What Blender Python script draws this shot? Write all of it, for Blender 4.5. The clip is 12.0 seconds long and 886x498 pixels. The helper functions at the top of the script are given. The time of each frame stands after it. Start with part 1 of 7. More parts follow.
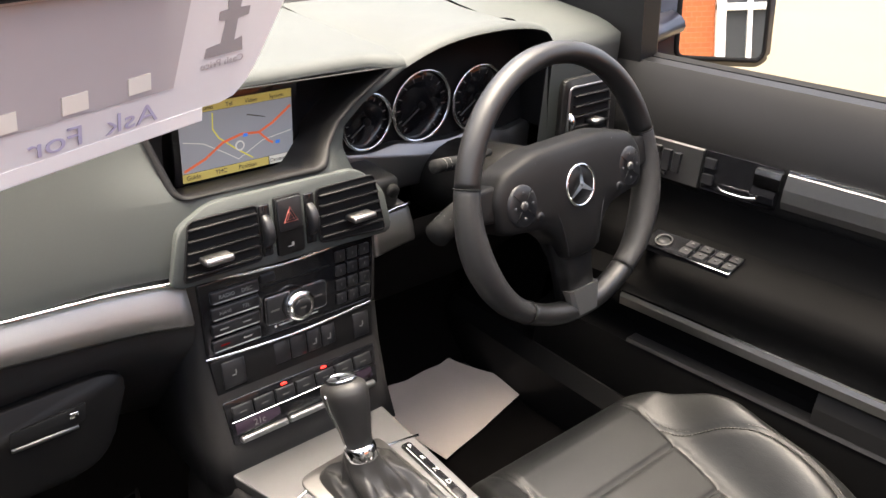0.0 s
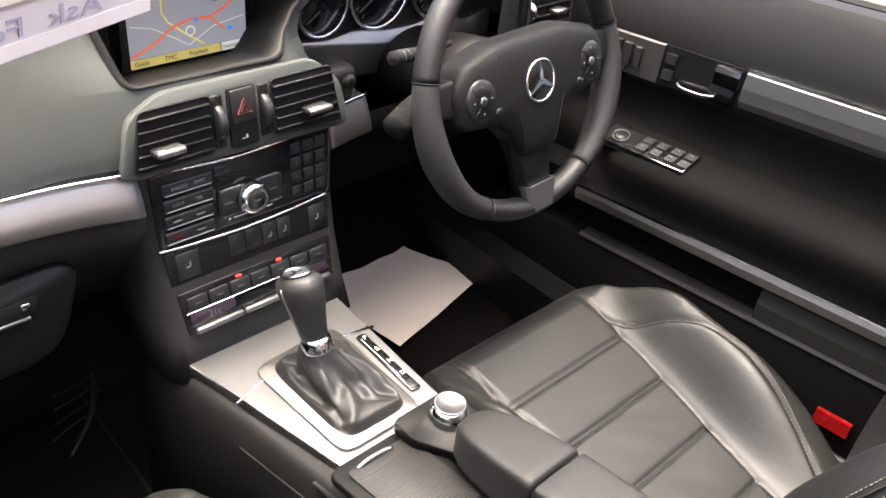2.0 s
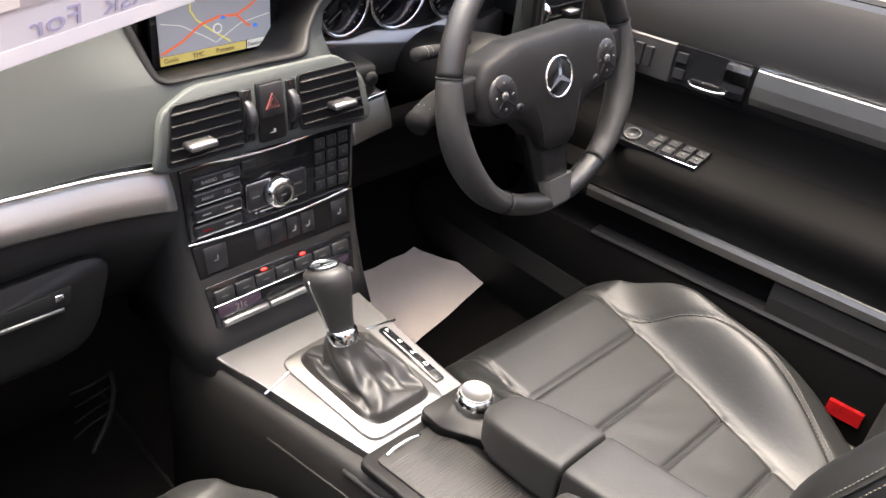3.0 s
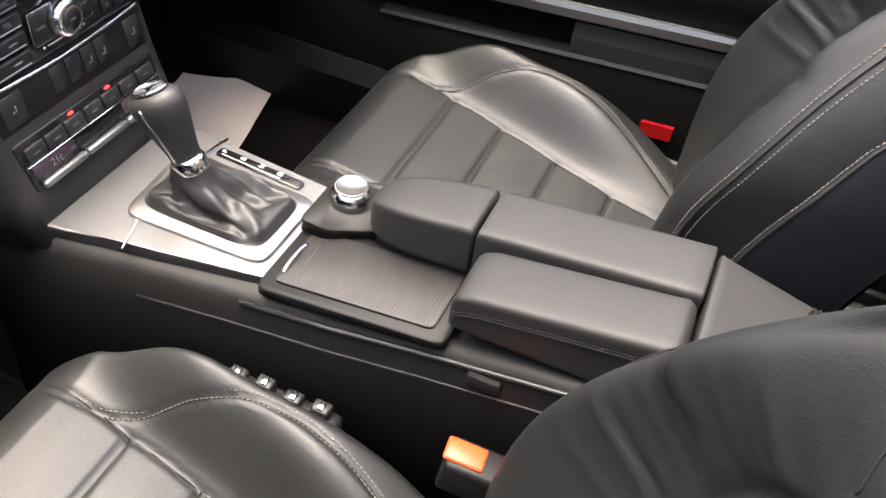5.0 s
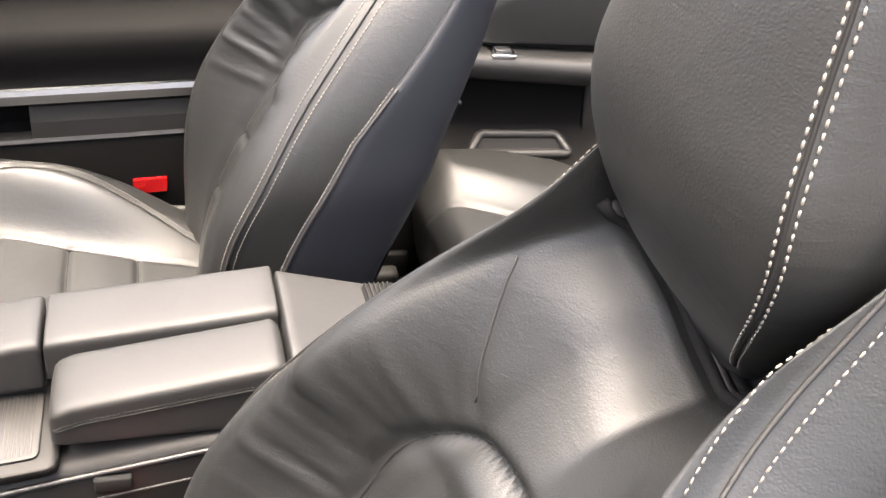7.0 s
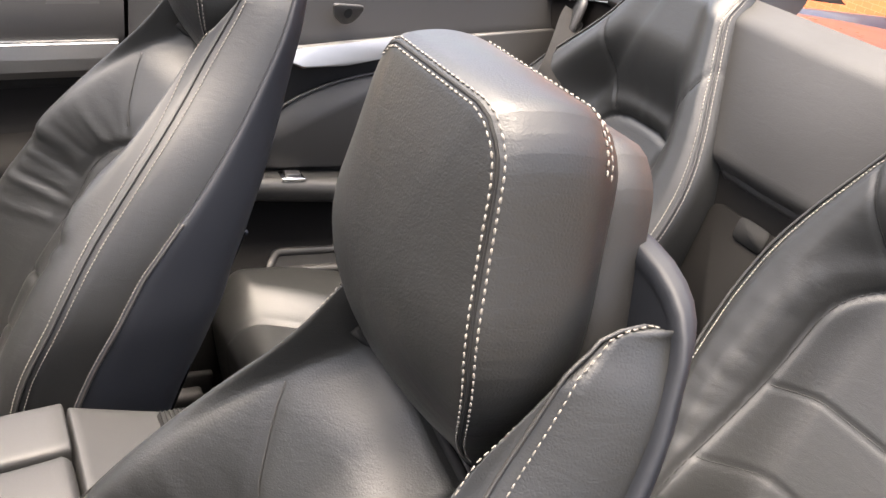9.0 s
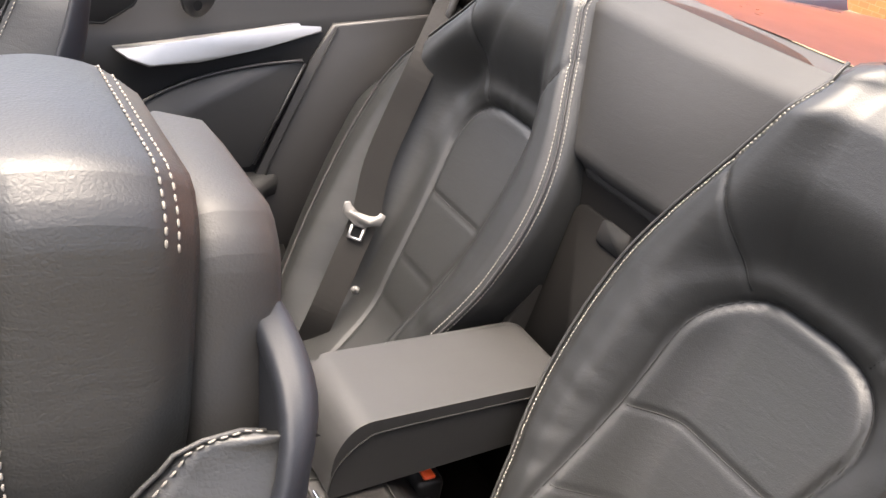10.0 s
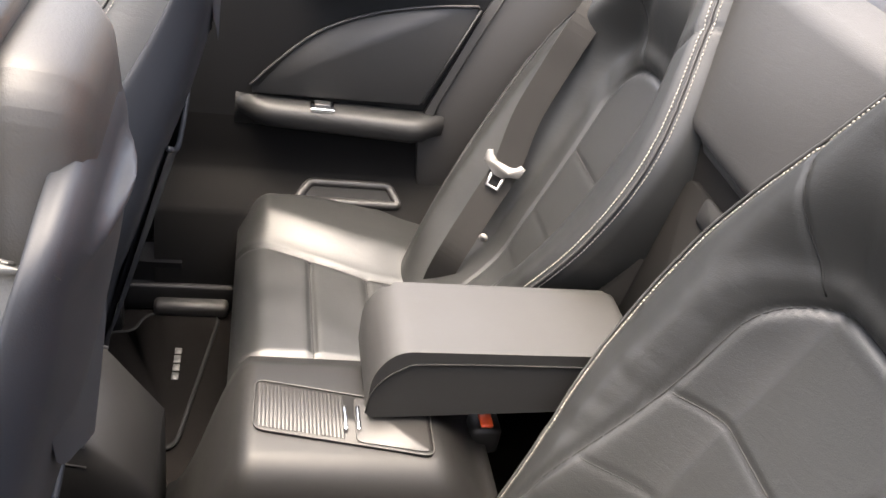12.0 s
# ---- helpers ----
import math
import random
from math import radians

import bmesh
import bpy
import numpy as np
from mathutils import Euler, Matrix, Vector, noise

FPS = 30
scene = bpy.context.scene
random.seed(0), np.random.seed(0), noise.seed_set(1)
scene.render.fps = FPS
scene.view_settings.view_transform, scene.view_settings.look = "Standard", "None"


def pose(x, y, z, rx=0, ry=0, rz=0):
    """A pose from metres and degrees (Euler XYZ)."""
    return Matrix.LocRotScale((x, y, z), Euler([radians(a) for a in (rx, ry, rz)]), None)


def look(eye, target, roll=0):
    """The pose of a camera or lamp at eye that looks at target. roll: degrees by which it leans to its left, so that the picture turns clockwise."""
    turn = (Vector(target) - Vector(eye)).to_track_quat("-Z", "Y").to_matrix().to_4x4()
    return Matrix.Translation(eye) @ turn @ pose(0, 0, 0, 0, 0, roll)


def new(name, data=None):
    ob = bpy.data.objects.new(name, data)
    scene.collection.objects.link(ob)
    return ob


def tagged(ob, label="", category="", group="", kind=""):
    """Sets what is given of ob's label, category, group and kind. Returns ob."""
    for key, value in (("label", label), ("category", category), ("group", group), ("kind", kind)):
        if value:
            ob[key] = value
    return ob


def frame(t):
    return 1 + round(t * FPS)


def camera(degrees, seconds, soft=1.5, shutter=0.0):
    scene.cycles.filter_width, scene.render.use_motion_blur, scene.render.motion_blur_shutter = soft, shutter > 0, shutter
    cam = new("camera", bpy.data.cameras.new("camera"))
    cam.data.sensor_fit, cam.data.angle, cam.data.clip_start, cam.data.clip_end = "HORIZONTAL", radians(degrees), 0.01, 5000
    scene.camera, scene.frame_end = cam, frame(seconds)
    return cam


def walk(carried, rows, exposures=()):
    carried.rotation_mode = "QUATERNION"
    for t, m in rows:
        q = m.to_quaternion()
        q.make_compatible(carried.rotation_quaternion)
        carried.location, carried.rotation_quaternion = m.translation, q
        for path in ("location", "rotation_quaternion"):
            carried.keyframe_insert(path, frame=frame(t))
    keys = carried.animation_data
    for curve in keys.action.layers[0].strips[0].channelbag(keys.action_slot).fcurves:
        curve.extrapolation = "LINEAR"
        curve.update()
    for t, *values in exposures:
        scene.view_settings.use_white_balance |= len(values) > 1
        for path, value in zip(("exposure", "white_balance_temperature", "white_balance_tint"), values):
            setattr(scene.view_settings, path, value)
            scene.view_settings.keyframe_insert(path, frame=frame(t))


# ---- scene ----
cam = camera(52.8, 12.0)
PATH = [
    (0, (-0.517, -0.124, 1.266), (0.71, 1.157, 0.343), 4.7),
    (0.5, (-0.488, -0.091, 1.268), (0.78, 1.155, 0.352), 6.3),
    (1, (-0.487, -0.096, 1.273), (0.783, 1.103, 0.299), 7.1),
    (1.5, (-0.496, -0.106, 1.278), (0.745, 1.028, 0.194), 7.6),
    (2, (-0.511, -0.112, 1.281), (0.711, 0.983, 0.138), 8.0),
    (2.5, (-0.533, -0.112, 1.279), (0.693, 0.988, 0.144), 8.0),
    (2.7, (-0.542, -0.112, 1.275), (0.689, 0.999, 0.156), 7.9),
    (4.3, (-0.645, -0.018, 1.22), (0.75, 0.695, -0.022), 9.8),
    (4.5, (-0.652, 0.0, 1.209), (0.761, 0.615, -0.065), 10.5),
    (5, (-0.631, 0.024, 1.191), (0.768, 0.457, -0.172), 9.1),
    (5.5, (-0.613, 0.032, 1.178), (0.781, 0.288, -0.232), 7.3),
    (6, (-0.647, 0.079, 1.199), (0.821, -0.02, -0.156), 9.8),
    (6.5, (-0.68, 0.096, 1.222), (0.824, -0.325, -0.027), 11.3),
    (7, (-0.68, 0.08, 1.229), (0.834, -0.527, 0.07), 10.8),
    (7.2, (-0.679, 0.074, 1.231), (0.838, -0.586, 0.108), 10.7),
    (8.9, (-0.748, 0.083, 1.297), (0.75, -0.877, 0.384), 12.6),
    (9.2, (-0.753, 0.032, 1.305), (0.718, -0.992, 0.418), 12.8),
    (9.5, (-0.746, -0.046, 1.315), (0.701, -1.098, 0.425), 12.6),
    (9.8, (-0.735, -0.112, 1.318), (0.704, -1.172, 0.412), 12.2),
    (10, (-0.741, -0.139, 1.328), (0.702, -1.148, 0.394), 11.6),
    (10.5, (-0.735, -0.216, 1.319), (0.748, -1.136, 0.339), 10.5),
    (11, (-0.771, -0.257, 1.313), (0.776, -1.035, 0.31), 10.8),
    (11.5, (-0.82, -0.301, 1.322), (0.774, -0.921, 0.285), 11.3),
    (12, (-0.841, -0.369, 1.346), (0.773, -0.798, 0.246), 11.3),
]
walk(cam, [(t, look(eye, target, roll)) for t, eye, target, roll in PATH],
     exposures=[(0.0, 2.90, 7000, 7), (1.5, 2.92, 7000, 7), (2.0, 3.16, 6850, 8), (2.7, 3.28, 6800, 8), (4.3, 3.16, 6700, 9), (5.5, 3.09, 6750, 9), (6.0, 3.12, 7000, 9), (6.5, 3.52, 7100, 9), (7.0, 4.14, 7050, 9), (9.0, 3.58, 7050, 9), (9.5, 3.56, 7000, 9), (10.0, 3.40, 6950, 9), (10.5, 3.38, 6950, 9), (11.0, 3.32, 6950, 9), (12.0, 3.88, 6950, 8)])


# ---- light ----
world = bpy.data.worlds.new("sky")
scene.world = world
world.use_nodes = True
_nt = world.node_tree
_sky = _nt.nodes.new("ShaderNodeTexSky")
_sky.sky_type = "NISHITA"
_sky.sun_disc = False
_sky.sun_elevation = radians(79)
_sky.sun_rotation = radians(0)
_sky.air_density, _sky.dust_density, _sky.ozone_density = 0.7, 8.0, 0.4
_nt.links.new(_sky.outputs[0], _nt.nodes["Background"].inputs[0])
_nt.nodes["Background"].inputs[1].default_value = 0.14
_sd = bpy.data.lights.new("sun", "SUN")
_sd.energy, _sd.angle, _sd.color = 0.66, radians(60), (1.0, 0.97, 0.93)
sun = new("sun", _sd)
sun.matrix_world = look((0.0, 1.55, 8), (0, 0, 0))
tagged(sun, kind="structure")


# ---- materials ----
def material(name, colour, rough=0.5, metal=0.0, grain=0.0, scale=200.0, bump=0.0, bump_scale=400.0,
             stain=0.0, stain_scale=6.0, spec=0.5, coat=0.0, emit=None, emit_strength=0.0, voronoi=False, dark=0.6, crease=0.0, crease_scale=40.0):
    m = bpy.data.materials.new(name)
    m.use_nodes = True
    nt = m.node_tree
    b = nt.nodes["Principled BSDF"]
    b.inputs["Base Color"].default_value = (*colour, 1)
    b.inputs["Roughness"].default_value = rough
    b.inputs["Metallic"].default_value = metal
    b.inputs["Specular IOR Level"].default_value = spec
    b.inputs["Coat Weight"].default_value = coat
    b.inputs["Coat Roughness"].default_value = 0.05
    tc = nt.nodes.new("ShaderNodeTexCoord")
    if emit:
        b.inputs["Emission Color"].default_value = (*emit, 1)
        b.inputs["Emission Strength"].default_value = emit_strength
    if grain or stain:
        n1 = nt.nodes.new("ShaderNodeTexNoise")
        n1.inputs["Scale"].default_value = scale
        n1.inputs["Detail"].default_value = 4
        n2 = nt.nodes.new("ShaderNodeTexNoise")
        n2.inputs["Scale"].default_value = stain_scale
        n2.inputs["Detail"].default_value = 5
        for n in (n1, n2):
            nt.links.new(tc.outputs["Object"], n.inputs["Vector"])
        add = nt.nodes.new("ShaderNodeMath")
        add.operation = "MULTIPLY_ADD"
        add.inputs[1].default_value = grain
        nt.links.new(n1.outputs["Fac"], add.inputs[0])
        mul = nt.nodes.new("ShaderNodeMath")
        mul.operation = "MULTIPLY"
        mul.inputs[1].default_value = stain
        nt.links.new(n2.outputs["Fac"], mul.inputs[0])
        nt.links.new(mul.outputs[0], add.inputs[2])
        mix = nt.nodes.new("ShaderNodeMix")
        mix.data_type = "RGBA"
        mix.inputs["A"].default_value = (*colour, 1)
        mix.inputs["B"].default_value = (*[c * dark for c in colour], 1)
        nt.links.new(add.outputs[0], mix.inputs["Factor"])
        nt.links.new(mix.outputs["Result"], b.inputs["Base Color"])
        rr = nt.nodes.new("ShaderNodeMapRange")
        rr.inputs["To Min"].default_value = max(0.02, rough - 0.08)
        rr.inputs["To Max"].default_value = min(1.0, rough + 0.08)
        nt.links.new(n2.outputs["Fac"], rr.inputs["Value"])
        nt.links.new(rr.outputs[0], b.inputs["Roughness"])
    if bump:
        if voronoi:
            n3 = nt.nodes.new("ShaderNodeTexVoronoi")
            n3.feature = "DISTANCE_TO_EDGE"
            out = n3.outputs["Distance"]
        else:
            n3 = nt.nodes.new("ShaderNodeTexNoise")
            n3.inputs["Detail"].default_value = 3
            out = n3.outputs["Fac"]
        n3.inputs["Scale"].default_value = bump_scale
        nt.links.new(tc.outputs["Object"], n3.inputs["Vector"])
        bp = nt.nodes.new("ShaderNodeBump")
        bp.inputs["Strength"].default_value = bump
        bp.inputs["Distance"].default_value = 0.0006
        nt.links.new(out, bp.inputs["Height"])
        nt.links.new(bp.outputs[0], b.inputs["Normal"])
        if crease:
            mp = nt.nodes.new("ShaderNodeMapping")
            mp.inputs["Scale"].default_value = (1.0, 1.0, 2.6)
            n4 = nt.nodes.new("ShaderNodeTexNoise")
            n4.inputs["Scale"].default_value = crease_scale
            n4.inputs["Detail"].default_value = 6
            n4.inputs["Roughness"].default_value = 0.62
            n4.inputs["Distortion"].default_value = 1.2
            bp2 = nt.nodes.new("ShaderNodeBump")
            bp2.inputs["Strength"].default_value = crease
            bp2.inputs["Distance"].default_value = 0.004
            nt.links.new(tc.outputs["Object"], mp.inputs[0])
            nt.links.new(mp.outputs[0], n4.inputs["Vector"])
            nt.links.new(n4.outputs["Fac"], bp2.inputs["Height"])
            nt.links.new(bp2.outputs[0], bp.inputs["Normal"])
    return m


LEATHER = material("black leather", (0.0082, 0.0086, 0.0086), 0.47, spec=0.46, grain=0.25, scale=350, bump=0.30, bump_scale=420, stain=0.5, stain_scale=7, voronoi=True, crease=0.11, crease_scale=30)
LEATHER_SMOOTH = material("smooth black leather", (0.0130, 0.0127, 0.0125), 0.60, spec=0.42, grain=0.25, scale=350, bump=0.3, bump_scale=600, stain=0.5, stain_scale=9, crease=0.08, crease_scale=25)
SHELL = material("dark blue-black leatherette", (0.0075, 0.0088, 0.0120), 0.58, spec=0.26, grain=0.3, scale=500, bump=0.15, bump_scale=700, stain=0.4)
DASH = material("soft dark grey dash plastic", (0.050, 0.056, 0.053), 0.60, spec=0.35, grain=0.3, scale=600, bump=0.25, bump_scale=900, stain=0.4, voronoi=True)
PLASTIC = material("grained black plastic", (0.0070, 0.0068, 0.0067), 0.50, grain=0.3, scale=600, bump=0.2, bump_scale=900, stain=0.4, spec=0.22)
PLASTIC_BROWN = material("warm dark grey plastic", (0.0190, 0.0180, 0.0174), 0.5, grain=0.3, scale=600, bump=0.2, bump_scale=900, stain=0.4, spec=0.35)
GLOSS = material("gloss black panel", (0.008, 0.008, 0.009), 0.12, stain=0.5)
BUTTON = material("black button", (0.015, 0.015, 0.016), 0.35, stain=0.4, spec=0.4)
RIM = material("polished black leather", (0.012, 0.0117, 0.0115), 0.36, grain=0.3, scale=350, bump=0.3, bump_scale=480, stain=0.5, stain_scale=9, voronoi=True)
GAITER = material("crumpled matt leather", (0.0115, 0.011, 0.0107), 0.5, grain=0.3, scale=300, bump=0.3, bump_scale=500, stain=0.4, voronoi=True)
CARPET = material("black carpet", (0.0064, 0.0056, 0.0052), 0.95, spec=0.04, grain=0.8, scale=500, bump=0.9, bump_scale=700, stain=0.6, stain_scale=10)
ALU = material("brushed aluminium trim", (0.30, 0.297, 0.294), 0.44, 1.0, grain=0.25, scale=300, stain=0.3, dark=0.8)
ALU_SATIN = material("satin aluminium console panel", (0.20, 0.20, 0.205), 0.42, 1.0, grain=0.25, scale=300, stain=0.3, dark=0.8)
ALU_DARK = material("dark brushed aluminium", (0.27, 0.264, 0.26), 0.40, 1.0, grain=0.3, scale=260, stain=0.3, dark=0.75)
CHROME = material("chrome", (0.85, 0.85, 0.85), 0.12, 1.0, stain=0.2, dark=0.9)
THREAD = material("cream thread", (0.115, 0.106, 0.094), 0.9, grain=0.4, scale=900)
THREAD_PALE = material("pale cream thread", (0.17, 0.158, 0.14), 0.9, grain=0.4, scale=900)
WEAVE = material("seat belt webbing", (0.0068, 0.0063, 0.006), 0.8, spec=0.2, grain=0.5, scale=900, bump=0.5, bump_scale=1200, stain=0.3)
PAPER = material("brown paper mat", (0.72, 0.6, 0.5), 0.85, grain=0.2, scale=120, stain=0.25, dark=0.85, bump=0.2, bump_scale=90)
GREY_PLASTIC = material("pale grey plastic", (0.085, 0.082, 0.078), 0.5, grain=0.2, stain=0.3)
ORANGE = material("orange buckle button", (0.55, 0.06, 0.012), 0.4, grain=0.1, stain=0.3, dark=0.8)
RED = material("red reflector", (0.22, 0.005, 0.006), 0.25, stain=0.3)
PAINT = material("midnight blue car paint", (0.01, 0.011, 0.02), 0.3, 0.0, coat=0.4, stain=0.2)
WHITE_MARK = material("white print", (0.7, 0.7, 0.68), 0.6)
MARK = material("grey print", (0.20, 0.20, 0.195), 0.6)
BLACK = material("matt black", (0.007, 0.007, 0.007), 0.8, spec=0.2)
MIRROR = material("mirror glass", (0.9, 0.9, 0.9), 0.01, 1.0)
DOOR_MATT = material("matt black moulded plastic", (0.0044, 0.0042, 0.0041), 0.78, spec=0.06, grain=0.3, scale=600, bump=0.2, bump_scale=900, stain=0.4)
CONCRETE = material("pale concrete", (0.155, 0.127, 0.080), 0.9, grain=0.4, scale=60, stain=0.4, stain_scale=0.8, dark=0.85, bump=0.3, bump_scale=120)


# ---- mesh helpers ----
def part(name, bm, mat, parent=None, label="", smooth=True):
    me = bpy.data.meshes.new(name)
    if isinstance(bm, tuple):
        me.from_pydata([tuple(v) for v in bm[0]], [], bm[1])
    else:
        bm.to_mesh(me)
        bm.free()
    me.materials.append(mat)
    if smooth:
        me.shade_smooth()
    me.update()
    ob = new(name, me)
    if parent:
        ob.parent = parent
    if label:
        tagged(ob, label)
    return ob


def thing(name, label, category, group="", kind="", at=(0, 0, 0)):
    ob = new(name)
    ob.empty_display_size = 0.05
    ob.location = at
    return tagged(ob, label, category, group, kind)


def join_geo(*items):
    vs, fs = [], []
    for v, f in items:
        k = len(vs)
        vs += [tuple(p) for p in v]
        fs += [tuple(i + k for i in q) for q in f]
    return vs, fs


def to_bm(geo):
    bm = bmesh.new()
    vs = [bm.verts.new(v) for v in geo[0]]
    for f in geo[1]:
        bm.faces.new([vs[i] for i in f])
    return bm


def rbox(x0, x1, y0, y1, z0, z1, r=0.004, seg=2, m=None):
    bm = bmesh.new()
    bmesh.ops.create_cube(bm, size=1)
    for v in bm.verts:
        v.co = Vector(((x0 + x1) / 2 + v.co.x * (x1 - x0), (y0 + y1) / 2 + v.co.y * (y1 - y0), (z0 + z1) / 2 + v.co.z * (z1 - z0)))
    r = min(r, 0.48 * min(abs(x1 - x0), abs(y1 - y0), abs(z1 - z0)))
    if r > 0:
        bmesh.ops.bevel(bm, geom=bm.edges[:], offset=r, segments=seg, affect="EDGES", profile=0.5)
    if m is not None:
        bm.transform(m)
    return bm


def frame_at(o, ux, uy):
    """A matrix whose x runs along ux, y along uy, z out of both."""
    ux = Vector(ux).normalized()
    uy = Vector(uy)
    uz = ux.cross(uy).normalized()
    uy = uz.cross(ux)
    m = Matrix((ux, uy, uz)).transposed().to_4x4()
    m.translation = Vector(o)
    return m


def prism(outline, depth, m=None, bevel=0.0, seg=2, top=1.0):
    """A flat outline of (x, y), extruded from z = 0 to depth."""
    bm = bmesh.new()
    c = Vector((sum(p[0] for p in outline) / len(outline), sum(p[1] for p in outline) / len(outline)))
    lo = [bm.verts.new((x, y, 0)) for x, y in outline]
    hi = [bm.verts.new((c.x + (x - c.x) * top, c.y + (y - c.y) * top, depth)) for x, y in outline]
    bm.faces.new(lo[::-1])
    cap = bm.faces.new(hi)
    n = len(outline)
    for i in range(n):
        bm.faces.new((lo[i], lo[(i + 1) % n], hi[(i + 1) % n], hi[i]))
    if bevel:
        bmesh.ops.bevel(bm, geom=list(cap.edges), offset=bevel, segments=seg, affect="EDGES", profile=0.5)
    bmesh.ops.recalc_face_normals(bm, faces=bm.faces[:])
    if m is not None:
        bm.transform(m)
    return bm


def rounded(pts, r, n=4):
    """The outline with its corners rounded by r (one radius, or one for each)."""
    out = []
    k = len(pts)
    for i, p in enumerate(pts):
        ri = r[i] if isinstance(r, (list, tuple)) else r
        p = Vector(p)
        a, b = Vector(pts[i - 1]) - p, Vector(pts[(i + 1) % k]) - p
        d = min(ri, a.length * 0.49, b.length * 0.49)
        if d < 1e-5:
            out.append((p.x, p.y))
            continue
        s, e = p + a.normalized() * d, p + b.normalized() * d
        for j in range(n + 1):
            t = j / n
            q = s * (1 - t) ** 2 + p * 2 * t * (1 - t) + e * t * t
            out.append((q.x, q.y))
    return out


def smooth_line(pts, n=8):
    """A Catmull-Rom line through the points."""
    P = [Vector(p) for p in pts]
    P = [2 * P[0] - P[1]] + P + [2 * P[-1] - P[-2]]
    out = []
    for i in range(1, len(P) - 2):
        a, b, c, d = P[i - 1:i + 3]
        for j in range(n):
            t = j / n
            out.append(0.5 * (2 * b + (c - a) * t + (2 * a - 5 * b + 4 * c - d) * t * t + (3 * b - a - 3 * c + d) * t ** 3))
    return out + [P[-2]]


def tube(pts, r, n=8, closed=False):
    P = [Vector(p) for p in pts]
    vs, fs = [], []
    k = len(P)
    up = None
    for i, p in enumerate(P):
        d = (P[(i + 1) % k] - P[i - 1]) if closed else (P[min(i + 1, k - 1)] - P[max(i - 1, 0)])
        d.normalize()
        if up is None:
            up = Vector((0, 0, 1)) if abs(d.z) < 0.9 else Vector((1, 0, 0))
        a = d.cross(up).normalized()
        up = a.cross(d).normalized()
        ri = r(i / max(1, k - 1)) if callable(r) else r
        for j in range(n):
            w = 2 * math.pi * j / n
            vs.append(p + (a * math.cos(w) + up * math.sin(w)) * ri)
    for i in range(k if closed else k - 1):
        for j in range(n):
            i2 = (i + 1) % k
            fs.append((i * n + j, i * n + (j + 1) % n, i2 * n + (j + 1) % n, i2 * n + j))
    if not closed:
        fs.append(tuple(range(n))[::-1])
        fs.append(tuple((k - 1) * n + j for j in range(n)))
    return vs, fs


def grid(fn, nu, nv, flip=False):
    vs = [fn(i / nu, j / nv) for j in range(nv + 1) for i in range(nu + 1)]
    fs = []
    for j in range(nv):
        for i in range(nu):
            a = j * (nu + 1) + i
            q = (a, a + 1, a + nu + 2, a + nu + 1)
            fs.append(q[::-1] if flip else q)
    return vs, fs


def loft(rings, cap=True, closed=True):
    n = len(rings[0])
    vs = [p for r in rings for p in r]
    fs = []
    for i in range(len(rings) - 1):
        for j in range(n if closed else n - 1):
            a, b = i * n + j, i * n + (j + 1) % n
            fs.append((a, b, b + n, a + n))
    if cap and closed:
        fs.append(tuple(range(n))[::-1])
        fs.append(tuple((len(rings) - 1) * n + j for j in range(n)))
    return vs, fs


def stitches(pts, side, step=0.0075, size=0.0048, r=0.0009):
    """Short thread stitches along a line; side: the direction across which they lie flat."""
    P = [Vector(p) for p in pts]
    items, run = [], 0.0
    for a, b in zip(P, P[1:]):
        L = (b - a).length
        if L < 1e-6:
            continue
        d = (b - a) / L
        while run < L:
            c = a + d * run
            w = d.cross(Vector(side)).normalized() * r
            h = d.cross(w).normalized() * r
            e = d * size / 2
            vs = [c - e * 1.0, c - e * 0.6 + w, c - e * 0.6 + h, c - e * 0.6 - w, c - e * 0.6 - h,
                  c + e * 0.6 + w, c + e * 0.6 + h, c + e * 0.6 - w, c + e * 0.6 - h, c + e * 1.0]
            fs = []
            for k in range(4):
                k2 = (k + 1) % 4
                fs += [(0, 1 + k2, 1 + k), (1 + k, 1 + k2, 5 + k2, 5 + k), (9, 5 + k, 5 + k2)]
            items.append((vs, fs))
            run += step
        run -= L
    return join_geo(*items)


def sm(a, b, x):
    t = min(1.0, max(0.0, (x - a) / (b - a)))
    return t * t * (3 - 2 * t)


def lerp_table(table, x):
    if x <= table[0][0]:
        return table[0][1]
    for (a, p), (b, q) in zip(table, table[1:]):
        if x <= b:
            t = (x - a) / (b - a)
            return p + (q - p) * t
    return table[-1][1]


def soft_table(table, x, w):
    """The table's value, averaged over x - w to x + w."""
    return sum(lerp_table(table, x + w * k / 3) for k in range(-3, 4)) / 7


def groove(d, width=0.004, depth=0.005):
    return -depth * math.exp(-(d / width) ** 2)


def mirrored(geo):
    return [(-p[0], p[1], p[2]) for p in geo[0]], [tuple(reversed(f)) for f in geo[1]]


# ---- setting: ground, car floor and body ----
def flat_ground():
    me = rbox(-60, 60, -60, 60, -0.3, 0.0, 0)
    tagged(part("ground", me, CONCRETE, smooth=False), "pale sunlit concrete forecourt", "ground", kind="structure")
    # joints between the concrete bays
    items = [to_geo(rbox(-30, 30, y - 0.012, y + 0.012, 0.0, 0.004, 0)) for y in (-9.0, -4.6, -0.2, 4.2, 8.6)]
    items += [to_geo(rbox(x - 0.012, x + 0.012, -30, 30, 0.0, 0.006, 0)) for x in (-6.6, -2.2, 3.1, 7.5)]
    tagged(part("ground_joint", join_geo(*items), BLACK, smooth=False), "dark joints between the concrete bays", "joint", kind="structure")


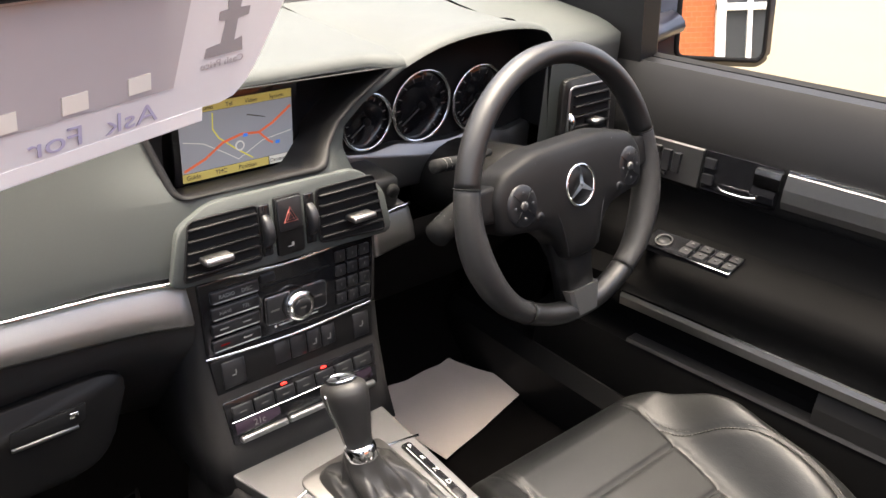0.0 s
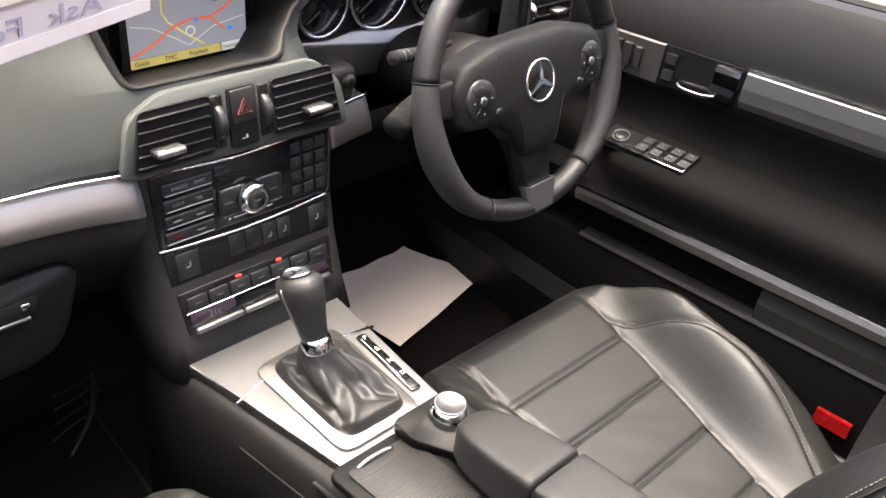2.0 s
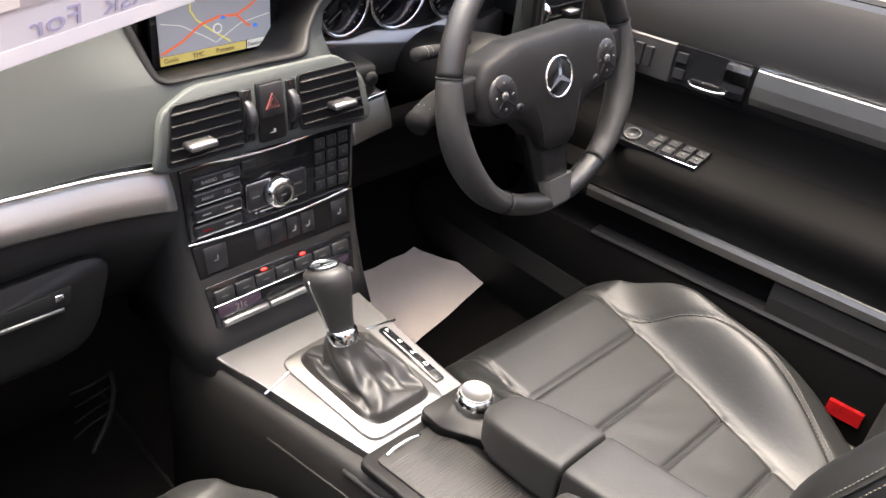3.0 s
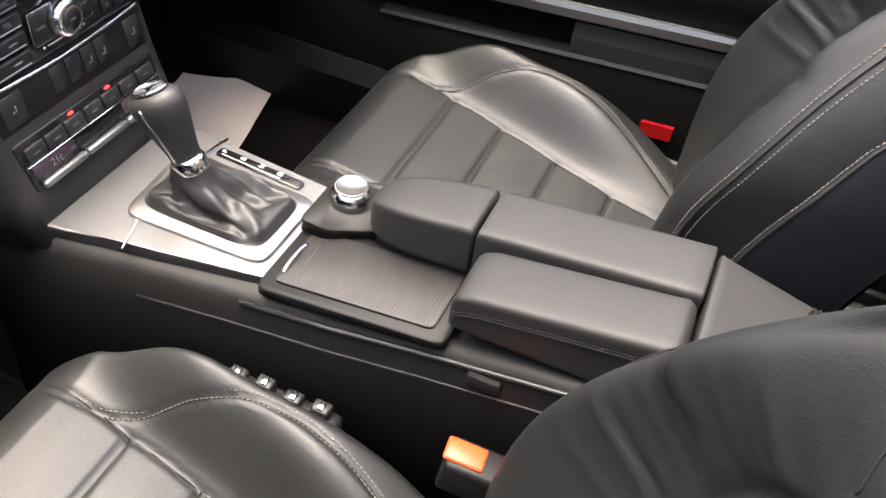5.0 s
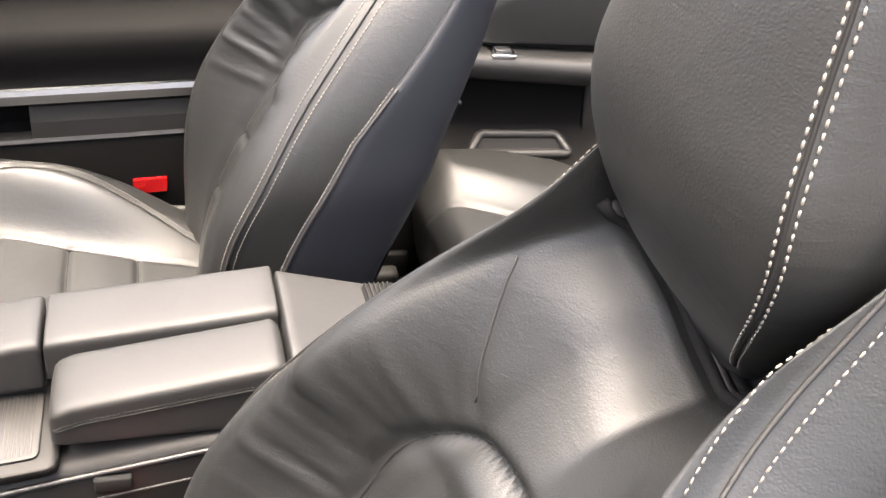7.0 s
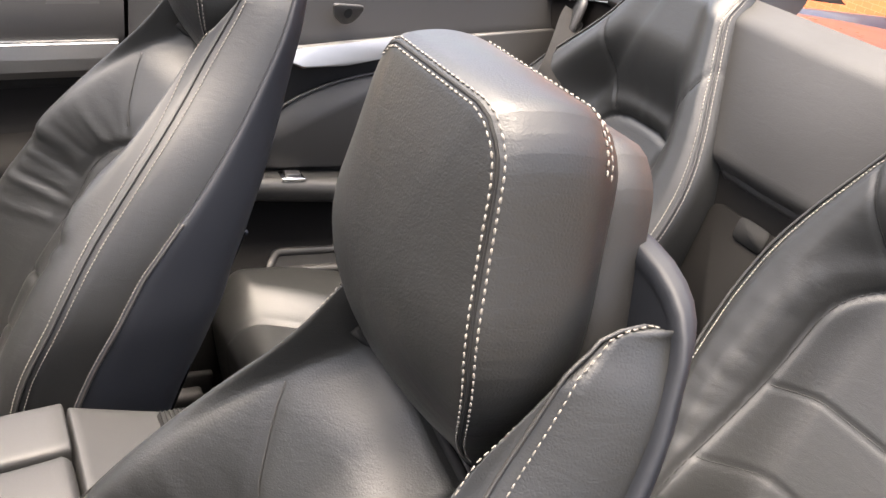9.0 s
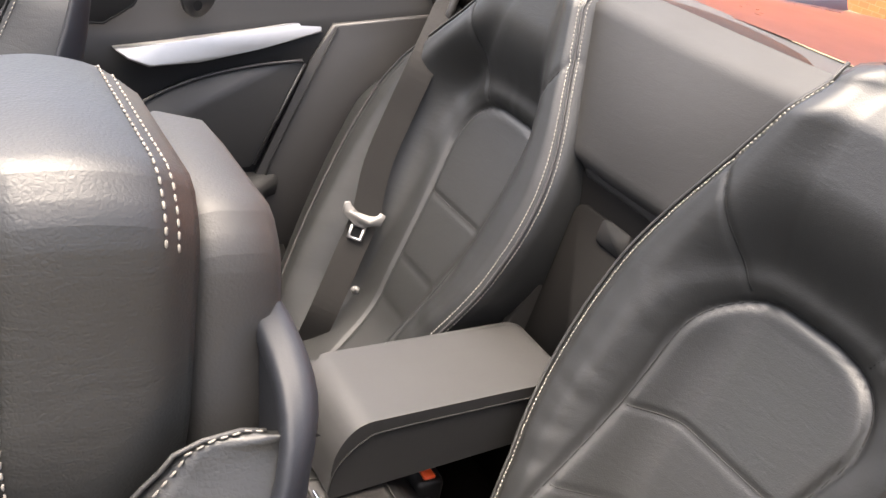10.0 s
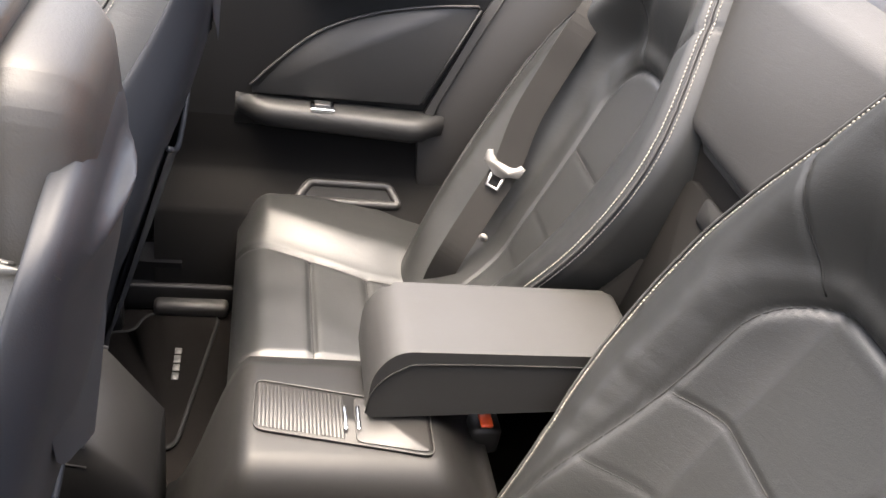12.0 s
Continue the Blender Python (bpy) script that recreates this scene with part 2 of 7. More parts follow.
def to_geo(bm):
    bm.verts.index_update()
    g = [tuple(v.co) for v in bm.verts], [tuple(v.index for v in f.verts) for f in bm.faces]
    bm.free()
    return g


flat_ground()

FLOOR_Z = 0.20
tagged(part("floor", rbox(-0.74, 0.74, -1.3, 1.25, FLOOR_Z - 0.06, FLOOR_Z, 0.01), CARPET), "black carpeted car floor", "floor", kind="structure")


# ---- front seats ----
def back_crest(z):
    return soft_table([(0.34, 0.02), (0.50, 0.022), (0.60, 0.012), (0.66, -0.012), (0.74, -0.052), (0.82, -0.100), (0.90, -0.162), (0.98, -0.212), (1.05, -0.245), (1.14, -0.275)], z, 0.05)


def back_rear(z):
    return soft_table([(0.30, -0.10), (0.42, -0.145), (0.53, -0.175), (0.70, -0.222), (0.90, -0.276), (1.02, -0.303), (1.14, -0.322)], z, 0.05)


def back_half_width(z):
    return soft_table([(0.30, 0.17), (0.42, 0.198), (0.56, 0.212), (0.64, 0.217), (0.70, 0.208), (0.76, 0.187), (0.83, 0.163), (0.885, 0.141), (0.935, 0.114), (0.975, 0.101), (1.03, 0.097), (1.10, 0.094)], z, 0.025)


def shell_half(z):
    """Half width where the side leather meets the rear shell."""
    return soft_table([(0.30, 0.180), (0.42, 0.208), (0.56, 0.223), (0.68, 0.223), (0.76, 0.206), (0.82, 0.190), (0.90, 0.166), (0.965, 0.149), (1.01, 0.139), (1.035, 0.131), (1.05, 0.124), (1.066, 0.110), (1.10, 0.098)], z, 0.015)


def back_top(u):
    """The wide notch for the headrest between two narrow shoulders."""
    return soft_table([(0.0, 0.872), (0.21, 0.889), (0.385, 0.906), (0.68, 0.926), (0.86, 0.940), (0.91, 0.972), (0.95, 1.030), (0.975, 1.062), (1.0, 1.074)], abs(u), 0.045)


BACK_BOTTOM = 0.33


def back_panel(x, z):
    """How far inside the backrest's arched centre panel a place lies."""
    ax, base, tall = 0.094, 0.715, 0.082
    if z < base:
        return ax - abs(x)
    return ax * (1 - ((abs(x) / ax) ** 2.7 + ((z - base) / tall) ** 2.7) ** (1 / 2.7))


def vseam_x(z):
    """The upright seam from the panel's corner to the piping."""
    return lerp_table([(0.80, 0.0640), (0.95, 0.1165)], z)


def back_point(u, s):
    """The front of a backrest: u across from -1 to 1, s upwards."""
    zt = back_top(u)
    z = BACK_BOTTOM + (zt - BACK_BOTTOM) * s
    w = back_half_width(z)
    x = u * w
    a = abs(u)
    # side bolsters, deepest in the middle
    dish = 0.078 * sm(0.36, 0.72, z) * (1 - 0.62 * sm(0.95, 1.10, z)) + 0.010
    prof = sm(0.28, 0.78, a)
    y = back_crest(z) + dish * (prof - 1) + 0.018 * math.exp(-((a - 0.80) / 0.14) ** 2) - 0.010 * sm(0.9, 1.0, a)
    # above the panel the leather runs straight back to the edge of the headrest notch
    if z > 0.76 and a < 0.97:
        g = min(1.0, (z - 0.76) / (zt - 0.76))
        low = back_crest(0.76) + 0.088 * (prof - 1) + 0.018 * math.exp(-((a - 0.80) / 0.14) ** 2)
        rim = soft_table([(0.0, -0.252), (0.36, -0.240), (0.6, -0.231), (0.8, -0.220), (1.0, -0.210)], a, 0.05)
        k = 1 - sm(0.80, 0.97, a)
        y = y * (1 - k) + (low + (rim - low) * g ** 1.6) * k
    # arched centre panel with squarish shoulders, pillowed, with a groove round it
    d = back_panel(x, z)
    y += 0.011 * sm(-0.002, 0.022, d) + groove(d, 0.0045, 0.0085)
    if d > 0:
        for zs in (0.50, 0.585, 0.67):
            y += groove(z - zs, 0.005, 0.007)
    else:
        y += groove(abs(x) - vseam_x(z), 0.0026, 0.0036) * sm(0.80, 0.815, z) * (1 - sm(0.90, 0.912, z))
        # soft creases where the leather gathers above the panel
        g = sm(0.0, 0.012, -d) * (1 - sm(0.02, 0.085, -d)) * sm(0.30, 0.45, a) * sm(0.60, 0.72, z)
        w_ = math.atan2(x, z - 0.66)
        r_ = math.hypot(x, z - 0.66)
        y += 0.0105 * g * noise.noise((9 * w_ + 6 * r_, 4 * r_, 1.5)) + 0.004 * g * noise.noise((26 * w_, 14 * r_, 4.5))
        y += 0.0022 * noise.noise((x * 16, z * 9, 8.0)) * sm(0.02, 0.08, -d)
    # rounded top edge
    e = (zt - z)
    y -= 0.010 * (1 - sm(0.0, 0.022, e)) + 0.012 * (1 - sm(0.0, 0.034, e)) * (1 - sm(0.70, 0.88, a))
    return Vector((x, y, z))


def back_side(z):
    """Where the leather side meets the rear shell."""
    c, r = back_crest(z) - 0.010, back_rear(z)
    return c + (r - c) * lerp_table([(0.33, 0.50), (0.56, 0.34), (0.74, 0.42), (0.84, 0.59), (0.95, 0.74), (1.03, 0.90), (1.08, 1.00), (1.14, 1.04)], z)


def back_flank(u, s, t):
    """The leather side of a backrest, t from the piping (0) to the shell (1)."""
    edge = back_point(math.copysign(1, u), s)
    y = edge.y + (back_side(edge.z) - 0.003 - edge.y) * t
    x = abs(edge.x) + (shell_half(edge.z) - 0.009 - abs(edge.x)) * math.sin(t * 1.5708)
    return Vector((math.copysign(x, u), y, edge.z))


def back_over(p, t, u=1.0):
    """The top edge of the leather turning back over the thickness."""
    yb = min(back_side(min(p.z, 1.1)) - 0.004, p.y - 0.016)
    up = lerp_table([(0.0, 0.0), (0.25, 0.0045), (0.6, 0.006), (1.0, 0.001)], t) * sm(0.84, 0.95, abs(u))
    return Vector((p.x, p.y + (yb - p.y) * t, p.z + up))


def backrest_geo():
    nu, ns = 96, 130
    across = [-1 + 2 * i / nu for i in range(nu + 1)]
    across = [math.copysign(abs(u) ** 0.86, u) for u in across]
    rings = []
    for j in range(ns + 1):
        s = j / ns
        ring = [back_flank(-1, s, k / 4) for k in range(4, 0, -1)]
        ring += [back_point(u, s) for u in across]
        ring += [back_flank(1, s, k / 4) for k in range(1, 5)]
        rings.append(ring)
    last = rings[-1]
    us = [-1] * 4 + across + [1] * 4
    for t in (0.12, 0.25, 0.42, 0.6, 0.8, 1.0):
        rings.append([back_over(p, t, u) for p, u in zip(last, us)])
    return loft(rings, cap=False, closed=False)


def shell_outline():
    """Half of the shell's front rim, from its foot to the middle of its top."""
    pts = [(shell_half(z), z) for z in [0.28 + 0.765 * k / 34 for k in range(35)]]
    pts += [(0.1195, 1.060), (0.112, 1.071), (0.102, 1.080), (0.090, 1.087), (0.075, 1.0925), (0.055, 1.096), (0.03, 1.097), (0.0, 1.097)]
    return pts


def shell_geo():
    """The moulded rear shell: a rounded rim that the leather tucks into, and a smooth back."""
    half = [Vector((x, 0, z)) for x, z in shell_outline()]
    line = half + [Vector((-p.x, 0, p.z)) for p in half[-2::-1]]
    n = len(line)
    out = []
    for i in range(n):
        d = (line[min(i + 1, n - 1)] - line[max(i - 1, 0)]).normalized()
        out.append(Vector((d.z, 0, -d.x)))
    for _ in range(2):
        out = [(out[max(i - 1, 0)] + out[i] * 2 + out[min(i + 1, n - 1)]).normalized() for i in range(n)]
    rings = []
    # in order: how far outwards, how far from rim to back, and the rise of the top towards the back
    for grow, back, inner in ((-0.018, 0.10, 1), (-0.014, 0.03, 0), (-0.0105, 0.0, 0), (-0.009, -0.03, 0), (-0.004, -0.03, 0), (-0.0012, 0.0, 0), (0.0, 0.06, 0), (-0.001, 0.15, 0),
                              (-0.004, 0.32, 0), (-0.009, 0.52, 0), (-0.015, 0.70, 0), (-0.022, 0.84, 0), (-0.032, 0.94, 0), (-0.046, 1.0, 0)):
        ring = []
        for p, o in zip(line, out):
            yf = back_side(p.z) + 0.002
            yr = yf - soft_table([(0.28, 0.09), (0.42, 0.11), (0.60, 0.145), (0.74, 0.118), (0.84, 0.076), (0.95, 0.044), (1.03, 0.028), (1.10, 0.022)], p.z, 0.05)
            q = p + o * grow
            rise = 0.014 * sm(0.99, 1.08, p.z) * sm(0.0, 0.7, back)
            z = q.z + rise
            if inner:
                z = min(z, back_top(p.x / 0.12) - 0.02)
            ring.append(Vector((q.x, yf + (yr - yf) * back, z)))
        rings.append(ring)
    rim = rings[-1]
    for k in (0.75, 0.45, 0.15, 0.0):
        ring = []
        for p in rim:
            ring.append(Vector((p.x * k, p.y - 0.012 * (1 - k * k), p.z)))
        rings.append(ring)
    v, f = loft(rings, cap=False, closed=False)
    return v, [tuple(reversed(q)) for q in f]


def cushion_mid(y):
    return lerp_table([(-0.06, 0.345), (0.05, 0.365), (0.20, 0.385), (0.30, 0.397), (0.40, 0.412), (0.48, 0.425)], y)


def cushion_edge(y):
    """Half width of the cushion's quilted middle."""
    return soft_table([(-0.06, 0.068), (0.10, 0.078), (0.19, 0.092), (0.30, 0.116), (0.39, 0.128), (0.50, 0.142)], y, 0.03)


def bolster_seam(y):
    """The sewn curve on the bolster beside the middle."""
    return soft_table([(0.02, 0.118), (0.107, 0.156), (0.165, 0.177), (0.234, 0.190), (0.29, 0.187), (0.36, 0.165), (0.40, 0.142), (0.45, 0.130)], y, 0.02)


def cushion_geo():
    nu, nv = 120, 160

    def fn(u, v):
        u = 2 * u - 1
        a = abs(u)
        # v runs from the rear along the top and down over the front
        if v < 0.76:
            y = -0.06 + v / 0.76 * 0.53
            z, over = cushion_mid(y), 0.0
        else:
            t = (v - 0.76) / 0.24
            w = t * math.pi * 0.62
            y = 0.47 + 0.068 * math.sin(w) - 0.02 * sm(0.6, 1, t)
            z = 0.424 - 0.075 * (1 - math.cos(w)) - 0.05 * sm(0.7, 1, t)
            over = sm(0, 0.5, t)
        half = 0.226 - 0.02 * over - 0.02 * sm(0.38, 0.50, y) - 0.045 * (1 - sm(-0.06, 0.15, y))
        x = u * half
        seam = cushion_edge(y)
        rise = 0.066 * sm(-0.04, 0.24, y) * (1 - sm(0.34, 0.50, y)) + 0.014
        d = abs(x) - seam
        b = rise * sm(0.0, 0.080, d) * (1 - over)
        fall = (0.5 + 0.5 * over) * 0.09 * sm(0.85, 1.0, a) ** 2
        z += b - fall
        if d < 0:
            for ys in (0.392, 0.302, 0.206, 0.11):
                z += groove(y - ys, 0.0035, 0.006) * (1 - over)
                z += 0.0025 * math.exp(-((y - ys - 0.045) / 0.03) ** 2) * (1 - over)
            # wrinkles on the used part of the seat
            z += 0.0018 * sm(0.02, 0.1, -d) * (1 - sm(0.28, 0.36, y)) * noise.noise((x * 18 + y * 22, y * 9, 3)) * 1.4
        z += groove(d, 0.004, 0.005) * (1 - 0.7 * over)
        z += groove(abs(x) - bolster_seam(y), 0.003, 0.0042) * (1 - over)
        z += 0.0014 * noise.noise((x * 14, y * 14, 7)) * sm(0.01, 0.05, d)
        return Vector((x, y, z))

    top = grid(fn, nu, nv)
    # sides and back below the leather
    base = to_geo(rbox(-0.205, 0.205, -0.10, 0.47, 0.25, 0.345, 0.03, 3))
    skirt = []
    for side in (-1, 1):
        rings = []
        for j in range(0, nv + 1, 2):
            p = fn(0 if side < 0 else 1, j / nv)
            rings.append([p, p + Vector((0, -0.004, -0.02)), Vector((p.x * 0.96, min(p.y, 0.48), min(p.z - 0.03, 0.30))), Vector((p.x * 0.9, min(p.y, 0.47), 0.255))])
        v, f = loft(rings, cap=False, closed=False)
        skirt.append((v, f if side > 0 else [tuple(reversed(q)) for q in f]))
    return join_geo(top, *skirt), base, fn


HEAD_Z0, HEAD_Z1 = 0.896, 1.170


def headrest_half(t):
    """Half width of the front panel at height t from 0 (foot) to 1 (top)."""
    return soft_table([(0.0, 0.026), (0.09, 0.043), (0.16, 0.057), (0.27, 0.078), (0.38, 0.093), (0.49, 0.099), (0.60, 0.095), (0.75, 0.085), (0.90, 0.077), (0.95, 0.072), (0.985, 0.062), (1.0, 0.050)], t, 0.03)


def headrest_outline(grow, lift):
    """The pad's outline, counted round from the foot."""
    heights = [math.sin(k / 24 * math.pi / 2) * 0.35 + k / 24 * 0.65 for k in range(25)]
    side = [(headrest_half(t) + grow, HEAD_Z0 + (HEAD_Z1 - HEAD_Z0) * t + lift * t) for t in heights]
    pts = side + [(-x, z) for x, z in side[::-1]]
    return rounded(pts, 0.02, 1)


def headrest_front(x, z):
    t = (z - HEAD_Z0) / (HEAD_Z1 - HEAD_Z0)
    return soft_table([(0.0, -0.282), (0.06, -0.268), (0.2, -0.232), (0.35, -0.201), (0.55, -0.186), (0.7, -0.192), (1.0, -0.201)], t, 0.08) - 0.012 * (x / 0.09) ** 2


def headrest_geo():
    rings = []
    for d, grow, lift in ((0.0, -0.003, -0.002), (0.05, 0.000, 0.001), (0.16, 0.003, 0.004), (0.45, 0.006, 0.005), (0.76, 0.005, 0.003), (1.0, -0.003, -0.006)):
        ring = []
        for x, z in headrest_outline(grow, lift):
            t = (z - HEAD_Z0) / (HEAD_Z1 - HEAD_Z0)
            yf = headrest_front(x, z)
            yr = soft_table([(0.0, -0.300), (0.2, -0.276), (0.4, -0.272), (0.6, -0.280), (1.0, -0.288)], t, 0.06)
            ring.append(Vector((x * (1 - 0.01 * sm(0.3, 1.0, d)), yf + (yr - yf) * d, z - 0.006 * sm(0.5, 1, d) * sm(0.6, 1, t))))
        rings.append(ring)
    front = []
    cz = 1.04
    for k in (0.03, 0.15, 0.3, 0.45, 0.6, 0.75, 0.88, 0.95):
        ring = []
        for p in rings[0]:
            x, z = p.x * k, cz + (p.z - cz) * k
            ring.append(Vector((x, headrest_front(x, z) + 0.006 * (1 - k ** 4), z)))
        front.append(ring)
    cols = [smooth_line([r[i] for r in rings], 5) for i in range(len(rings[0]))]
    fine = [[c[k] for c in cols] for k in range(len(cols[0]))]
    return loft(front + fine, cap=True), front, rings


def headrest_rear_geo():
    """The smooth rear cap of the headrest."""
    rings = []
    for d, grow in ((0.0, -0.004), (0.35, 0.002), (0.75, -0.002), (0.92, -0.012), (1.0, -0.028)):
        ring = []
        for x, z in headrest_outline(grow, -0.024 + grow):
            t = (z - HEAD_Z0) / (HEAD_Z1 - HEAD_Z0)
            y0 = lerp_table([(0.0, -0.280), (0.5, -0.280), (1.0, -0.278)], t)
            y1 = lerp_table([(0.0, -0.312), (0.5, -0.332), (1.0, -0.334)], t)
            ring.append(Vector((x * 0.92, y0 + (y1 - y0) * d, z)))
        rings.append(ring)
    return loft(rings)


def piping(pts, r=0.0016):
    return tube(pts, r, 6)


def front_seat(cx, dy, label):
    seat = thing("front_seat", label, "car seat", "front seats", at=(cx, dy, 0))
    part("backrest", backrest_geo(), LEATHER, seat)
    part("back_shell", shell_geo(), SHELL, seat, "dark blue-black rear shell of the backrest")
    cush, base, fn = cushion_geo()
    part("seat_cushion", cush, LEATHER, seat)
    part("seat_base", base, PLASTIC, seat, "black plastic seat base")
    hr, front, rings = headrest_geo()
    head = part("headrest", hr, LEATHER, seat)
    part("headrest_cap", headrest_rear_geo(), LEATHER_SMOOTH, head, "smooth black leather rear of the headrest")
    # double rows of thread round the headrest's front panel and over its rear edge
    n = len(rings[0])
    mid_p = Vector((0, -0.255, 1.06))
    def lifted(row):
        return [p + (p - mid_p).normalized() * 0.0010 for p in row]
    for a_, b_, f in ((rings[0], front[-1], 0.40), (rings[0], rings[1], 0.70)):
        row = lifted([a_[i].lerp(b_[i], f).lerp(rings[3][i], 0.8 * sm(0, 6, n // 2 - 4 - i)) for i in range(3, n - 3)])
        tagged(part("headrest_stitching", stitches(row, (0, 0, 1), 0.0052, 0.0040, 0.00075), THREAD, head, "cream row of thread on the headrest"), kind="stuff")
    seam = [rings[0][i].lerp(rings[1][i], 0.12).lerp(rings[3][i], 0.8 * sm(0, 6, n // 2 - 4 - i)) for i in range(3, n - 3)]
    part("headrest_seam", tube(seam, 0.0012, 5), BLACK, head, "dark seam between the thread rows")
    k0 = min(range(n), key=lambda i: (rings[4][i] - Vector((0.075, -0.27, 1.140))).length)
    k1 = min(range(n), key=lambda i: (rings[4][i] - Vector((-0.075, -0.27, 1.140))).length)
    lo_, hi_ = min(k0, k1), max(k0, k1)
    for o in (0.10, 0.42):
        row = lifted([rings[4][i].lerp(rings[5][i], o) for i in range(lo_, hi_ + 1)])
        tagged(part("headrest_stitching", stitches(row, (0, 1, 0), 0.0052, 0.0040, 0.00075), THREAD, head, "cream row of thread on the headrest"), kind="stuff")
    head.location.x = 0.020
    # piping and thread along both sides of the backrest
    out, pipes = [], []
    for u in (-1, 1):
        def along(place, w_):
            low = [place(s / 110) for s in range(10, 111)]
            return low + [back_over(low[-1], t, w_) for t in (0.08, 0.16, 0.25, 0.36, 0.48, 0.6, 0.72, 0.84)]
        row = along(lambda s: back_point(u, s), u)
        pipes.append(piping([p + Vector((u * 0.0008, 0.0006, 0.0006)) for p in row], 0.0013))
        inner = along(lambda s: back_point(u * (1 - 0.0062 / back_half_width(BACK_BOTTOM + 0.7 * s)), s), u)
        outer = along(lambda s: back_flank(u, s, 0.11), u)
        for line, d in ((inner, Vector((0, 0.0010, 0.0010))), (outer, Vector((u * 0.0010, 0.0004, 0.0012)))):
            out.append(stitches([p + d for p in line], (1, 0, 0), 0.0052, 0.0040, 0.00065))
        row2 = [Vector((u * (shell_half(z) + 0.0005), back_side(z) + 0.004, z)) for z in [0.42 + 0.38 * k / 60 for k in range(61)]]
        pipes.append(piping(row2, 0.002))
        out.append(stitches([p + Vector((u * 0.001, 0.006, 0)) for p in row2], (1, 0, 0), 0.0055, 0.0042, 0.00065))
    for p in pipes:
        part("backrest_piping", p, LEATHER_SMOOTH, seat)
    for us in (-1, 1):
        row = []
        for k in range(70):
            v = 0.12 + 0.62 * k / 69
            y = -0.06 + v / 0.76 * 0.53
            u = us * bolster_seam(y) / (0.226 - 0.02 * sm(0.38, 0.5, y) - 0.045 * (1 - sm(-0.06, 0.15, y)))
            p = fn((u + 1) / 2, v)
            row.append(p + Vector((-us * 0.0015, 0, 0.0022)))
        out.append(stitches(row, (0, 0, 1), 0.0055, 0.0042, 0.00065))
        out.append(stitches([p + Vector((us * 0.0060, 0, 0.0048)) for p in row], (0, 0, 1), 0.0055, 0.0042, 0.00065))
    for o in out:
        tagged(part("seat_stitching", o, THREAD, seat, "cream contrast thread along the seat seams"), kind="stuff")
    # dark sewn seams of the cushion and of the backrest panel
    def half_at(y):
        return 0.226 - 0.02 * sm(0.38, 0.5, y) - 0.045 * (1 - sm(-0.06, 0.15, y))
    def on_cushion(x, y, up=0.0004):
        p = fn((x / half_at(y) + 1) / 2, (y + 0.06) / 0.53 * 0.76)
        return p + Vector((0, 0, up))
    for ys in (0.392, 0.302, 0.206, 0.11):
        w_ = cushion_edge(ys)
        part("cushion_seam", tube([on_cushion(-w_ + 2 * w_ * k / 40, ys) for k in range(41)], 0.0010, 5), BLACK, seat)
    for us in (-1, 1):
        part("cushion_seam", tube([on_cushion(us * cushion_edge(y), y) for y in [0.02 + 0.445 * k / 60 for k in range(61)]], 0.0011, 5), BLACK, seat)
        part("cushion_seam", tube([on_cushion(us * bolster_seam(y), y, 0.0008) for y in [0.04 + 0.39 * k / 60 for k in range(61)]], 0.0010, 5), BLACK, seat)

    def on_back(x, z):
        u_ = x / back_half_width(z)
        s_ = (z - BACK_BOTTOM) / (back_top(u_) - BACK_BOTTOM)
        return back_point(u_, s_) + Vector((0, 0.0003, 0))
    arch = [(-0.094, z) for z in (0.46, 0.52, 0.58, 0.64, 0.70)]
    for k in range(33):
        w_ = math.pi * k / 32
        arch.append((-0.094 * math.copysign(abs(math.cos(w_)) ** 0.74, math.cos(w_)), 0.715 + 0.082 * math.sin(w_) ** 0.74))
    arch += [(0.094, z) for z in (0.70, 0.64, 0.58, 0.52, 0.46)]
    part("panel_seam", tube([on_back(x, z) for x, z in arch], 0.0012, 5), BLACK, seat)
    for zs in (0.50, 0.585, 0.67):
        part("panel_seam", tube([on_back(-0.094 + 0.188 * k / 30, zs) for k in range(31)], 0.0010, 5), BLACK, seat)
    for us in (-1, 1):
        part("panel_seam", tube([on_back(us * vseam_x(z), z) + Vector((0, 0.0006, 0)) for z in [0.812 + 0.094 * k / 24 for k in range(25)]], 0.0009, 5), LEATHER_SMOOTH, seat)
    for back, r, m in ((0.012, 0.0046, BLACK), (0.019, 0.0040, PLASTIC_BROWN), (0.028, 0.0060, BLACK)):
        lip = [back_point(-0.87 + 1.74 * k / 60, 1.0) + Vector((0, -back, 0.0006 - 0.1 * back)) for k in range(61)]
        part("notch_lip", tube(lip, r, 8), m, seat, "black lip of the headrest notch")
    # seat pocket on the shell and the runner under the seat
    part("seat_pocket", seat_pocket(), SHELL, seat, "flat pocket on the seat shell")
    for x in (-0.16, 0.16):
        part("seat_rail", rbox(x - 0.02, x + 0.02, -0.15, 0.42, 0.202, 0.252, 0.005), PLASTIC, seat, "dark steel seat runner")
    return seat


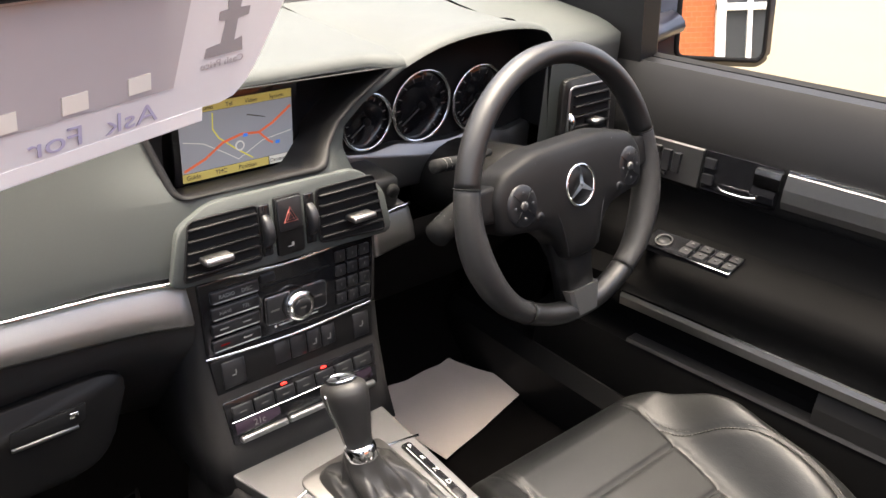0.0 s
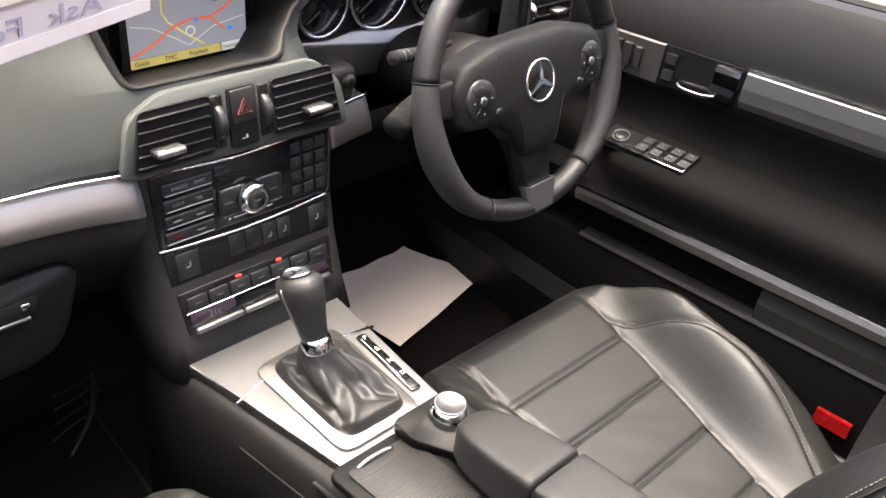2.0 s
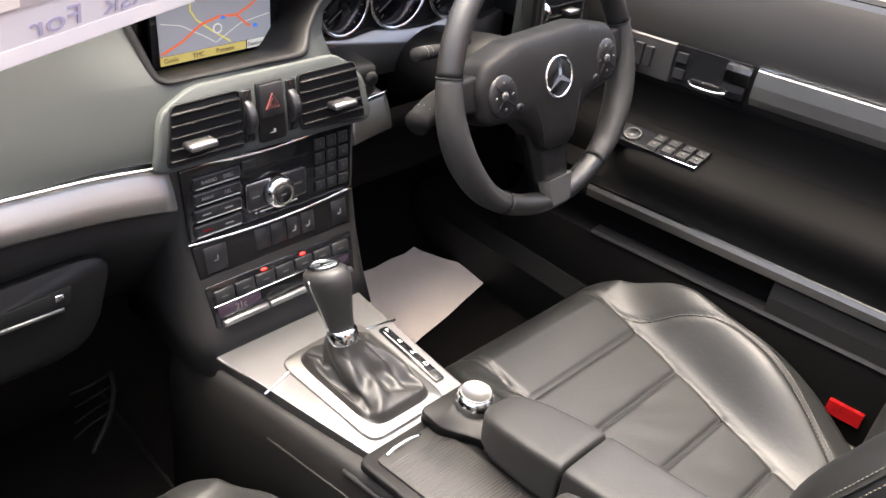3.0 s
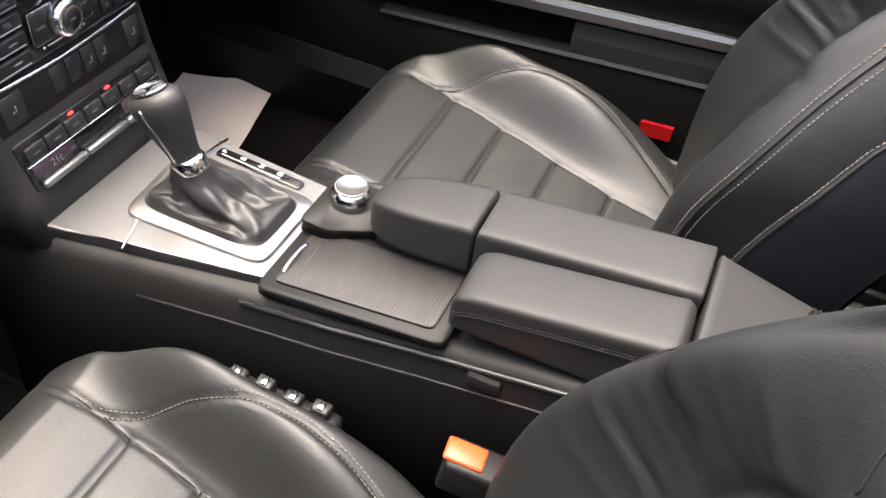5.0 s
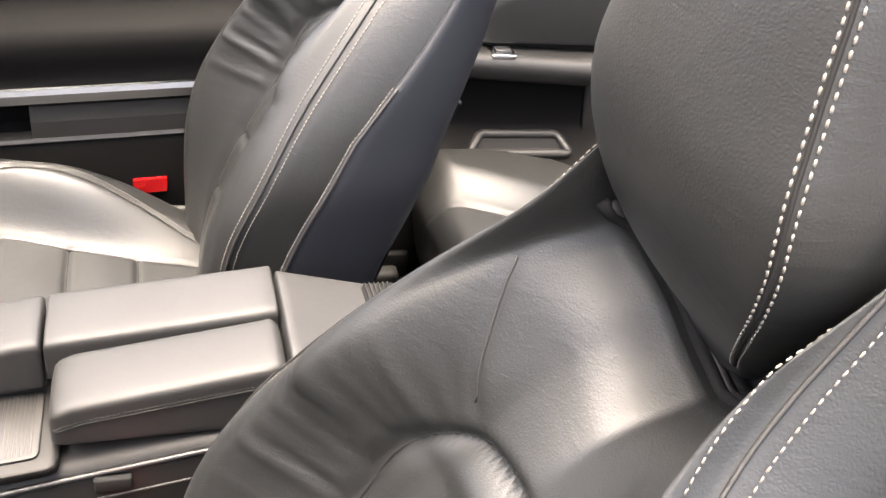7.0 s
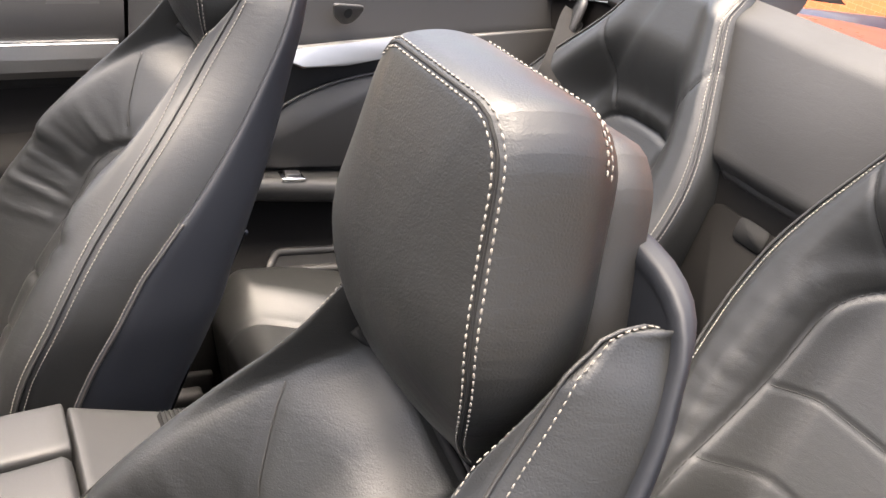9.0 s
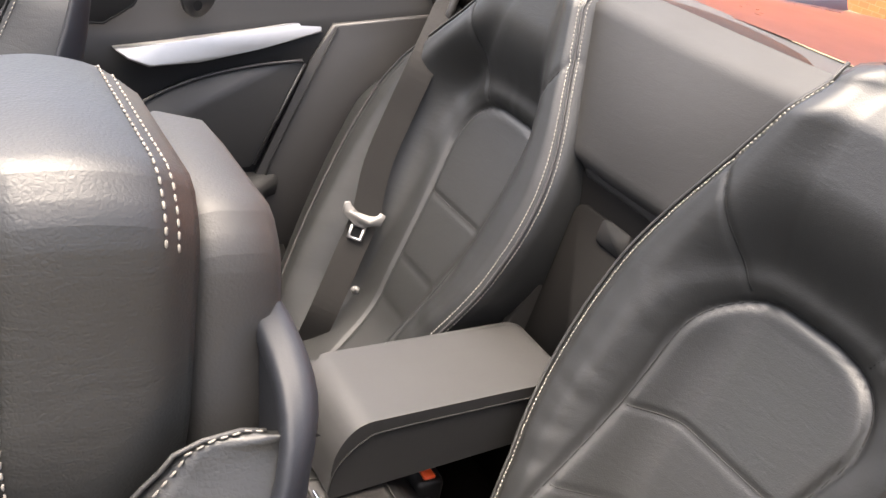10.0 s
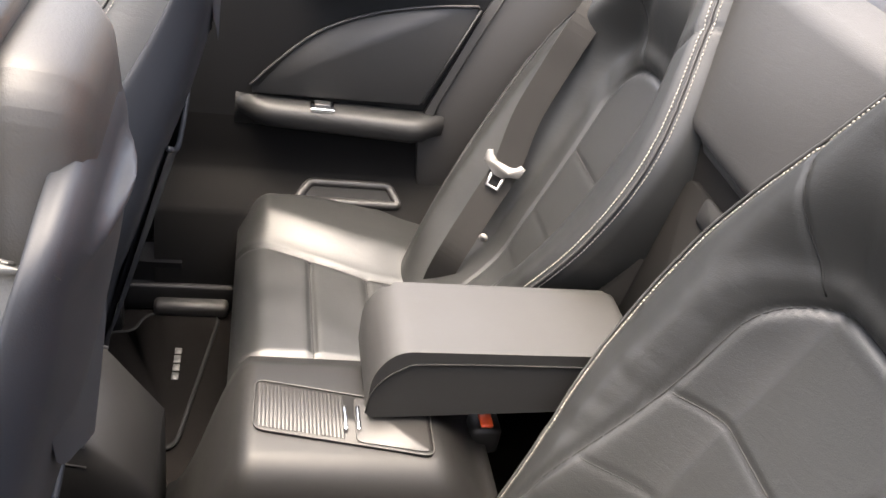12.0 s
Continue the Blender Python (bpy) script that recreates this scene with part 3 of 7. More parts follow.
def seat_pocket():
    rings = []
    for j in range(13):
        s = j / 12
        z = 0.40 + 0.36 * s
        ring = []
        for i in range(21):
            u = -1 + 2 * i / 20
            x = u * 0.150
            zz = z - 0.05 * s * (1 - u * u)
            ring.append(Vector((x, back_rear(zz) - 0.022 - 0.012 * (1 - 0.6 * u * u) - 0.010 * (1 - u ** 4) * (0.5 + 0.5 * s), zz)))
        rings.append(ring)
    back = [[p + Vector((0, 0.008, 0)) for p in r] for r in rings]
    v, f = loft(rings, cap=False, closed=False)
    v2, f2 = loft(back, cap=False, closed=False)
    rim = tube([p + Vector((0, 0.001, 0)) for p in rings[-1]], 0.004, 8)
    return join_geo((v, [tuple(reversed(q)) for q in f]), (v2, f2), rim)


front_seat(0.365, 0.0, "black leather sports seat for the driver with cream stitching")
front_seat(-0.370, 0.045, "black leather passenger sports seat with tall shaped headrest")


# ---- rear seats ----
def rear_crest(z):
    return soft_table([(0.36, -0.625), (0.46, -0.655), (0.56, -0.700), (0.66, -0.752), (0.76, -0.803), (0.86, -0.846), (0.96, -0.878), (1.06, -0.906), (1.16, -0.932)], z, 0.05)


def rear_inner(z):
    return soft_table([(0.36, 0.150), (0.50, 0.145), (0.56, 0.136), (0.62, 0.112), (0.68, 0.088), (0.76, 0.076), (0.84, 0.077), (0.905, 0.091), (0.97, 0.124), (1.01, 0.142), (1.07, 0.170), (1.14, 0.200)], z, 0.05)


def rear_outer(z):
    return soft_table([(0.36, 0.470), (0.475, 0.492), (0.565, 0.527), (0.70, 0.568), (0.80, 0.578), (0.87, 0.568), (0.93, 0.525), (0.98, 0.470), (1.04, 0.420), (1.14, 0.38)], z, 0.05)


def rear_top(u):
    return 1.138 - 0.010 * sm(0.6, 1, abs(u))


def rear_panel(x, z):
    """How far inside a rear backrest's centre panel a place lies, and how far from its middle line."""
    base, tall = 0.79, 0.092
    low = max(0.0, 0.80 - z)
    ax, ex = 0.111 - 0.10 * low, x - (0.288 - 0.12 * low)
    if z < base:
        return ax - abs(ex), ex
    return ax * (1 - ((abs(ex) / ax) ** 2.8 + ((z - base) / tall) ** 2.8) ** (1 / 2.8)), ex


def rear_point(u, s):
    """The front of a rear backrest: u from -1 (inboard) to 1 (outboard)."""
    zt = rear_top(u)
    z = 0.37 + (zt - 0.37) * s
    xi, xo = rear_inner(z), rear_outer(z)
    x = xi + (xo - xi) * (u + 1) / 2
    a = abs(u)
    dish = 0.092 * sm(0.36, 0.55, z) * (1 - 0.75 * sm(0.86, 1.04, z))
    y = rear_crest(z) + dish * (sm(0.36, 0.82, a) - 1) - 0.010 * sm(0.9, 1.0, a)
    y -= lerp_table([(0.5, 0.0), (0.74, 0.006), (0.84, 0.012), (0.94, 0.024), (1.1, 0.03)], z) * sm(0.2, 1.0, u)
    d, ex = rear_panel(x, z)
    y += 0.003 * sm(-0.003, 0.016, d) + groove(d, 0.0040, 0.0070)
    y += 0.006 * math.exp(-((d + 0.026) / 0.018) ** 2) * sm(0.66, 0.80, z)
    if d > 0:
        for zs in (0.556, 0.619, 0.722):
            y += groove(z - zs, 0.0024, 0.0034)
    else:
        for k in (-1, 1):
            y += groove(ex - k * (0.075 + 0.47 * (z - 0.885)), 0.0028, 0.004) * sm(0.875, 0.89, z)
        g = sm(0.0, 0.02, -d) * (1 - sm(0.03, 0.10, -d))
        y += 0.0012 * g * noise.noise((11 * math.atan2(ex, z - 0.70), 5 * math.hypot(ex, z - 0.7), 2.5))
    y += 0.0007 * noise.noise((x * 14, z * 70, 5)) * sm(0.5, 0.8, a) * (1 - sm(0.9, 1.0, z))
    y += 0.002 * noise.noise((x * 5, z * 5, 6)) * sm(0.90, 0.98, z)
    y -= 0.03 * (1 - sm(0, 0.045, zt - z))
    return Vector((x, y, z))


def rear_back_geo():
    nu, ns = 120, 150
    rings = []
    for j in range(ns + 1):
        s = j / ns
        ring = []
        e = rear_point(-1, s)
        for k in range(4, 0, -1):
            t = k / 4
            ring.append(Vector((e.x - 0.012 * math.sin(t * 1.6) + 0.004 * t, e.y - 0.120 * t, e.z)))
        ring += [rear_point(-1 + 2 * i / nu, s) for i in range(nu + 1)]
        e = rear_point(1, s)
        for k in range(1, 5):
            t = k / 4
            ring.append(Vector((e.x + (0.115 - 0.100 * sm(0.76, 0.92, e.z)) * t, e.y - (0.030 + 0.04 * sm(0.76, 0.92, e.z)) * t - 0.03 * t * t, e.z)))
        rings.append(ring)
    for t, up in ((0.3, 0.012), (0.7, 0.012), (1.0, 0.0)):
        rings.append([Vector((p.x, p.y - 0.09 * t, p.z + up)) for p in rings[ns]])
    return loft(rings, cap=False, closed=False)


def rear_bolster(y):
    return soft_table([(-0.75, 0.410), (-0.57, 0.418), (-0.48, 0.442), (-0.40, 0.480), (-0.34, 0.495)], y, 0.03)


def rear_cushion_geo():
    def fn(u, v):
        x = 0.105 + 0.545 * u
        if v < 0.70:
            y = -0.80 + v / 0.70 * 0.39
            z, over = 0.405 + 0.03 * sm(-0.7, -0.45, y), 0.0
        else:
            t = (v - 0.70) / 0.30
            w = t * math.pi * 0.6
            y = -0.41 + 0.065 * math.sin(w) - 0.03 * sm(0.6, 1, t)
            z = 0.435 - 0.075 * (1 - math.cos(w)) - 0.09 * sm(0.6, 1, t)
            over = sm(0, 0.6, t)
        d = x - rear_bolster(y)
        z += 0.028 * sm(0, 0.09, d) * (1 - over) * (1 - 0.8 * sm(-0.60, -0.80, y))
        z += 0.014 * sm(0.0, 0.05, 0.19 - x) * (1 - over)
        z += groove(d, 0.0045, 0.008)
        if d < 0:
            z += (groove(y + 0.477, 0.0045, 0.007) + groove(y + 0.576, 0.0045, 0.007)) * sm(0.0, 0.02, x - 0.19)
        z += groove(x - 0.19, 0.006, 0.008) * (1 - over)
        z += 0.0015 * noise.noise((x * 15, y * 15, 9))
        z -= 0.03 * sm(0.90, 1.0, u) ** 2
        return Vector((x, y, z))
    return grid(fn, 100, 100), fn


def rear_bench():
    bench = thing("rear_bench", "black leather rear bench with two shaped seats", "car seat", at=(0, 0, 0))
    for flip in (False, True):
        g = rear_back_geo()
        part("rear_backrest", mirrored(g) if flip else g, LEATHER, bench)
        g, fn = rear_cushion_geo()
        part("rear_cushion", mirrored(g) if flip else g, LEATHER, bench)
        def on_rear(x, z):
            xi, xo = rear_inner(z), rear_outer(z)
            u_ = (x - xi) / (xo - xi) * 2 - 1
            return rear_point(u_, (z - 0.37) / (rear_top(u_) - 0.37)) + Vector((0, 0.0003, 0))
        def mid_x(z, side=0.0):
            return 0.288 - 0.12 * max(0.0, 0.80 - z) + side * (0.111 - 0.10 * max(0.0, 0.80 - z))
        lines = [[(mid_x(zs, -0.98 + 1.96 * i / 40), zs) for i in range(41)] for zs in (0.556, 0.619, 0.722)]
        up_z = [0.46 + 0.33 * i / 14 for i in range(15)]
        over = [math.pi * i / 30 for i in range(1, 30)]
        lines.append([(mid_x(z, -1), z) for z in up_z]
                     + [(0.288 - 0.111 * math.copysign(abs(math.cos(a)) ** 0.714, math.cos(a)), 0.79 + 0.092 * math.sin(a) ** 0.714) for a in over]
                     + [(mid_x(z, 1), z) for z in up_z[::-1]])
        lines += [[(0.288 + k2 * (0.075 + 0.47 * (z - 0.885)), z) for z in [0.885 + 0.125 * i / 20 for i in range(21)]] for k2 in (-1, 1)]
        for ln in lines:
            g2 = tube([on_rear(x, z) for x, z in ln], 0.0013, 5)
            part("rear_seam", mirrored(g2) if flip else g2, BLACK, bench)
        runs = [[(0.19 + (rear_bolster(y) - 0.192) * i / 30, y) for i in range(31)] for y in (-0.477, -0.576)]
        runs.append([(0.19, -0.74 + 0.32 * i / 30) for i in range(31)])
        runs.append([(rear_bolster(-0.74 + 0.32 * i / 30), -0.74 + 0.32 * i / 30) for i in range(31)])
        for run_ in runs:
            pts = [fn((x - 0.105) / 0.545, (y + 0.80) / 0.39 * 0.70) + Vector((0, 0, 0.0004)) for x, y in run_]
            g2 = tube(pts, 0.0011, 5)
            part("rear_seam", mirrored(g2) if flip else g2, BLACK, bench)
        out, pipes = [], []
        for u in (-1, 1):
            row = [rear_point(u, s / 90) for s in range(8, 90)]
            top = [rear_point(u * (1 - 0.2 * k2 / 10), 1.0) + Vector((0, -0.01, 0.012)) for k2 in range(11)]
            p1 = piping([p + Vector((u * 0.001, 0.001, 0)) for p in row + top[:1]], 0.0022)
            side_row = [p + Vector((u * 0.0016, -0.0060, 0.0)) for p in row]
            st = [stitches(side_row, (1, 0, 0), 0.0056, 0.0046, 0.0010)]
            if u < 0:
                flat = [rear_point(u * (1 - 0.034), s / 90) + Vector((0, 0.0014, 0.0004)) for s in range(8, 90)]
                st.append(stitches(flat, (0, 1, 0), 0.0056, 0.0046, 0.0010))
            pipes.append(p1)
            out += st
        for o in out:
            tagged(part("rear_stitching", mirrored(o) if flip else o, THREAD_PALE, bench, "cream contrast thread along the rear seat edges"), kind="stuff")
        for p in pipes:
            part("rear_piping", mirrored(p) if flip else p, LEATHER_SMOOTH, bench)

    # centre panel between the two backrests, above the pass-through
    def mid(u, v):
        z = 0.893 + 0.227 * v
        half = lerp_table([(0.893, 0.082), (0.95, 0.110), (1.05, 0.160), (1.12, 0.19)], z)
        x = (2 * u - 1) * half
        y = -0.892 - 0.26 * (z - 0.893) + 0.014 * math.sin(math.pi * u) * math.sin(math.pi * v)
        y -= 0.03 * (1 - sm(0, 0.03, 1.12 - z)) + 0.025 * (1 - sm(0, 0.025, z - 0.893))
        return Vector((x, y, z))
    part("centre_backrest", grid(mid, 24, 24), LEATHER_SMOOTH, bench)
    part("centre_backrest_base", to_geo(rbox(-0.085, 0.085, -0.965, -0.912, 0.884, 0.92, 0.012)), LEATHER_SMOOTH, bench)
    # recess behind the folded-down armrest; its crevice dark comes from the near-black colour
    wall = [(-0.93, 0.46), (-0.93, 0.893), (-0.925, 0.888), (-0.885, 0.73), (-0.815, 0.60), (-0.76, 0.46)]
    to_x = lambda x: Matrix(((0, 0, 1, x), (1, 0, 0, 0), (0, 1, 0, 0), (0, 0, 0, 1)))
    rec = join_geo(to_geo(rbox(-0.105, 0.105, -0.935, -0.915, 0.46, 0.895, 0.004)),
                   to_geo(prism(wall, 0.014, to_x(-0.088), 0.003)), to_geo(prism(wall, 0.014, to_x(0.074), 0.003)))
    rp = part("pass_through", rec, DOOR_MATT, bench, "recess behind the armrest, its crevice dark put in the colour")
    flap = prism(rounded([(-0.070, 0), (0.070, 0), (0.070, 0.285), (-0.070, 0.285)], 0.02), 0.012,
                 frame_at((0, -0.862, 0.575), (1, 0, 0), (0, -0.16, 1)), 0.004)
    part("pass_through_flap", flap, DOOR_MATT, rp, "flap of the pass-through, darkened in colour with its recess")
    notch = prism(rounded([(-0.028, 0), (0.028, 0), (0.028, 0.034), (-0.028, 0.034)], 0.010), 0.004,
                  frame_at((-0.014, -0.9002, 0.826), (1, 0, 0), (0, -0.16, 1)), 0.001)
    part("flap_grip", notch, BLACK, rp, "dark grip hole in the flap")
    # folded-down armrest
    prof = rounded([(-0.520, 0.565), (-0.86, 0.585), (-0.86, 0.672), (-0.545, 0.672), (-0.520, 0.635)], [0.012, 0.01, 0.02, 0.04, 0.03], 6)
    bm = prism([(y, z) for y, z in prof], 0.136, Matrix(((0, 0, 1, -0.068), (1, 0, 0, 0), (0, 1, 0, 0), (0, 0, 0, 1))), 0.008, 3)
    bmesh.ops.recalc_face_normals(bm, faces=bm.faces[:])
    arm = part("rear_armrest", bm, LEATHER_SMOOTH, bench, "folded-down smooth grey-black centre armrest", smooth=False)
    arm.data.shade_smooth()
    arm.data.set_sharp_from_angle(angle=radians(40))
    line = [(-0.0695, y, z) for y, z in ((-0.86, 0.655), (-0.60, 0.655), (-0.555, 0.646), (-0.530, 0.622), (-0.521, 0.600), (-0.519, 0.575))]
    part("armrest_seam", tube(smooth_line(line, 5), 0.0014, 5), BLACK, arm, "dark seam along the armrest")
    return bench


rear_bench()


# ---- rear centre console ----
def rear_console():
    con = thing("rear_console", "black rear centre console with twin lidded cup holder", "console")
    n = 40
    rings = []
    for j in range(n + 1):
        t = j / n
        y = -0.275 - 0.42 * t
        top = 0.30 + 0.255 * sm(0.0, 0.26, t) - 0.075 * sm(0.78, 1.0, t)
        ring = []
        for x, z in ((-0.125, 0.22), (-0.125, top - 0.06), (-0.115, top - 0.018), (-0.095, top - 0.004), (-0.085, top), (0.05, top), (0.06, top - 0.004), (0.085, top - 0.02), (0.10, top - 0.06), (0.10, 0.22)):
            ring.append(Vector((x * 1.08 - 0.014 - 0.016 * t, y, max(z, 0.205))))
        rings.append(ring)
    part("console_body", loft(rings, cap=True), PLASTIC, con)
    o = rounded([(-0.386, -0.080), (-0.388, 0.004), (-0.603, -0.042), (-0.601, -0.124)], 0.014, 4)
    m = Matrix(((0, 1, 0, 0), (1, 0, 0, 0), (0, 0, 1, 0.5535), (0, 0, 0, 1)))
    lid = part("cup_lid_frame", prism([(y, x) for y, x in o], 0.004, m, 0.0015), PLASTIC, con)
    rim = [(x, y, 0.5585) for y, x in o]
    part("lid_rim", tube(rim, 0.0011, 6, closed=True), PLASTIC_BROWN, lid, "thin dark metal rim")
    # ribbed roller lid, slat by slat
    for k in range(22):
        y = -0.394 - 0.0047 * k
        part("lid_slat", rbox(-0.076 - 0.20 * (-0.394 - y), -0.002 - 0.215 * (-0.394 - y), y - 0.0021, y + 0.0021, 0.5575, 0.5586, 0.0005, 1), PLASTIC_BROWN, lid)
    part("lid_panel", prism(rounded([(-0.508, -0.101), (-0.509, -0.027), (-0.597, -0.046), (-0.596, -0.118)], 0.008), 0.002,
                            Matrix(((0, 1, 0, 0), (1, 0, 0, 0), (0, 0, 1, 0.5575), (0, 0, 0, 1))), 0.001), PLASTIC_BROWN, lid)
    for y in (-0.496, -0.512):
        part("lid_handle", to_geo(rbox(-0.086, -0.046, y - 0.0026, y + 0.0026, 0.559, 0.565, 0.002)), CHROME, lid, "small chrome pull")
    buck = part("buckle", rbox(-0.032, 0.008, -0.716, -0.672, 0.46, 0.505, 0.008), PLASTIC, con, "black rear belt buckle")
    part("buckle_button", rbox(-0.026, 0.002, -0.703, -0.685, 0.504, 0.510, 0.003), ORANGE, buck, "orange release button")


rear_console()


# ---- front centre console ----
def front_console():
    con = thing("centre_console", "dark centre console between the front seats", "console")
    # (y, half width, height of the top edge)
    secs = [(0.70, 0.135, 0.50), (0.62, 0.130, 0.496), (0.52, 0.110, 0.496), (0.40, 0.096, 0.500), (0.30, 0.093, 0.512), (0.19, 0.090, 0.530), (0.05, 0.088, 0.552), (-0.10, 0.086, 0.566), (-0.20, 0.084, 0.54), (-0.27, 0.080, 0.44)]
    rings = []
    for y, w, z in secs:
        rings.append([Vector((x, y, zz)) for x, zz in ((-w - 0.012, 0.21), (-w - 0.006, z - 0.05), (-w, z - 0.012), (-w + 0.010, z), (w - 0.010, z), (w, z - 0.012), (w + 0.006, z - 0.05), (w + 0.012, 0.21))])
    part("console_body", loft(rings), PLASTIC, con)
    # side trim line
    for sx in (-1, 1):
        part("side_trim", tube([(sx * (w + 0.0035), y, z - 0.040) for y, w, z in secs[2:-1]], 0.0022, 6), PLASTIC_BROWN, con)
        part("side_rail", tube([(sx * (w + 0.0005), y, z - 0.008) for y, w, z in secs[3:-1]], 0.0030, 8), BUTTON, con, "black rail along the console edge")
    part("side_latch", rbox(-0.0985, -0.0905, 0.112, 0.146, 0.512, 0.528, 0.002), BLACK, con, "small dark latch")
    # aluminium shift panel
    pan = [(-0.122, 0.655), (0.110, 0.655), (0.110, 0.635), (0.104, 0.560), (0.094, 0.385), (-0.070, 0.385), (-0.104, 0.565), (-0.121, 0.635)]
    alu = part("shift_panel", prism(pan, 0.014, frame_at((0, 0, 0.4985), (1, 0, 0), (0, 1, 0.0)), 0.003), ALU_SATIN, con, "brushed aluminium panel round the gear lever", smooth=False)
    part("panel_fold", tube([(-0.108, 0.535, 0.513), (-0.05, 0.552, 0.5135), (0.0, 0.558, 0.5135), (0.06, 0.556, 0.5135), (0.110, 0.548, 0.513)], 0.0018, 6), CHROME, alu, "bright fold line")
    fr = rounded([(-0.058, 0.396), (0.060, 0.396), (0.064, 0.578), (-0.064, 0.568)], 0.018, 5)
    part("boot_frame", prism(fr, 0.006, frame_at((0, 0, 0.511), (1, 0, 0), (0, 1, 0)), 0.002), ALU_DARK, con, "grey metal frame round the leather gaiter")

    def boot(u, v):
        w = 2 * math.pi * u
        k = 1 - v
        cx, cy = 0.003 - 0.016 * sm(0.2, 1, v), 0.486 + 0.026 * sm(0.2, 1, v)
        rx, ry = 0.033 * k ** 1.1 + 0.0165, 0.060 * k ** 1.1 + 0.0175
        q = lambda c: math.copysign(abs(c) ** (0.35 + 0.65 * sm(0, 0.7, v)), c)
        x, y = cx + rx * q(math.cos(w)), cy + ry * q(math.sin(w))
        fold = math.sin(min(1, v * 1.15) * math.pi)
        z = 0.5175 + 0.010 * sm(0, 0.12, v) + 0.056 * v ** 2.6
        z += fold * (0.0075 * math.sin(3 * w + 4 * v) + 0.006 * noise.noise((x * 55, y * 55, 4)) + 0.0035 * math.sin(8 * w - 6 * v))
        r = 0.0035 * fold * math.sin(6 * w + 9 * v)
        return Vector((x + r * math.cos(w), y + r * math.sin(w), z))
    part("gaiter", grid(boot, 96, 44), GAITER, con, "crumpled black leather gear gaiter")
    # lever
    axis = [Vector(p) for p in ((0.002, 0.513, 0.580), (-0.001, 0.532, 0.612), (-0.004, 0.556, 0.645))]
    def sect(c, d, rx, ry, n=28):
        d = Vector(d).normalized()
        a = Vector((1, 0, 0))
        b = d.cross(a).normalized()
        return [c + a * rx * math.cos(2 * math.pi * i / n) + b * ry * math.sin(2 * math.pi * i / n) for i in range(n)]
    dv = Vector((-0.02, 0.40, 0.80))
    base = Vector((-0.013, 0.508, 0.567))
    lever = part("gear_lever", loft([sect(base + dv * t, dv, a, b) for t, a, b in ((0.016, 0.016, 0.017), (0.03, 0.017, 0.019), (0.05, 0.020, 0.024), (0.075, 0.024, 0.031), (0.090, 0.0255, 0.033), (0.100, 0.024, 0.031), (0.106, 0.018, 0.024))]), GAITER, con, "black leather gear lever with chrome collar")
    part("lever_collar", loft([sect(base + dv * t, dv, a, b) for t, a, b in ((-0.006, 0.0165, 0.0175), (0.0, 0.0185, 0.0195), (0.014, 0.0185, 0.0195), (0.018, 0.0165, 0.0175))]), CHROME, lever, "satin chrome collar")
    cm = frame_at(base + dv * 0.1055, (1, 0, 0), dv.cross(Vector((1, 0, 0))))
    disc = [(0.017 * math.cos(2 * math.pi * i / 32), 0.0205 * math.sin(2 * math.pi * i / 32)) for i in range(32)]
    part("lever_badge", prism(disc, 0.0030, cm, 0.001), BUTTON, lever, "black disc on the lever")
    part("badge_ring", tube([cm @ Vector((x * 0.97, y * 0.97, 0.0030)) for x, y in disc], 0.0019, 8, closed=True), CHROME, lever, "chrome ring round the lever's disc")
    for k in range(3):
        w = math.pi / 2 + k * 2 * math.pi / 3
        tri = [(0.0032 * math.cos(w + 1.57), 0.0032 * math.sin(w + 1.57)), (0.0032 * math.cos(w - 1.57), 0.0032 * math.sin(w - 1.57)), (0.0145 * math.cos(w), 0.0165 * math.sin(w))]
        part("badge_ray", prism(tri, 0.001, cm @ Matrix.Translation((0, 0, 0.0028))), CHROME, lever, smooth=False)
    part("lever_strip", tube(smooth_line([base + dv * t + Vector((-0.0, -0.0, 0)) + Vector((-r * 1.02, 0, 0)) for t, r in ((0.02, 0.017), (0.05, 0.020), (0.075, 0.024), (0.095, 0.025))], 4), 0.0016, 6), CHROME, lever)
    # selector label plate
    lm = frame_at((0.076, 0.425, 0.5128), (0.006, 0.105, 0), (-0.105, 0.006, 0))
    plate = part("selector_plate", prism(rounded([(0, -0.007), (0.118, -0.007), (0.118, 0.007), (0, 0.007)], 0.003), 0.003, lm, 0.001), GLOSS, con, "black selector position plate")
    for k, ch in enumerate(("D", "N", "R", "P")):
        text("selector_letter", ch, 0.0095, lm @ pose(0.030 + 0.026 * k, -0.003, 0.0034, 0, 0, -90) @ pose(-0.003, -0.001, 0), WHITE_MARK, plate)
    part("selector_line", to_geo(rbox(0.028, 0.110, 0.0035, 0.0042, 0.003, 0.0036, 0, m=lm)), WHITE_MARK, plate, smooth=False)
    part("selector_switch", to_geo(rbox(0.003, 0.018, -0.005, 0.005, 0.003, 0.0042, 0.001, m=lm)), BUTTON, plate)
    # rotary controller
    ctrl = rev([(0.0, 0.034), (0.016, 0.034), (0.0195, 0.0315), (0.0225, 0.027), (0.024, 0.020), (0.0235, 0.008), (0.021, 0.001), (0.0195, 0.0)], (0.056, 0.352, 0.527))
    kn = part("rotary_controller", ctrl, CHROME, con, "chrome rotary menu controller")
    part("controller_ring", rev([(0.0165, 0.0342), (0.017, 0.0352), (0.0185, 0.0352), (0.019, 0.0335)], (0.056, 0.352, 0.527)), ALU_DARK, kn)
    part("controller_base", rev([(0.0, 0.006), (0.025, 0.006), (0.028, 0.0)], (0.056, 0.352, 0.522)), GLOSS, kn)
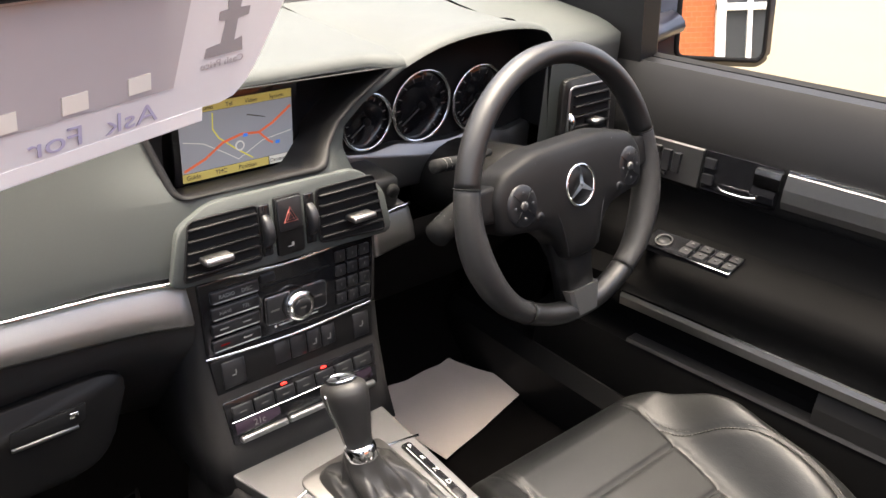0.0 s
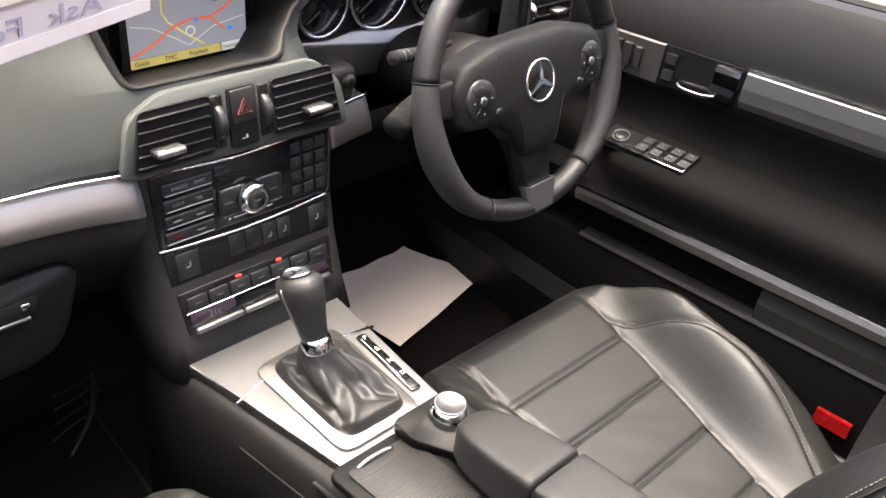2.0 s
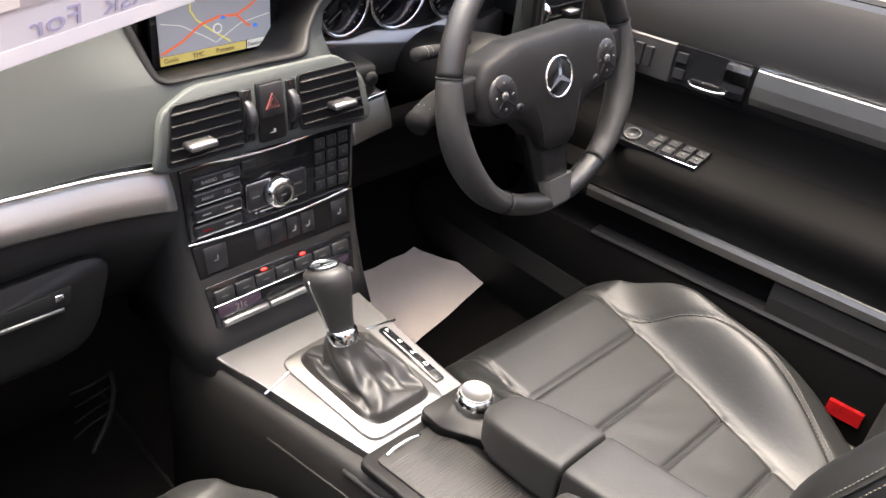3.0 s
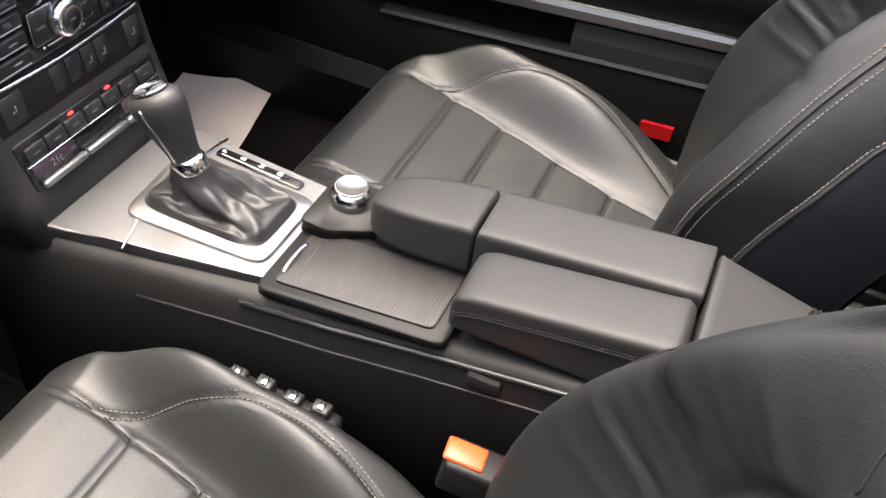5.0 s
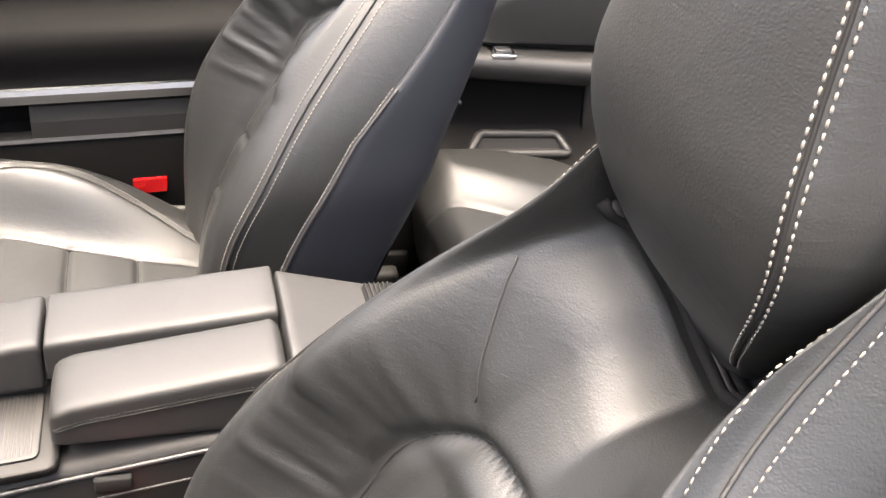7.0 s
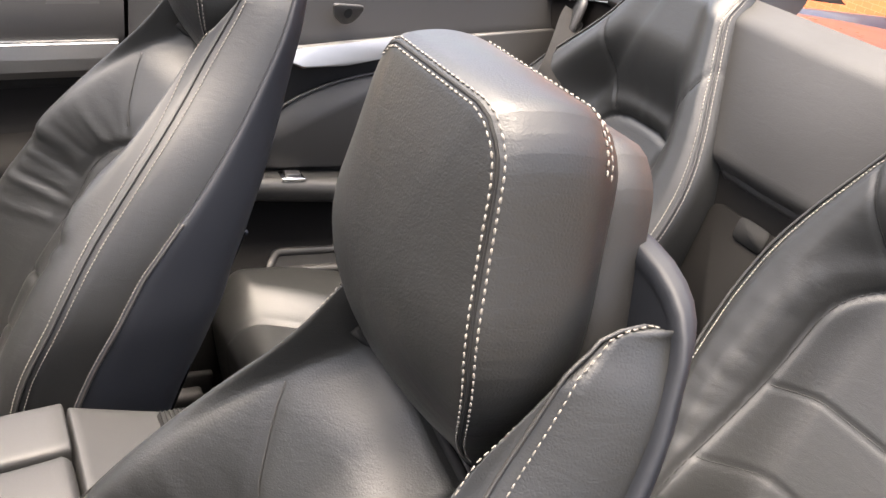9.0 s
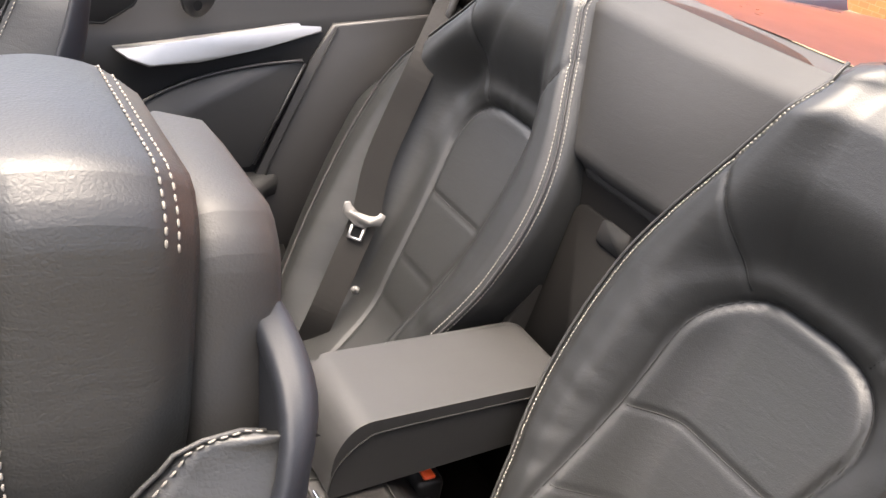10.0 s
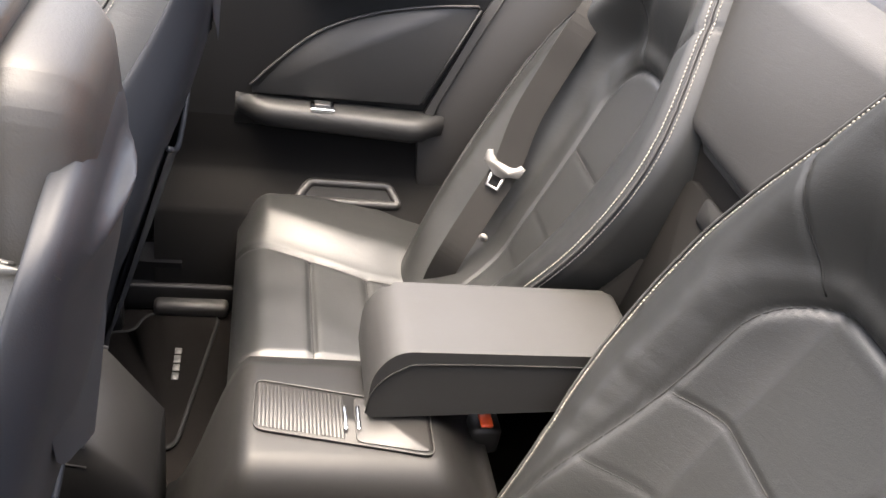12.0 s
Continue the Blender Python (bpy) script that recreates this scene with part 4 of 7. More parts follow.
    part("controller_plate", prism(rounded([(0.0, 0.385), (0.090, 0.385), (0.088, 0.30), (0.03, 0.30), (0.0, 0.35)], 0.006), 0.016, frame_at((0, 0, 0.511), (1, 0, 0), (0, 1, 0.04)), 0.002), PLASTIC, con)
    part("menu_button", rbox(0.010, 0.030, 0.352, 0.366, 0.522, 0.5305, 0.002), BUTTON, con)
    part("menu_button_rim", rbox(0.009, 0.031, 0.348, 0.3515, 0.522, 0.530, 0.001), CHROME, con, "bright lip of the back button")
    # roller tray lid
    frame_bm = prism(rounded([(-0.092, 0.384), (0.022, 0.384), (0.020, 0.175), (-0.092, 0.175)], 0.012, 4), 0.010, sl(0.5095, 0.384, -0.13), 0.003)
    tray = part("tray_frame", frame_bm, PLASTIC, con)
    part("tray_lid", prism(rounded([(-0.078, 0.370), (0.010, 0.370), (0.008, 0.192), (-0.078, 0.192)], 0.008, 4), 0.003, sl(0.5195, 0.384, -0.13), 0.001), PLASTIC_BROWN, con, "ribbed dark grey roller lid")
    for k in range(40):
        y = 0.352 - 0.0039 * k
        part("lid_rib", to_geo(rbox(-0.074, 0.005, -0.0012, 0.0012, 0.0026, 0.0033, 0.0003, 1, m=sl(0.5195, 0.384, -0.13) @ Matrix.Translation((0, y, 0)))), PLASTIC_BROWN, tray)
    part("tray_handle", tube(smooth_line([sl(0.523, 0.384, -0.13) @ Vector(p) for p in ((-0.066, 0.3655, 0), (-0.052, 0.367, 0.002), (-0.03, 0.367, 0.002), (-0.016, 0.3655, 0))], 4), 0.0026, 8), CHROME, con, "bright tray pull")
    # armrest: tongue, two lids, rear block; each a crowned pad
    def pad(name, secs, label="", n=64, crown=0.003):
        """secs: (y, x0, x1, foot, top) along the pad."""
        rings = []
        for y, x0, x1, zb, zt in secs:
            ring = []
            for i in range(n):
                w = 2 * math.pi * i / n
                c, q = math.cos(w), math.sin(w)
                sx_ = math.copysign(abs(c) ** 0.2, c)
                sz_ = math.copysign(abs(q) ** 0.2, q)
                x = (x0 + x1) / 2 + (x1 - x0) / 2 * sx_
                z = (zb + zt) / 2 + (zt - zb) / 2 * sz_
                if q > 0:
                    z += crown * (1 - sx_ * sx_)
                ring.append(Vector((x, y, z)))
            rings.append(ring)
        return part(name, loft(rings), LEATHER_SMOOTH, con, label)
    def ends(y0, y1, x0, x1, zb, zt0, zt1, r=0.008, n=10):
        out = []
        for k in range(n + 1):
            t = k / n
            y = y0 + (y1 - y0) * t
            e = min(t, 1 - t) * abs(y1 - y0)
            c = math.sqrt(max(0.0, 1 - (1 - min(1, e / r)) ** 2))
            out.append((y, x0 + (1 - c) * r * 0.4, x1 - (1 - c) * r * 0.4, zb, zt0 + (zt1 - zt0) * t - (1 - c) * r))
        extra = []
        for tt in (0.15, 0.4, 0.7):
            e = tt * r
            c = math.sqrt(max(0.0, 1 - (1 - min(1, e / r)) ** 2))
            extra.append((y0 + math.copysign(e, y1 - y0), x0 + (1 - c) * r * 0.4, x1 - (1 - c) * r * 0.4, zb, zt0 - (1 - c) * r))
            extra.append((y1 - math.copysign(e, y1 - y0), x0 + (1 - c) * r * 0.4, x1 - (1 - c) * r * 0.4, zb, zt1 - (1 - c) * r))
        return sorted(out + extra, key=lambda q_: -q_[0])
    nose = [(0.316, 0.036, 0.048, 0.552, 0.572), (0.313, 0.026, 0.056, 0.547, 0.580), (0.304, 0.016, 0.064, 0.544, 0.588), (0.288, 0.008, 0.070, 0.544, 0.595), (0.265, 0.003, 0.074, 0.546, 0.601), (0.235, 0.000, 0.076, 0.549, 0.607), (0.205, -0.001, 0.077, 0.553, 0.613), (0.194, -0.001, 0.077, 0.554, 0.6145), (0.191, 0.000, 0.076, 0.556, 0.612)]
    pad("armrest_tongue", nose, "black leather front tongue of the armrest", crown=0.002)
    pad("armrest_tongue_base", [(0.306, 0.028, 0.054, 0.515, 0.546), (0.288, 0.016, 0.064, 0.515, 0.546), (0.25, 0.010, 0.068, 0.515, 0.549), (0.191, 0.006, 0.070, 0.52, 0.555)], crown=0.0)
    pad("armrest_lid", ends(0.1875, -0.032, -0.001, 0.078, 0.566, 0.6145, 0.640, 0.004), "black leather half of the split armrest lid", crown=0.0015)
    pad("armrest_lid", ends(0.180, -0.032, -0.080, -0.0045, 0.558, 0.604, 0.639, 0.016), "black leather half of the split armrest lid", crown=0.0025)
    pad("armrest_rear", ends(-0.0355, -0.155, -0.074, 0.074, 0.50, 0.640, 0.610, 0.004), "", crown=0.0015)
    side = [(-0.0808, 0.176, 0.583), (-0.0812, 0.15, 0.592), (-0.0812, 0.08, 0.604), (-0.0812, 0.0, 0.617), (-0.0808, -0.03, 0.621)]
    tagged(part("armrest_stitching", stitches(smooth_line([Vector(p) for p in side], 6), (1, 0, 0), 0.0048, 0.0036, 0.0005), LEATHER_SMOOTH, con, "dark row of thread along the lid"), kind="stuff")
    for x in (-0.081,):
        part("lid_seam", tube([(x + 0.0005, 0.174, 0.579), (x, 0.15, 0.588), (x, 0.08, 0.600), (x, 0.0, 0.613), (x, -0.028, 0.617)], 0.0011, 5), BLACK, con)
    part("armrest_hinge", rbox(0.0, 0.06, -0.168, -0.128, 0.590, 0.622, 0.006), PLASTIC, con)
    for k in range(6):
        part("vent_blade", rbox(0.004, 0.056, -0.158 + 0.005 * k, -0.156 + 0.005 * k, 0.620, 0.6245, 0.0006, 1), BLACK, con)


def sl(z, y0, slope):
    """A plane through height z at y0 that climbs by slope towards +y."""
    return Matrix(((1, 0, 0, 0), (0, 1, 0, 0), (0, slope, 1, z - slope * y0), (0, 0, 0, 1)))


def rev(profile, at, n=32, m=None):
    """A turned shape: (radius, height) pairs about the vertical."""
    rings = [[Vector((r * math.cos(2 * math.pi * i / n), r * math.sin(2 * math.pi * i / n), z)) for i in range(n)] for r, z in profile]
    v, f = loft(rings)
    m = m or Matrix.Translation(at)
    return [m @ Vector(p) for p in v], f


def text(name, body, size, m, mat, parent, depth=0.0002, label=""):
    c = bpy.data.curves.new(name, "FONT")
    c.body, c.size, c.extrude = body, size, depth
    c.materials.append(mat)
    ob = new(name, c)
    ob.matrix_world = m
    ob.parent = parent
    if label:
        tagged(ob, label)
    return ob


front_console()


# ---- dashboard ----
def dash_face(x, z):
    """The y of the dashboard's rear face."""
    bulge = 0.022 * math.exp(-((x - 0.0) / 0.17) ** 4)
    y = 0.700 + 0.55 * max(0.0, z - 0.775) ** 1.25 + 0.05 * sm(0.40, 0.70, abs(x)) - bulge * (1 - sm(0.84, 0.90, z))
    return y


def dash_top(x):
    return 0.930 + 0.024 * sm(-0.45, -0.12, x)


# the edge of the instrument opening, from its inboard foot over the hood to its outboard foot
CLUSTER = [(0.140, 0.722, 0.790), (0.122, 0.730, 0.829), (0.117, 0.738, 0.850), (0.121, 0.741, 0.874), (0.152, 0.740, 0.902), (0.211, 0.731, 0.940),
           (0.275, 0.721, 0.966), (0.360, 0.715, 0.975), (0.438, 0.716, 0.968), (0.480, 0.724, 0.948), (0.500, 0.735, 0.905), (0.508, 0.740, 0.850), (0.517, 0.742, 0.795)]


def cluster_x(z):
    return lerp_table([(p[2], p[0]) for p in CLUSTER[:7]], z)


def dashboard():
    d = thing("dashboard", "dark grey soft dashboard with brushed aluminium strip", "dashboard")
    RZ0, RZ1 = 0.846, 0.940

    def left_edge(z):
        return -0.124 - 0.022 * (z - RZ0) / (RZ1 - RZ0)

    def right_edge(z):
        return 0.062 + 0.128 * ((z - RZ0) / (RZ1 - RZ0)) ** 1.15

    def face(x, z):
        """Dash face that swings round to the instrument opening."""
        y = dash_face(x, z)
        xc = cluster_x(z)
        yc = lerp_table([(p[2], p[1]) for p in CLUSTER[:7]], z)
        k = sm(xc - 0.055, xc, x)
        return y + (yc - y) * k

    def patch(za, zb, xa, xb, nu, nv):
        def fn(u, v):
            z = za + (zb - za) * v
            a, b = xa(z), xb(z)
            x = a + (b - a) * u
            return Vector((x, face(x, z), z))
        return grid(fn, nu, nv)
    pad = [patch(0.765, RZ0, lambda z: -0.73, cluster_x, 90, 14), patch(RZ0, RZ1, lambda z: -0.73, left_edge, 50, 14), patch(RZ0, RZ1, right_edge, cluster_x, 10, 14)]

    # upper edge and top, back to the windscreen
    def top(u, v):
        x = -0.73 + 0.941 * u
        zt = dash_top(x)
        z0 = min(RZ1, zt - 0.012)
        y0 = face(x, z0)
        if v < 0.25:
            w = v / 0.25 * math.pi / 2
            return Vector((x, y0 + 0.020 * (1 - math.cos(w)), z0 + (zt - z0) * math.sin(w)))
        t = (v - 0.25) / 0.75
        return Vector((x, y0 + 0.020 + (1.02 - y0 - 0.020) * t, zt + 0.010 * t * (1 - sm(0.0, 0.2, x))))
    pad.append(grid(top, 80, 24))
    part("dash_pad", join_geo(*pad), DASH, d)
    # screen recess: rolled lip, sides and floor
    o = [(left_edge(RZ0), RZ0), (right_edge(RZ0), RZ0)] + [(right_edge(RZ0 + (RZ1 - RZ0) * k / 5), RZ0 + (RZ1 - RZ0) * k / 5) for k in range(1, 5)] + [(right_edge(RZ1), RZ1), (left_edge(RZ1), RZ1)]
    out = rounded(o, [0.014, 0.014, 0.0, 0.0, 0.0, 0.0, 0.004, 0.016], 5)
    cen = Vector((0.02, 0.0, 0.892))
    def shifted(dx, dz, dy):
        r = []
        for x, z in out:
            q = Vector((x - cen.x, 0, z - cen.z)).normalized()
            xx, zz = x + q.x * dx, z + q.z * dz
            r.append(Vector((xx, face(xx, min(zz, RZ1)) + dy, zz)))
        return r
    inn = [Vector((x * 0.88 + 0.002, 0.808, 0.812 + (z - RZ0) * 1.22)) for x, z in out]
    lipo, lipm, lipi = shifted(0.007, 0.006, 0.0005), shifted(0.003, 0.003, -0.0030), shifted(-0.002, -0.002, 0.001)
    mid = [a.lerp(b, 0.3) for a, b in zip(lipi, inn)]
    part("screen_recess", loft([lipo, lipm, lipi, mid, inn], cap=False), PLASTIC, d, "dark recess round the screen")
    part("screen_surround", (inn, [tuple(range(len(inn)))[::-1]]), GLOSS, d, "gloss black screen surround")
    # navigation screen
    sm_ = frame_at((-0.0765, 0.789, 0.8225), (1, 0, 0), (0, 0.06, 1))
    W, H = 0.154, 0.093
    scr = part("screen_frame", to_geo(rbox(-0.009, W + 0.012, -0.006, H + 0.014, -0.010, -0.002, 0.002, m=sm_)), GLOSS, d, "gloss black frame of the navigation screen")
    def glow(name, col, s):
        return material(name, col, 0.25, emit=col, emit_strength=s)
    MAP = glow("map grey", (0.25, 0.265, 0.295), 0.055)
    YEL = glow("menu yellow", (0.46, 0.38, 0.12), 0.055)
    REDM = glow("road red", (0.60, 0.13, 0.06), 0.065)
    PALE = glow("road pale", (0.55, 0.55, 0.52), 0.060)
    LEM = glow("road yellow", (0.62, 0.56, 0.10), 0.055)
    BLUE = glow("marker blue", (0.05, 0.2, 0.7), 0.055)
    INK = material("screen text", (0.03, 0.03, 0.02), 0.6)
    def plate(name, x0, x1, y0, y1, mat, z=0.0):
        return part(name, to_geo(rbox(x0, x1, y0, y1, z - 0.0005, z, 0, m=sm_)), mat, scr, smooth=False)
    tagged(plate("screen_map", 0, W, 0.011, H - 0.011, MAP), "glowing grey navigation map")
    plate("menu_bar", 0, W * 0.76, 0, 0.0105, YEL)
    plate("menu_bar", W * 0.77, W, 0, 0.0105, PALE)
    plate("menu_bar", 0, W, H - 0.0105, H, YEL)
    def road(name, pts, w, mat, z):
        bm = bmesh.new()
        P = [Vector(p) for p in pts]
        L, R = [], []
        for i, p in enumerate(P):
            dd = (P[min(i + 1, len(P) - 1)] - P[max(0, i - 1)]).normalized()
            n = Vector((-dd.y, dd.x)) * w / 2
            L.append(bm.verts.new(sm_ @ Vector((*(p + n), z))))
            R.append(bm.verts.new(sm_ @ Vector((*(p - n), z))))
        for i in range(len(P) - 1):
            bm.faces.new((L[i], R[i], R[i + 1], L[i + 1]))
        part(name, bm, mat, scr, smooth=False)
    road("map_road", [(0.002, 0.014), (0.03, 0.025), (0.055, 0.041), (0.08, 0.047), (0.105, 0.045), (0.125, 0.054), (0.152, 0.072)], 0.0032, REDM, 0.0006)
    road("map_road", [(0.105, 0.045), (0.118, 0.032), (0.124, 0.028)], 0.0026, REDM, 0.0006)
    road("map_road", [(0.044, 0.080), (0.043, 0.060), (0.050, 0.048), (0.072, 0.030), (0.095, 0.014)], 0.0018, LEM, 0.0004)
    road("map_road", [(0.004, 0.050), (0.03, 0.044), (0.06, 0.026), (0.075, 0.016), (0.110, 0.034), (0.152, 0.040)], 0.0011, PALE, 0.0003)
    road("map_road", [(0.09, 0.070), (0.115, 0.063)], 0.0014, INK, 0.0003)
    part("map_marker", to_geo(prism([(0.0775 + 0.0065 * math.cos(k / 10 * math.pi), 0.033 + 0.0065 * math.sin(k / 10 * math.pi)) for k in range(20)], 0.0004, sm_ @ Matrix.Translation((0, 0, 0.0007)))), PALE, scr, smooth=False)
    part("map_marker_core", to_geo(prism([(0.0775 + 0.0045 * math.cos(k / 10 * math.pi), 0.033 + 0.0045 * math.sin(k / 10 * math.pi)) for k in range(20)], 0.0004, sm_ @ Matrix.Translation((0, 0, 0.0010)))), MAP, scr, smooth=False)
    for x, y in ((0.083, 0.043), (0.128, 0.026)):
        plate("map_sign", x, x + 0.006, y, y + 0.004, BLUE, 0.0009)
    for bx, bt in ((0.004, "Guide"), (0.042, "TMC"), (0.074, "Position"), (0.119, "Destination")):
        text("menu_word", bt, 0.0078 if bx < 0.1 else 0.0066, sm_ @ Matrix.Translation((bx, 0.0030, 0.0006)), INK, scr)
    for bx, bt in ((0.028, "Audio"), (0.062, "Tel"), (0.088, "Video"), (0.122, "System")):
        text("menu_word", bt, 0.0072, sm_ @ Matrix.Translation((bx, H - 0.0082, 0.0006)), INK, scr)
    part("screen_rim", to_geo(rbox(-0.012, W + 0.014, H + 0.012, H + 0.0138, -0.006, 0.000, 0.0006, m=sm_)), CHROME, scr, "thin chrome line over the screen", smooth=False)
    part("screen_rim", to_geo(rbox(-0.012, W + 0.014, -0.009, -0.0072, -0.006, 0.000, 0.0006, m=sm_)), CHROME, scr, smooth=False)
    return d, sm_


dash, _scr = dashboard()


def air_vents(d):
    # slanted face of the vent block
    o = Vector((-0.009, 0.668, 0.762))
    m = frame_at(o, (1, 0, 0), (0, 0.16, 1))
    outer = rounded([(-0.150, 0.000), (0.152, -0.008), (0.140, 0.050), (0.104, 0.084), (-0.094, 0.086), (-0.134, 0.066)], 0.012, 4)
    part("vent_block", prism(outer, 0.010, m @ Matrix.Translation((0, 0, -0.004)), 0.003), DASH, d, "dark grey surround of the centre vents")
    for x0, x1, s in ((-0.136, -0.040, -1), (0.040, 0.138, 1)):
        hole = rounded([(x0, 0.006), (x1, 0.006 if s < 0 else -0.002), (x1 - (0.014 if s > 0 else 0), 0.072), (x0 + (0.014 if s < 0 else 0), 0.072)], 0.006, 3)
        well = part("air_vent", prism(hole, 0.002, m @ Matrix.Translation((0, 0, 0.0062)), 0.0), BLACK, d, "black louvred air vent", smooth=False)
        part("vent_rim", tube([m @ Vector((x, y, 0.008)) for x, y in hole], 0.0016, 6, closed=True), PLASTIC, well)
        for k in range(5):
            y = 0.011 + 0.0128 * k
            sh = 0.010 * (y / 0.066)
            part("vent_slat", to_geo(rbox(x0 + (sh if s < 0 else 0) + 0.002, x1 - (sh if s > 0 else 0) - 0.002, y, y + 0.0028, 0.007, 0.0135, 0.001, 1, m=m)), PLASTIC, well)
        cx = (x0 + x1) / 2 + (0.006 if s > 0 else -0.012)
        part("vent_tab", to_geo(rbox(cx - 0.017, cx + 0.017, 0.024, 0.032, 0.008, 0.030, 0.003, 2, m=m)), ALU_DARK, well, "satin grey vent tab")
        wx = x1 + 0.010 if s < 0 else x0 - 0.010
        wh = part("vent_wheel_slot", to_geo(rbox(wx - 0.007, wx + 0.007, 0.008, 0.070, 0.004, 0.008, 0.002, m=m)), GLOSS, d)
        rg = rev([(0.0, 0.005), (0.020, 0.005), (0.0215, 0.003), (0.0215, -0.003), (0.020, -0.005), (0.0, -0.005)], None, 28, m @ Matrix.Translation((wx, 0.038, 0.000)) @ pose(0, 0, 0, 0, 90, 0))
        part("vent_wheel", rg, BUTTON, wh, "ribbed vent thumbwheel")
    part("hazard_panel", to_geo(prism(rounded([(-0.018, 0.004), (0.018, 0.004), (0.018, 0.074), (-0.018, 0.074)], 0.003), 0.004, m @ Matrix.Translation((0, 0, 0.006)), 0.001)), PLASTIC, d)
    hz = part("hazard_button", to_geo(prism(rounded([(-0.016, 0.034), (0.016, 0.034), (0.016, 0.072), (-0.016, 0.072)], 0.003), 0.003, m @ Matrix.Translation((0, 0, 0.010)), 0.001)), BUTTON, d, "hazard warning button with red triangle")
    HZ = material("hazard red", (0.22, 0.06, 0.05), 0.4, stain=0.2)
    tri = [(-0.009, 0.044), (0.009, 0.044), (0, 0.061)]
    part("hazard_triangle", tube([m @ Vector((x, y, 0.0132)) for x, y in tri], 0.0011, 5, closed=True), HZ, hz, smooth=False)
    part("hazard_triangle", tube([m @ Vector((x * 0.5, 0.0465 + (y - 0.044) * 0.5, 0.0132)) for x, y in tri], 0.0008, 5, closed=True), HZ, hz, smooth=False)
    part("lock_symbol", to_geo(rbox(-0.005, 0.003, 0.0130, 0.0142, 0.010, 0.0106, 0, m=m)), MARK, d, smooth=False)
    part("lock_symbol", to_geo(rbox(0.000, 0.003, 0.0142, 0.0178, 0.010, 0.0106, 0, m=m)), MARK, d, smooth=False)


air_vents(dash)


def centre_stack():
    st = thing("centre_stack", "gloss black radio and climate stack with chrome lines", "control panel")
    # body behind the panels
    rings = []
    for z, y, w in ((0.770, 0.690, 0.134), (0.752, 0.682, 0.131), (0.655, 0.672, 0.127), (0.60, 0.655, 0.124), (0.54, 0.634, 0.124), (0.49, 0.615, 0.128)):
        rings.append([Vector((-w - 0.014, 0.80, z)), Vector((-w - 0.012, y + 0.03, z)), Vector((-w - 0.002, y + 0.004, z)), Vector((-w + 0.010, y, z)),
                      Vector((w - 0.010, y, z)), Vector((w + 0.002, y + 0.004, z)), Vector((w + 0.012, y + 0.03, z)), Vector((w + 0.014, 0.80, z))])
    part("stack_body", loft(rings, cap=True), PLASTIC_BROWN, st, "warm grey plastic body of the stack")
    m1 = frame_at((0, 0.6745, 0.656), (1, 0, 0), (0, 0.095, 1))
    H1 = 0.094
    fas = part("radio_fascia", to_geo(prism(rounded([(-0.119, 0), (0.119, 0), (0.123, H1), (-0.123, H1)], 0.004), 0.006, m1, 0.0015)), GLOSS, st, "gloss black radio fascia")
    # curved chrome lines above and below
    for (z0, dip, nm) in ((0.7535, 0.010, "chrome_line"), (0.6535, 0.004, "chrome_line")):
        pts = [(x, 0.6685 - 0.004 * math.cos(x * 12) + (0.009 if z0 > 0.7 else 0.0), z0 + dip * (x / 0.12) ** 2 - dip * 0.6) for x in [-0.122 + 0.244 * k / 24 for k in range(25)]]
        part(nm, tube(pts, 0.0022, 6), CHROME, st, "thin bright chrome line")
    for r in range(4):
        x0, x1, y0 = -0.113 + 0.001 * r, -0.049 + 0.0006 * r, 0.006 + 0.0205 * r
        b = part("radio_button", to_geo(rbox(x0, x1, y0, y0 + 0.0150, 0.005, 0.0105, 0.0022, 2, m=m1)), BUTTON, fas)
        part("button_edge", to_geo(rbox(x0 + 0.002, x1 - 0.002, y0 - 0.0002, y0 + 0.0014, 0.0085, 0.0110, 0.0005, 1, m=m1)), ALU_DARK, b, smooth=False)
        for xm, word in ((x0 + 0.010, ("", "", "NAVI", "RADIO")[r]), (x1 - 0.024, ("", "", "TEL", "DISC")[r])):
            if word:
                text("button_word", word, 0.0066, m1 @ Matrix.Translation((xm, y0 + 0.0052, 0.0106)), MARK, b)
            else:
                part("button_mark", to_geo(rbox(xm, xm + 0.011, y0 + 0.0065, y0 + 0.0084, 0.0104, 0.0108, 0, m=m1)), RED if r == 0 and xm < -0.08 else MARK, b, smooth=False)
    part("radio_button", to_geo(rbox(-0.044, -0.024, 0.073, 0.085, 0.005, 0.009, 0.002, 2, m=m1)), BUTTON, fas)
    part("disc_slot", to_geo(rbox(-0.040, 0.055, 0.066, 0.069, 0.0055, 0.0075, 0.001, 1, m=m1)), BLACK, fas)
    # volume block and knob
    vb = part("volume_block", to_geo(prism(rounded([(-0.040, 0.018), (0.045, 0.018), (0.045, 0.052), (-0.040, 0.052)], 0.003), 0.006, m1 @ Matrix.Translation((0, 0, 0.005)), 0.002)), BUTTON, fas)
    part("volume_rim", tube([m1 @ Vector((x, y, 0.0095)) for x, y in rounded([(-0.041, 0.017), (0.046, 0.017), (0.046, 0.053), (-0.041, 0.053)], 0.004)], 0.0005, 5, closed=True), CHROME, vb)
    mk = m1 @ Matrix.Translation((0.001, 0.035, 0.010))
    kn = part("volume_knob", rev([(0.0, 0.015), (0.0125, 0.015), (0.014, 0.016), (0.0185, 0.014), (0.0205, 0.009), (0.0205, 0.0), (0.0, 0.0)], None, 36, mk), CHROME, fas, "satin chrome volume knob")
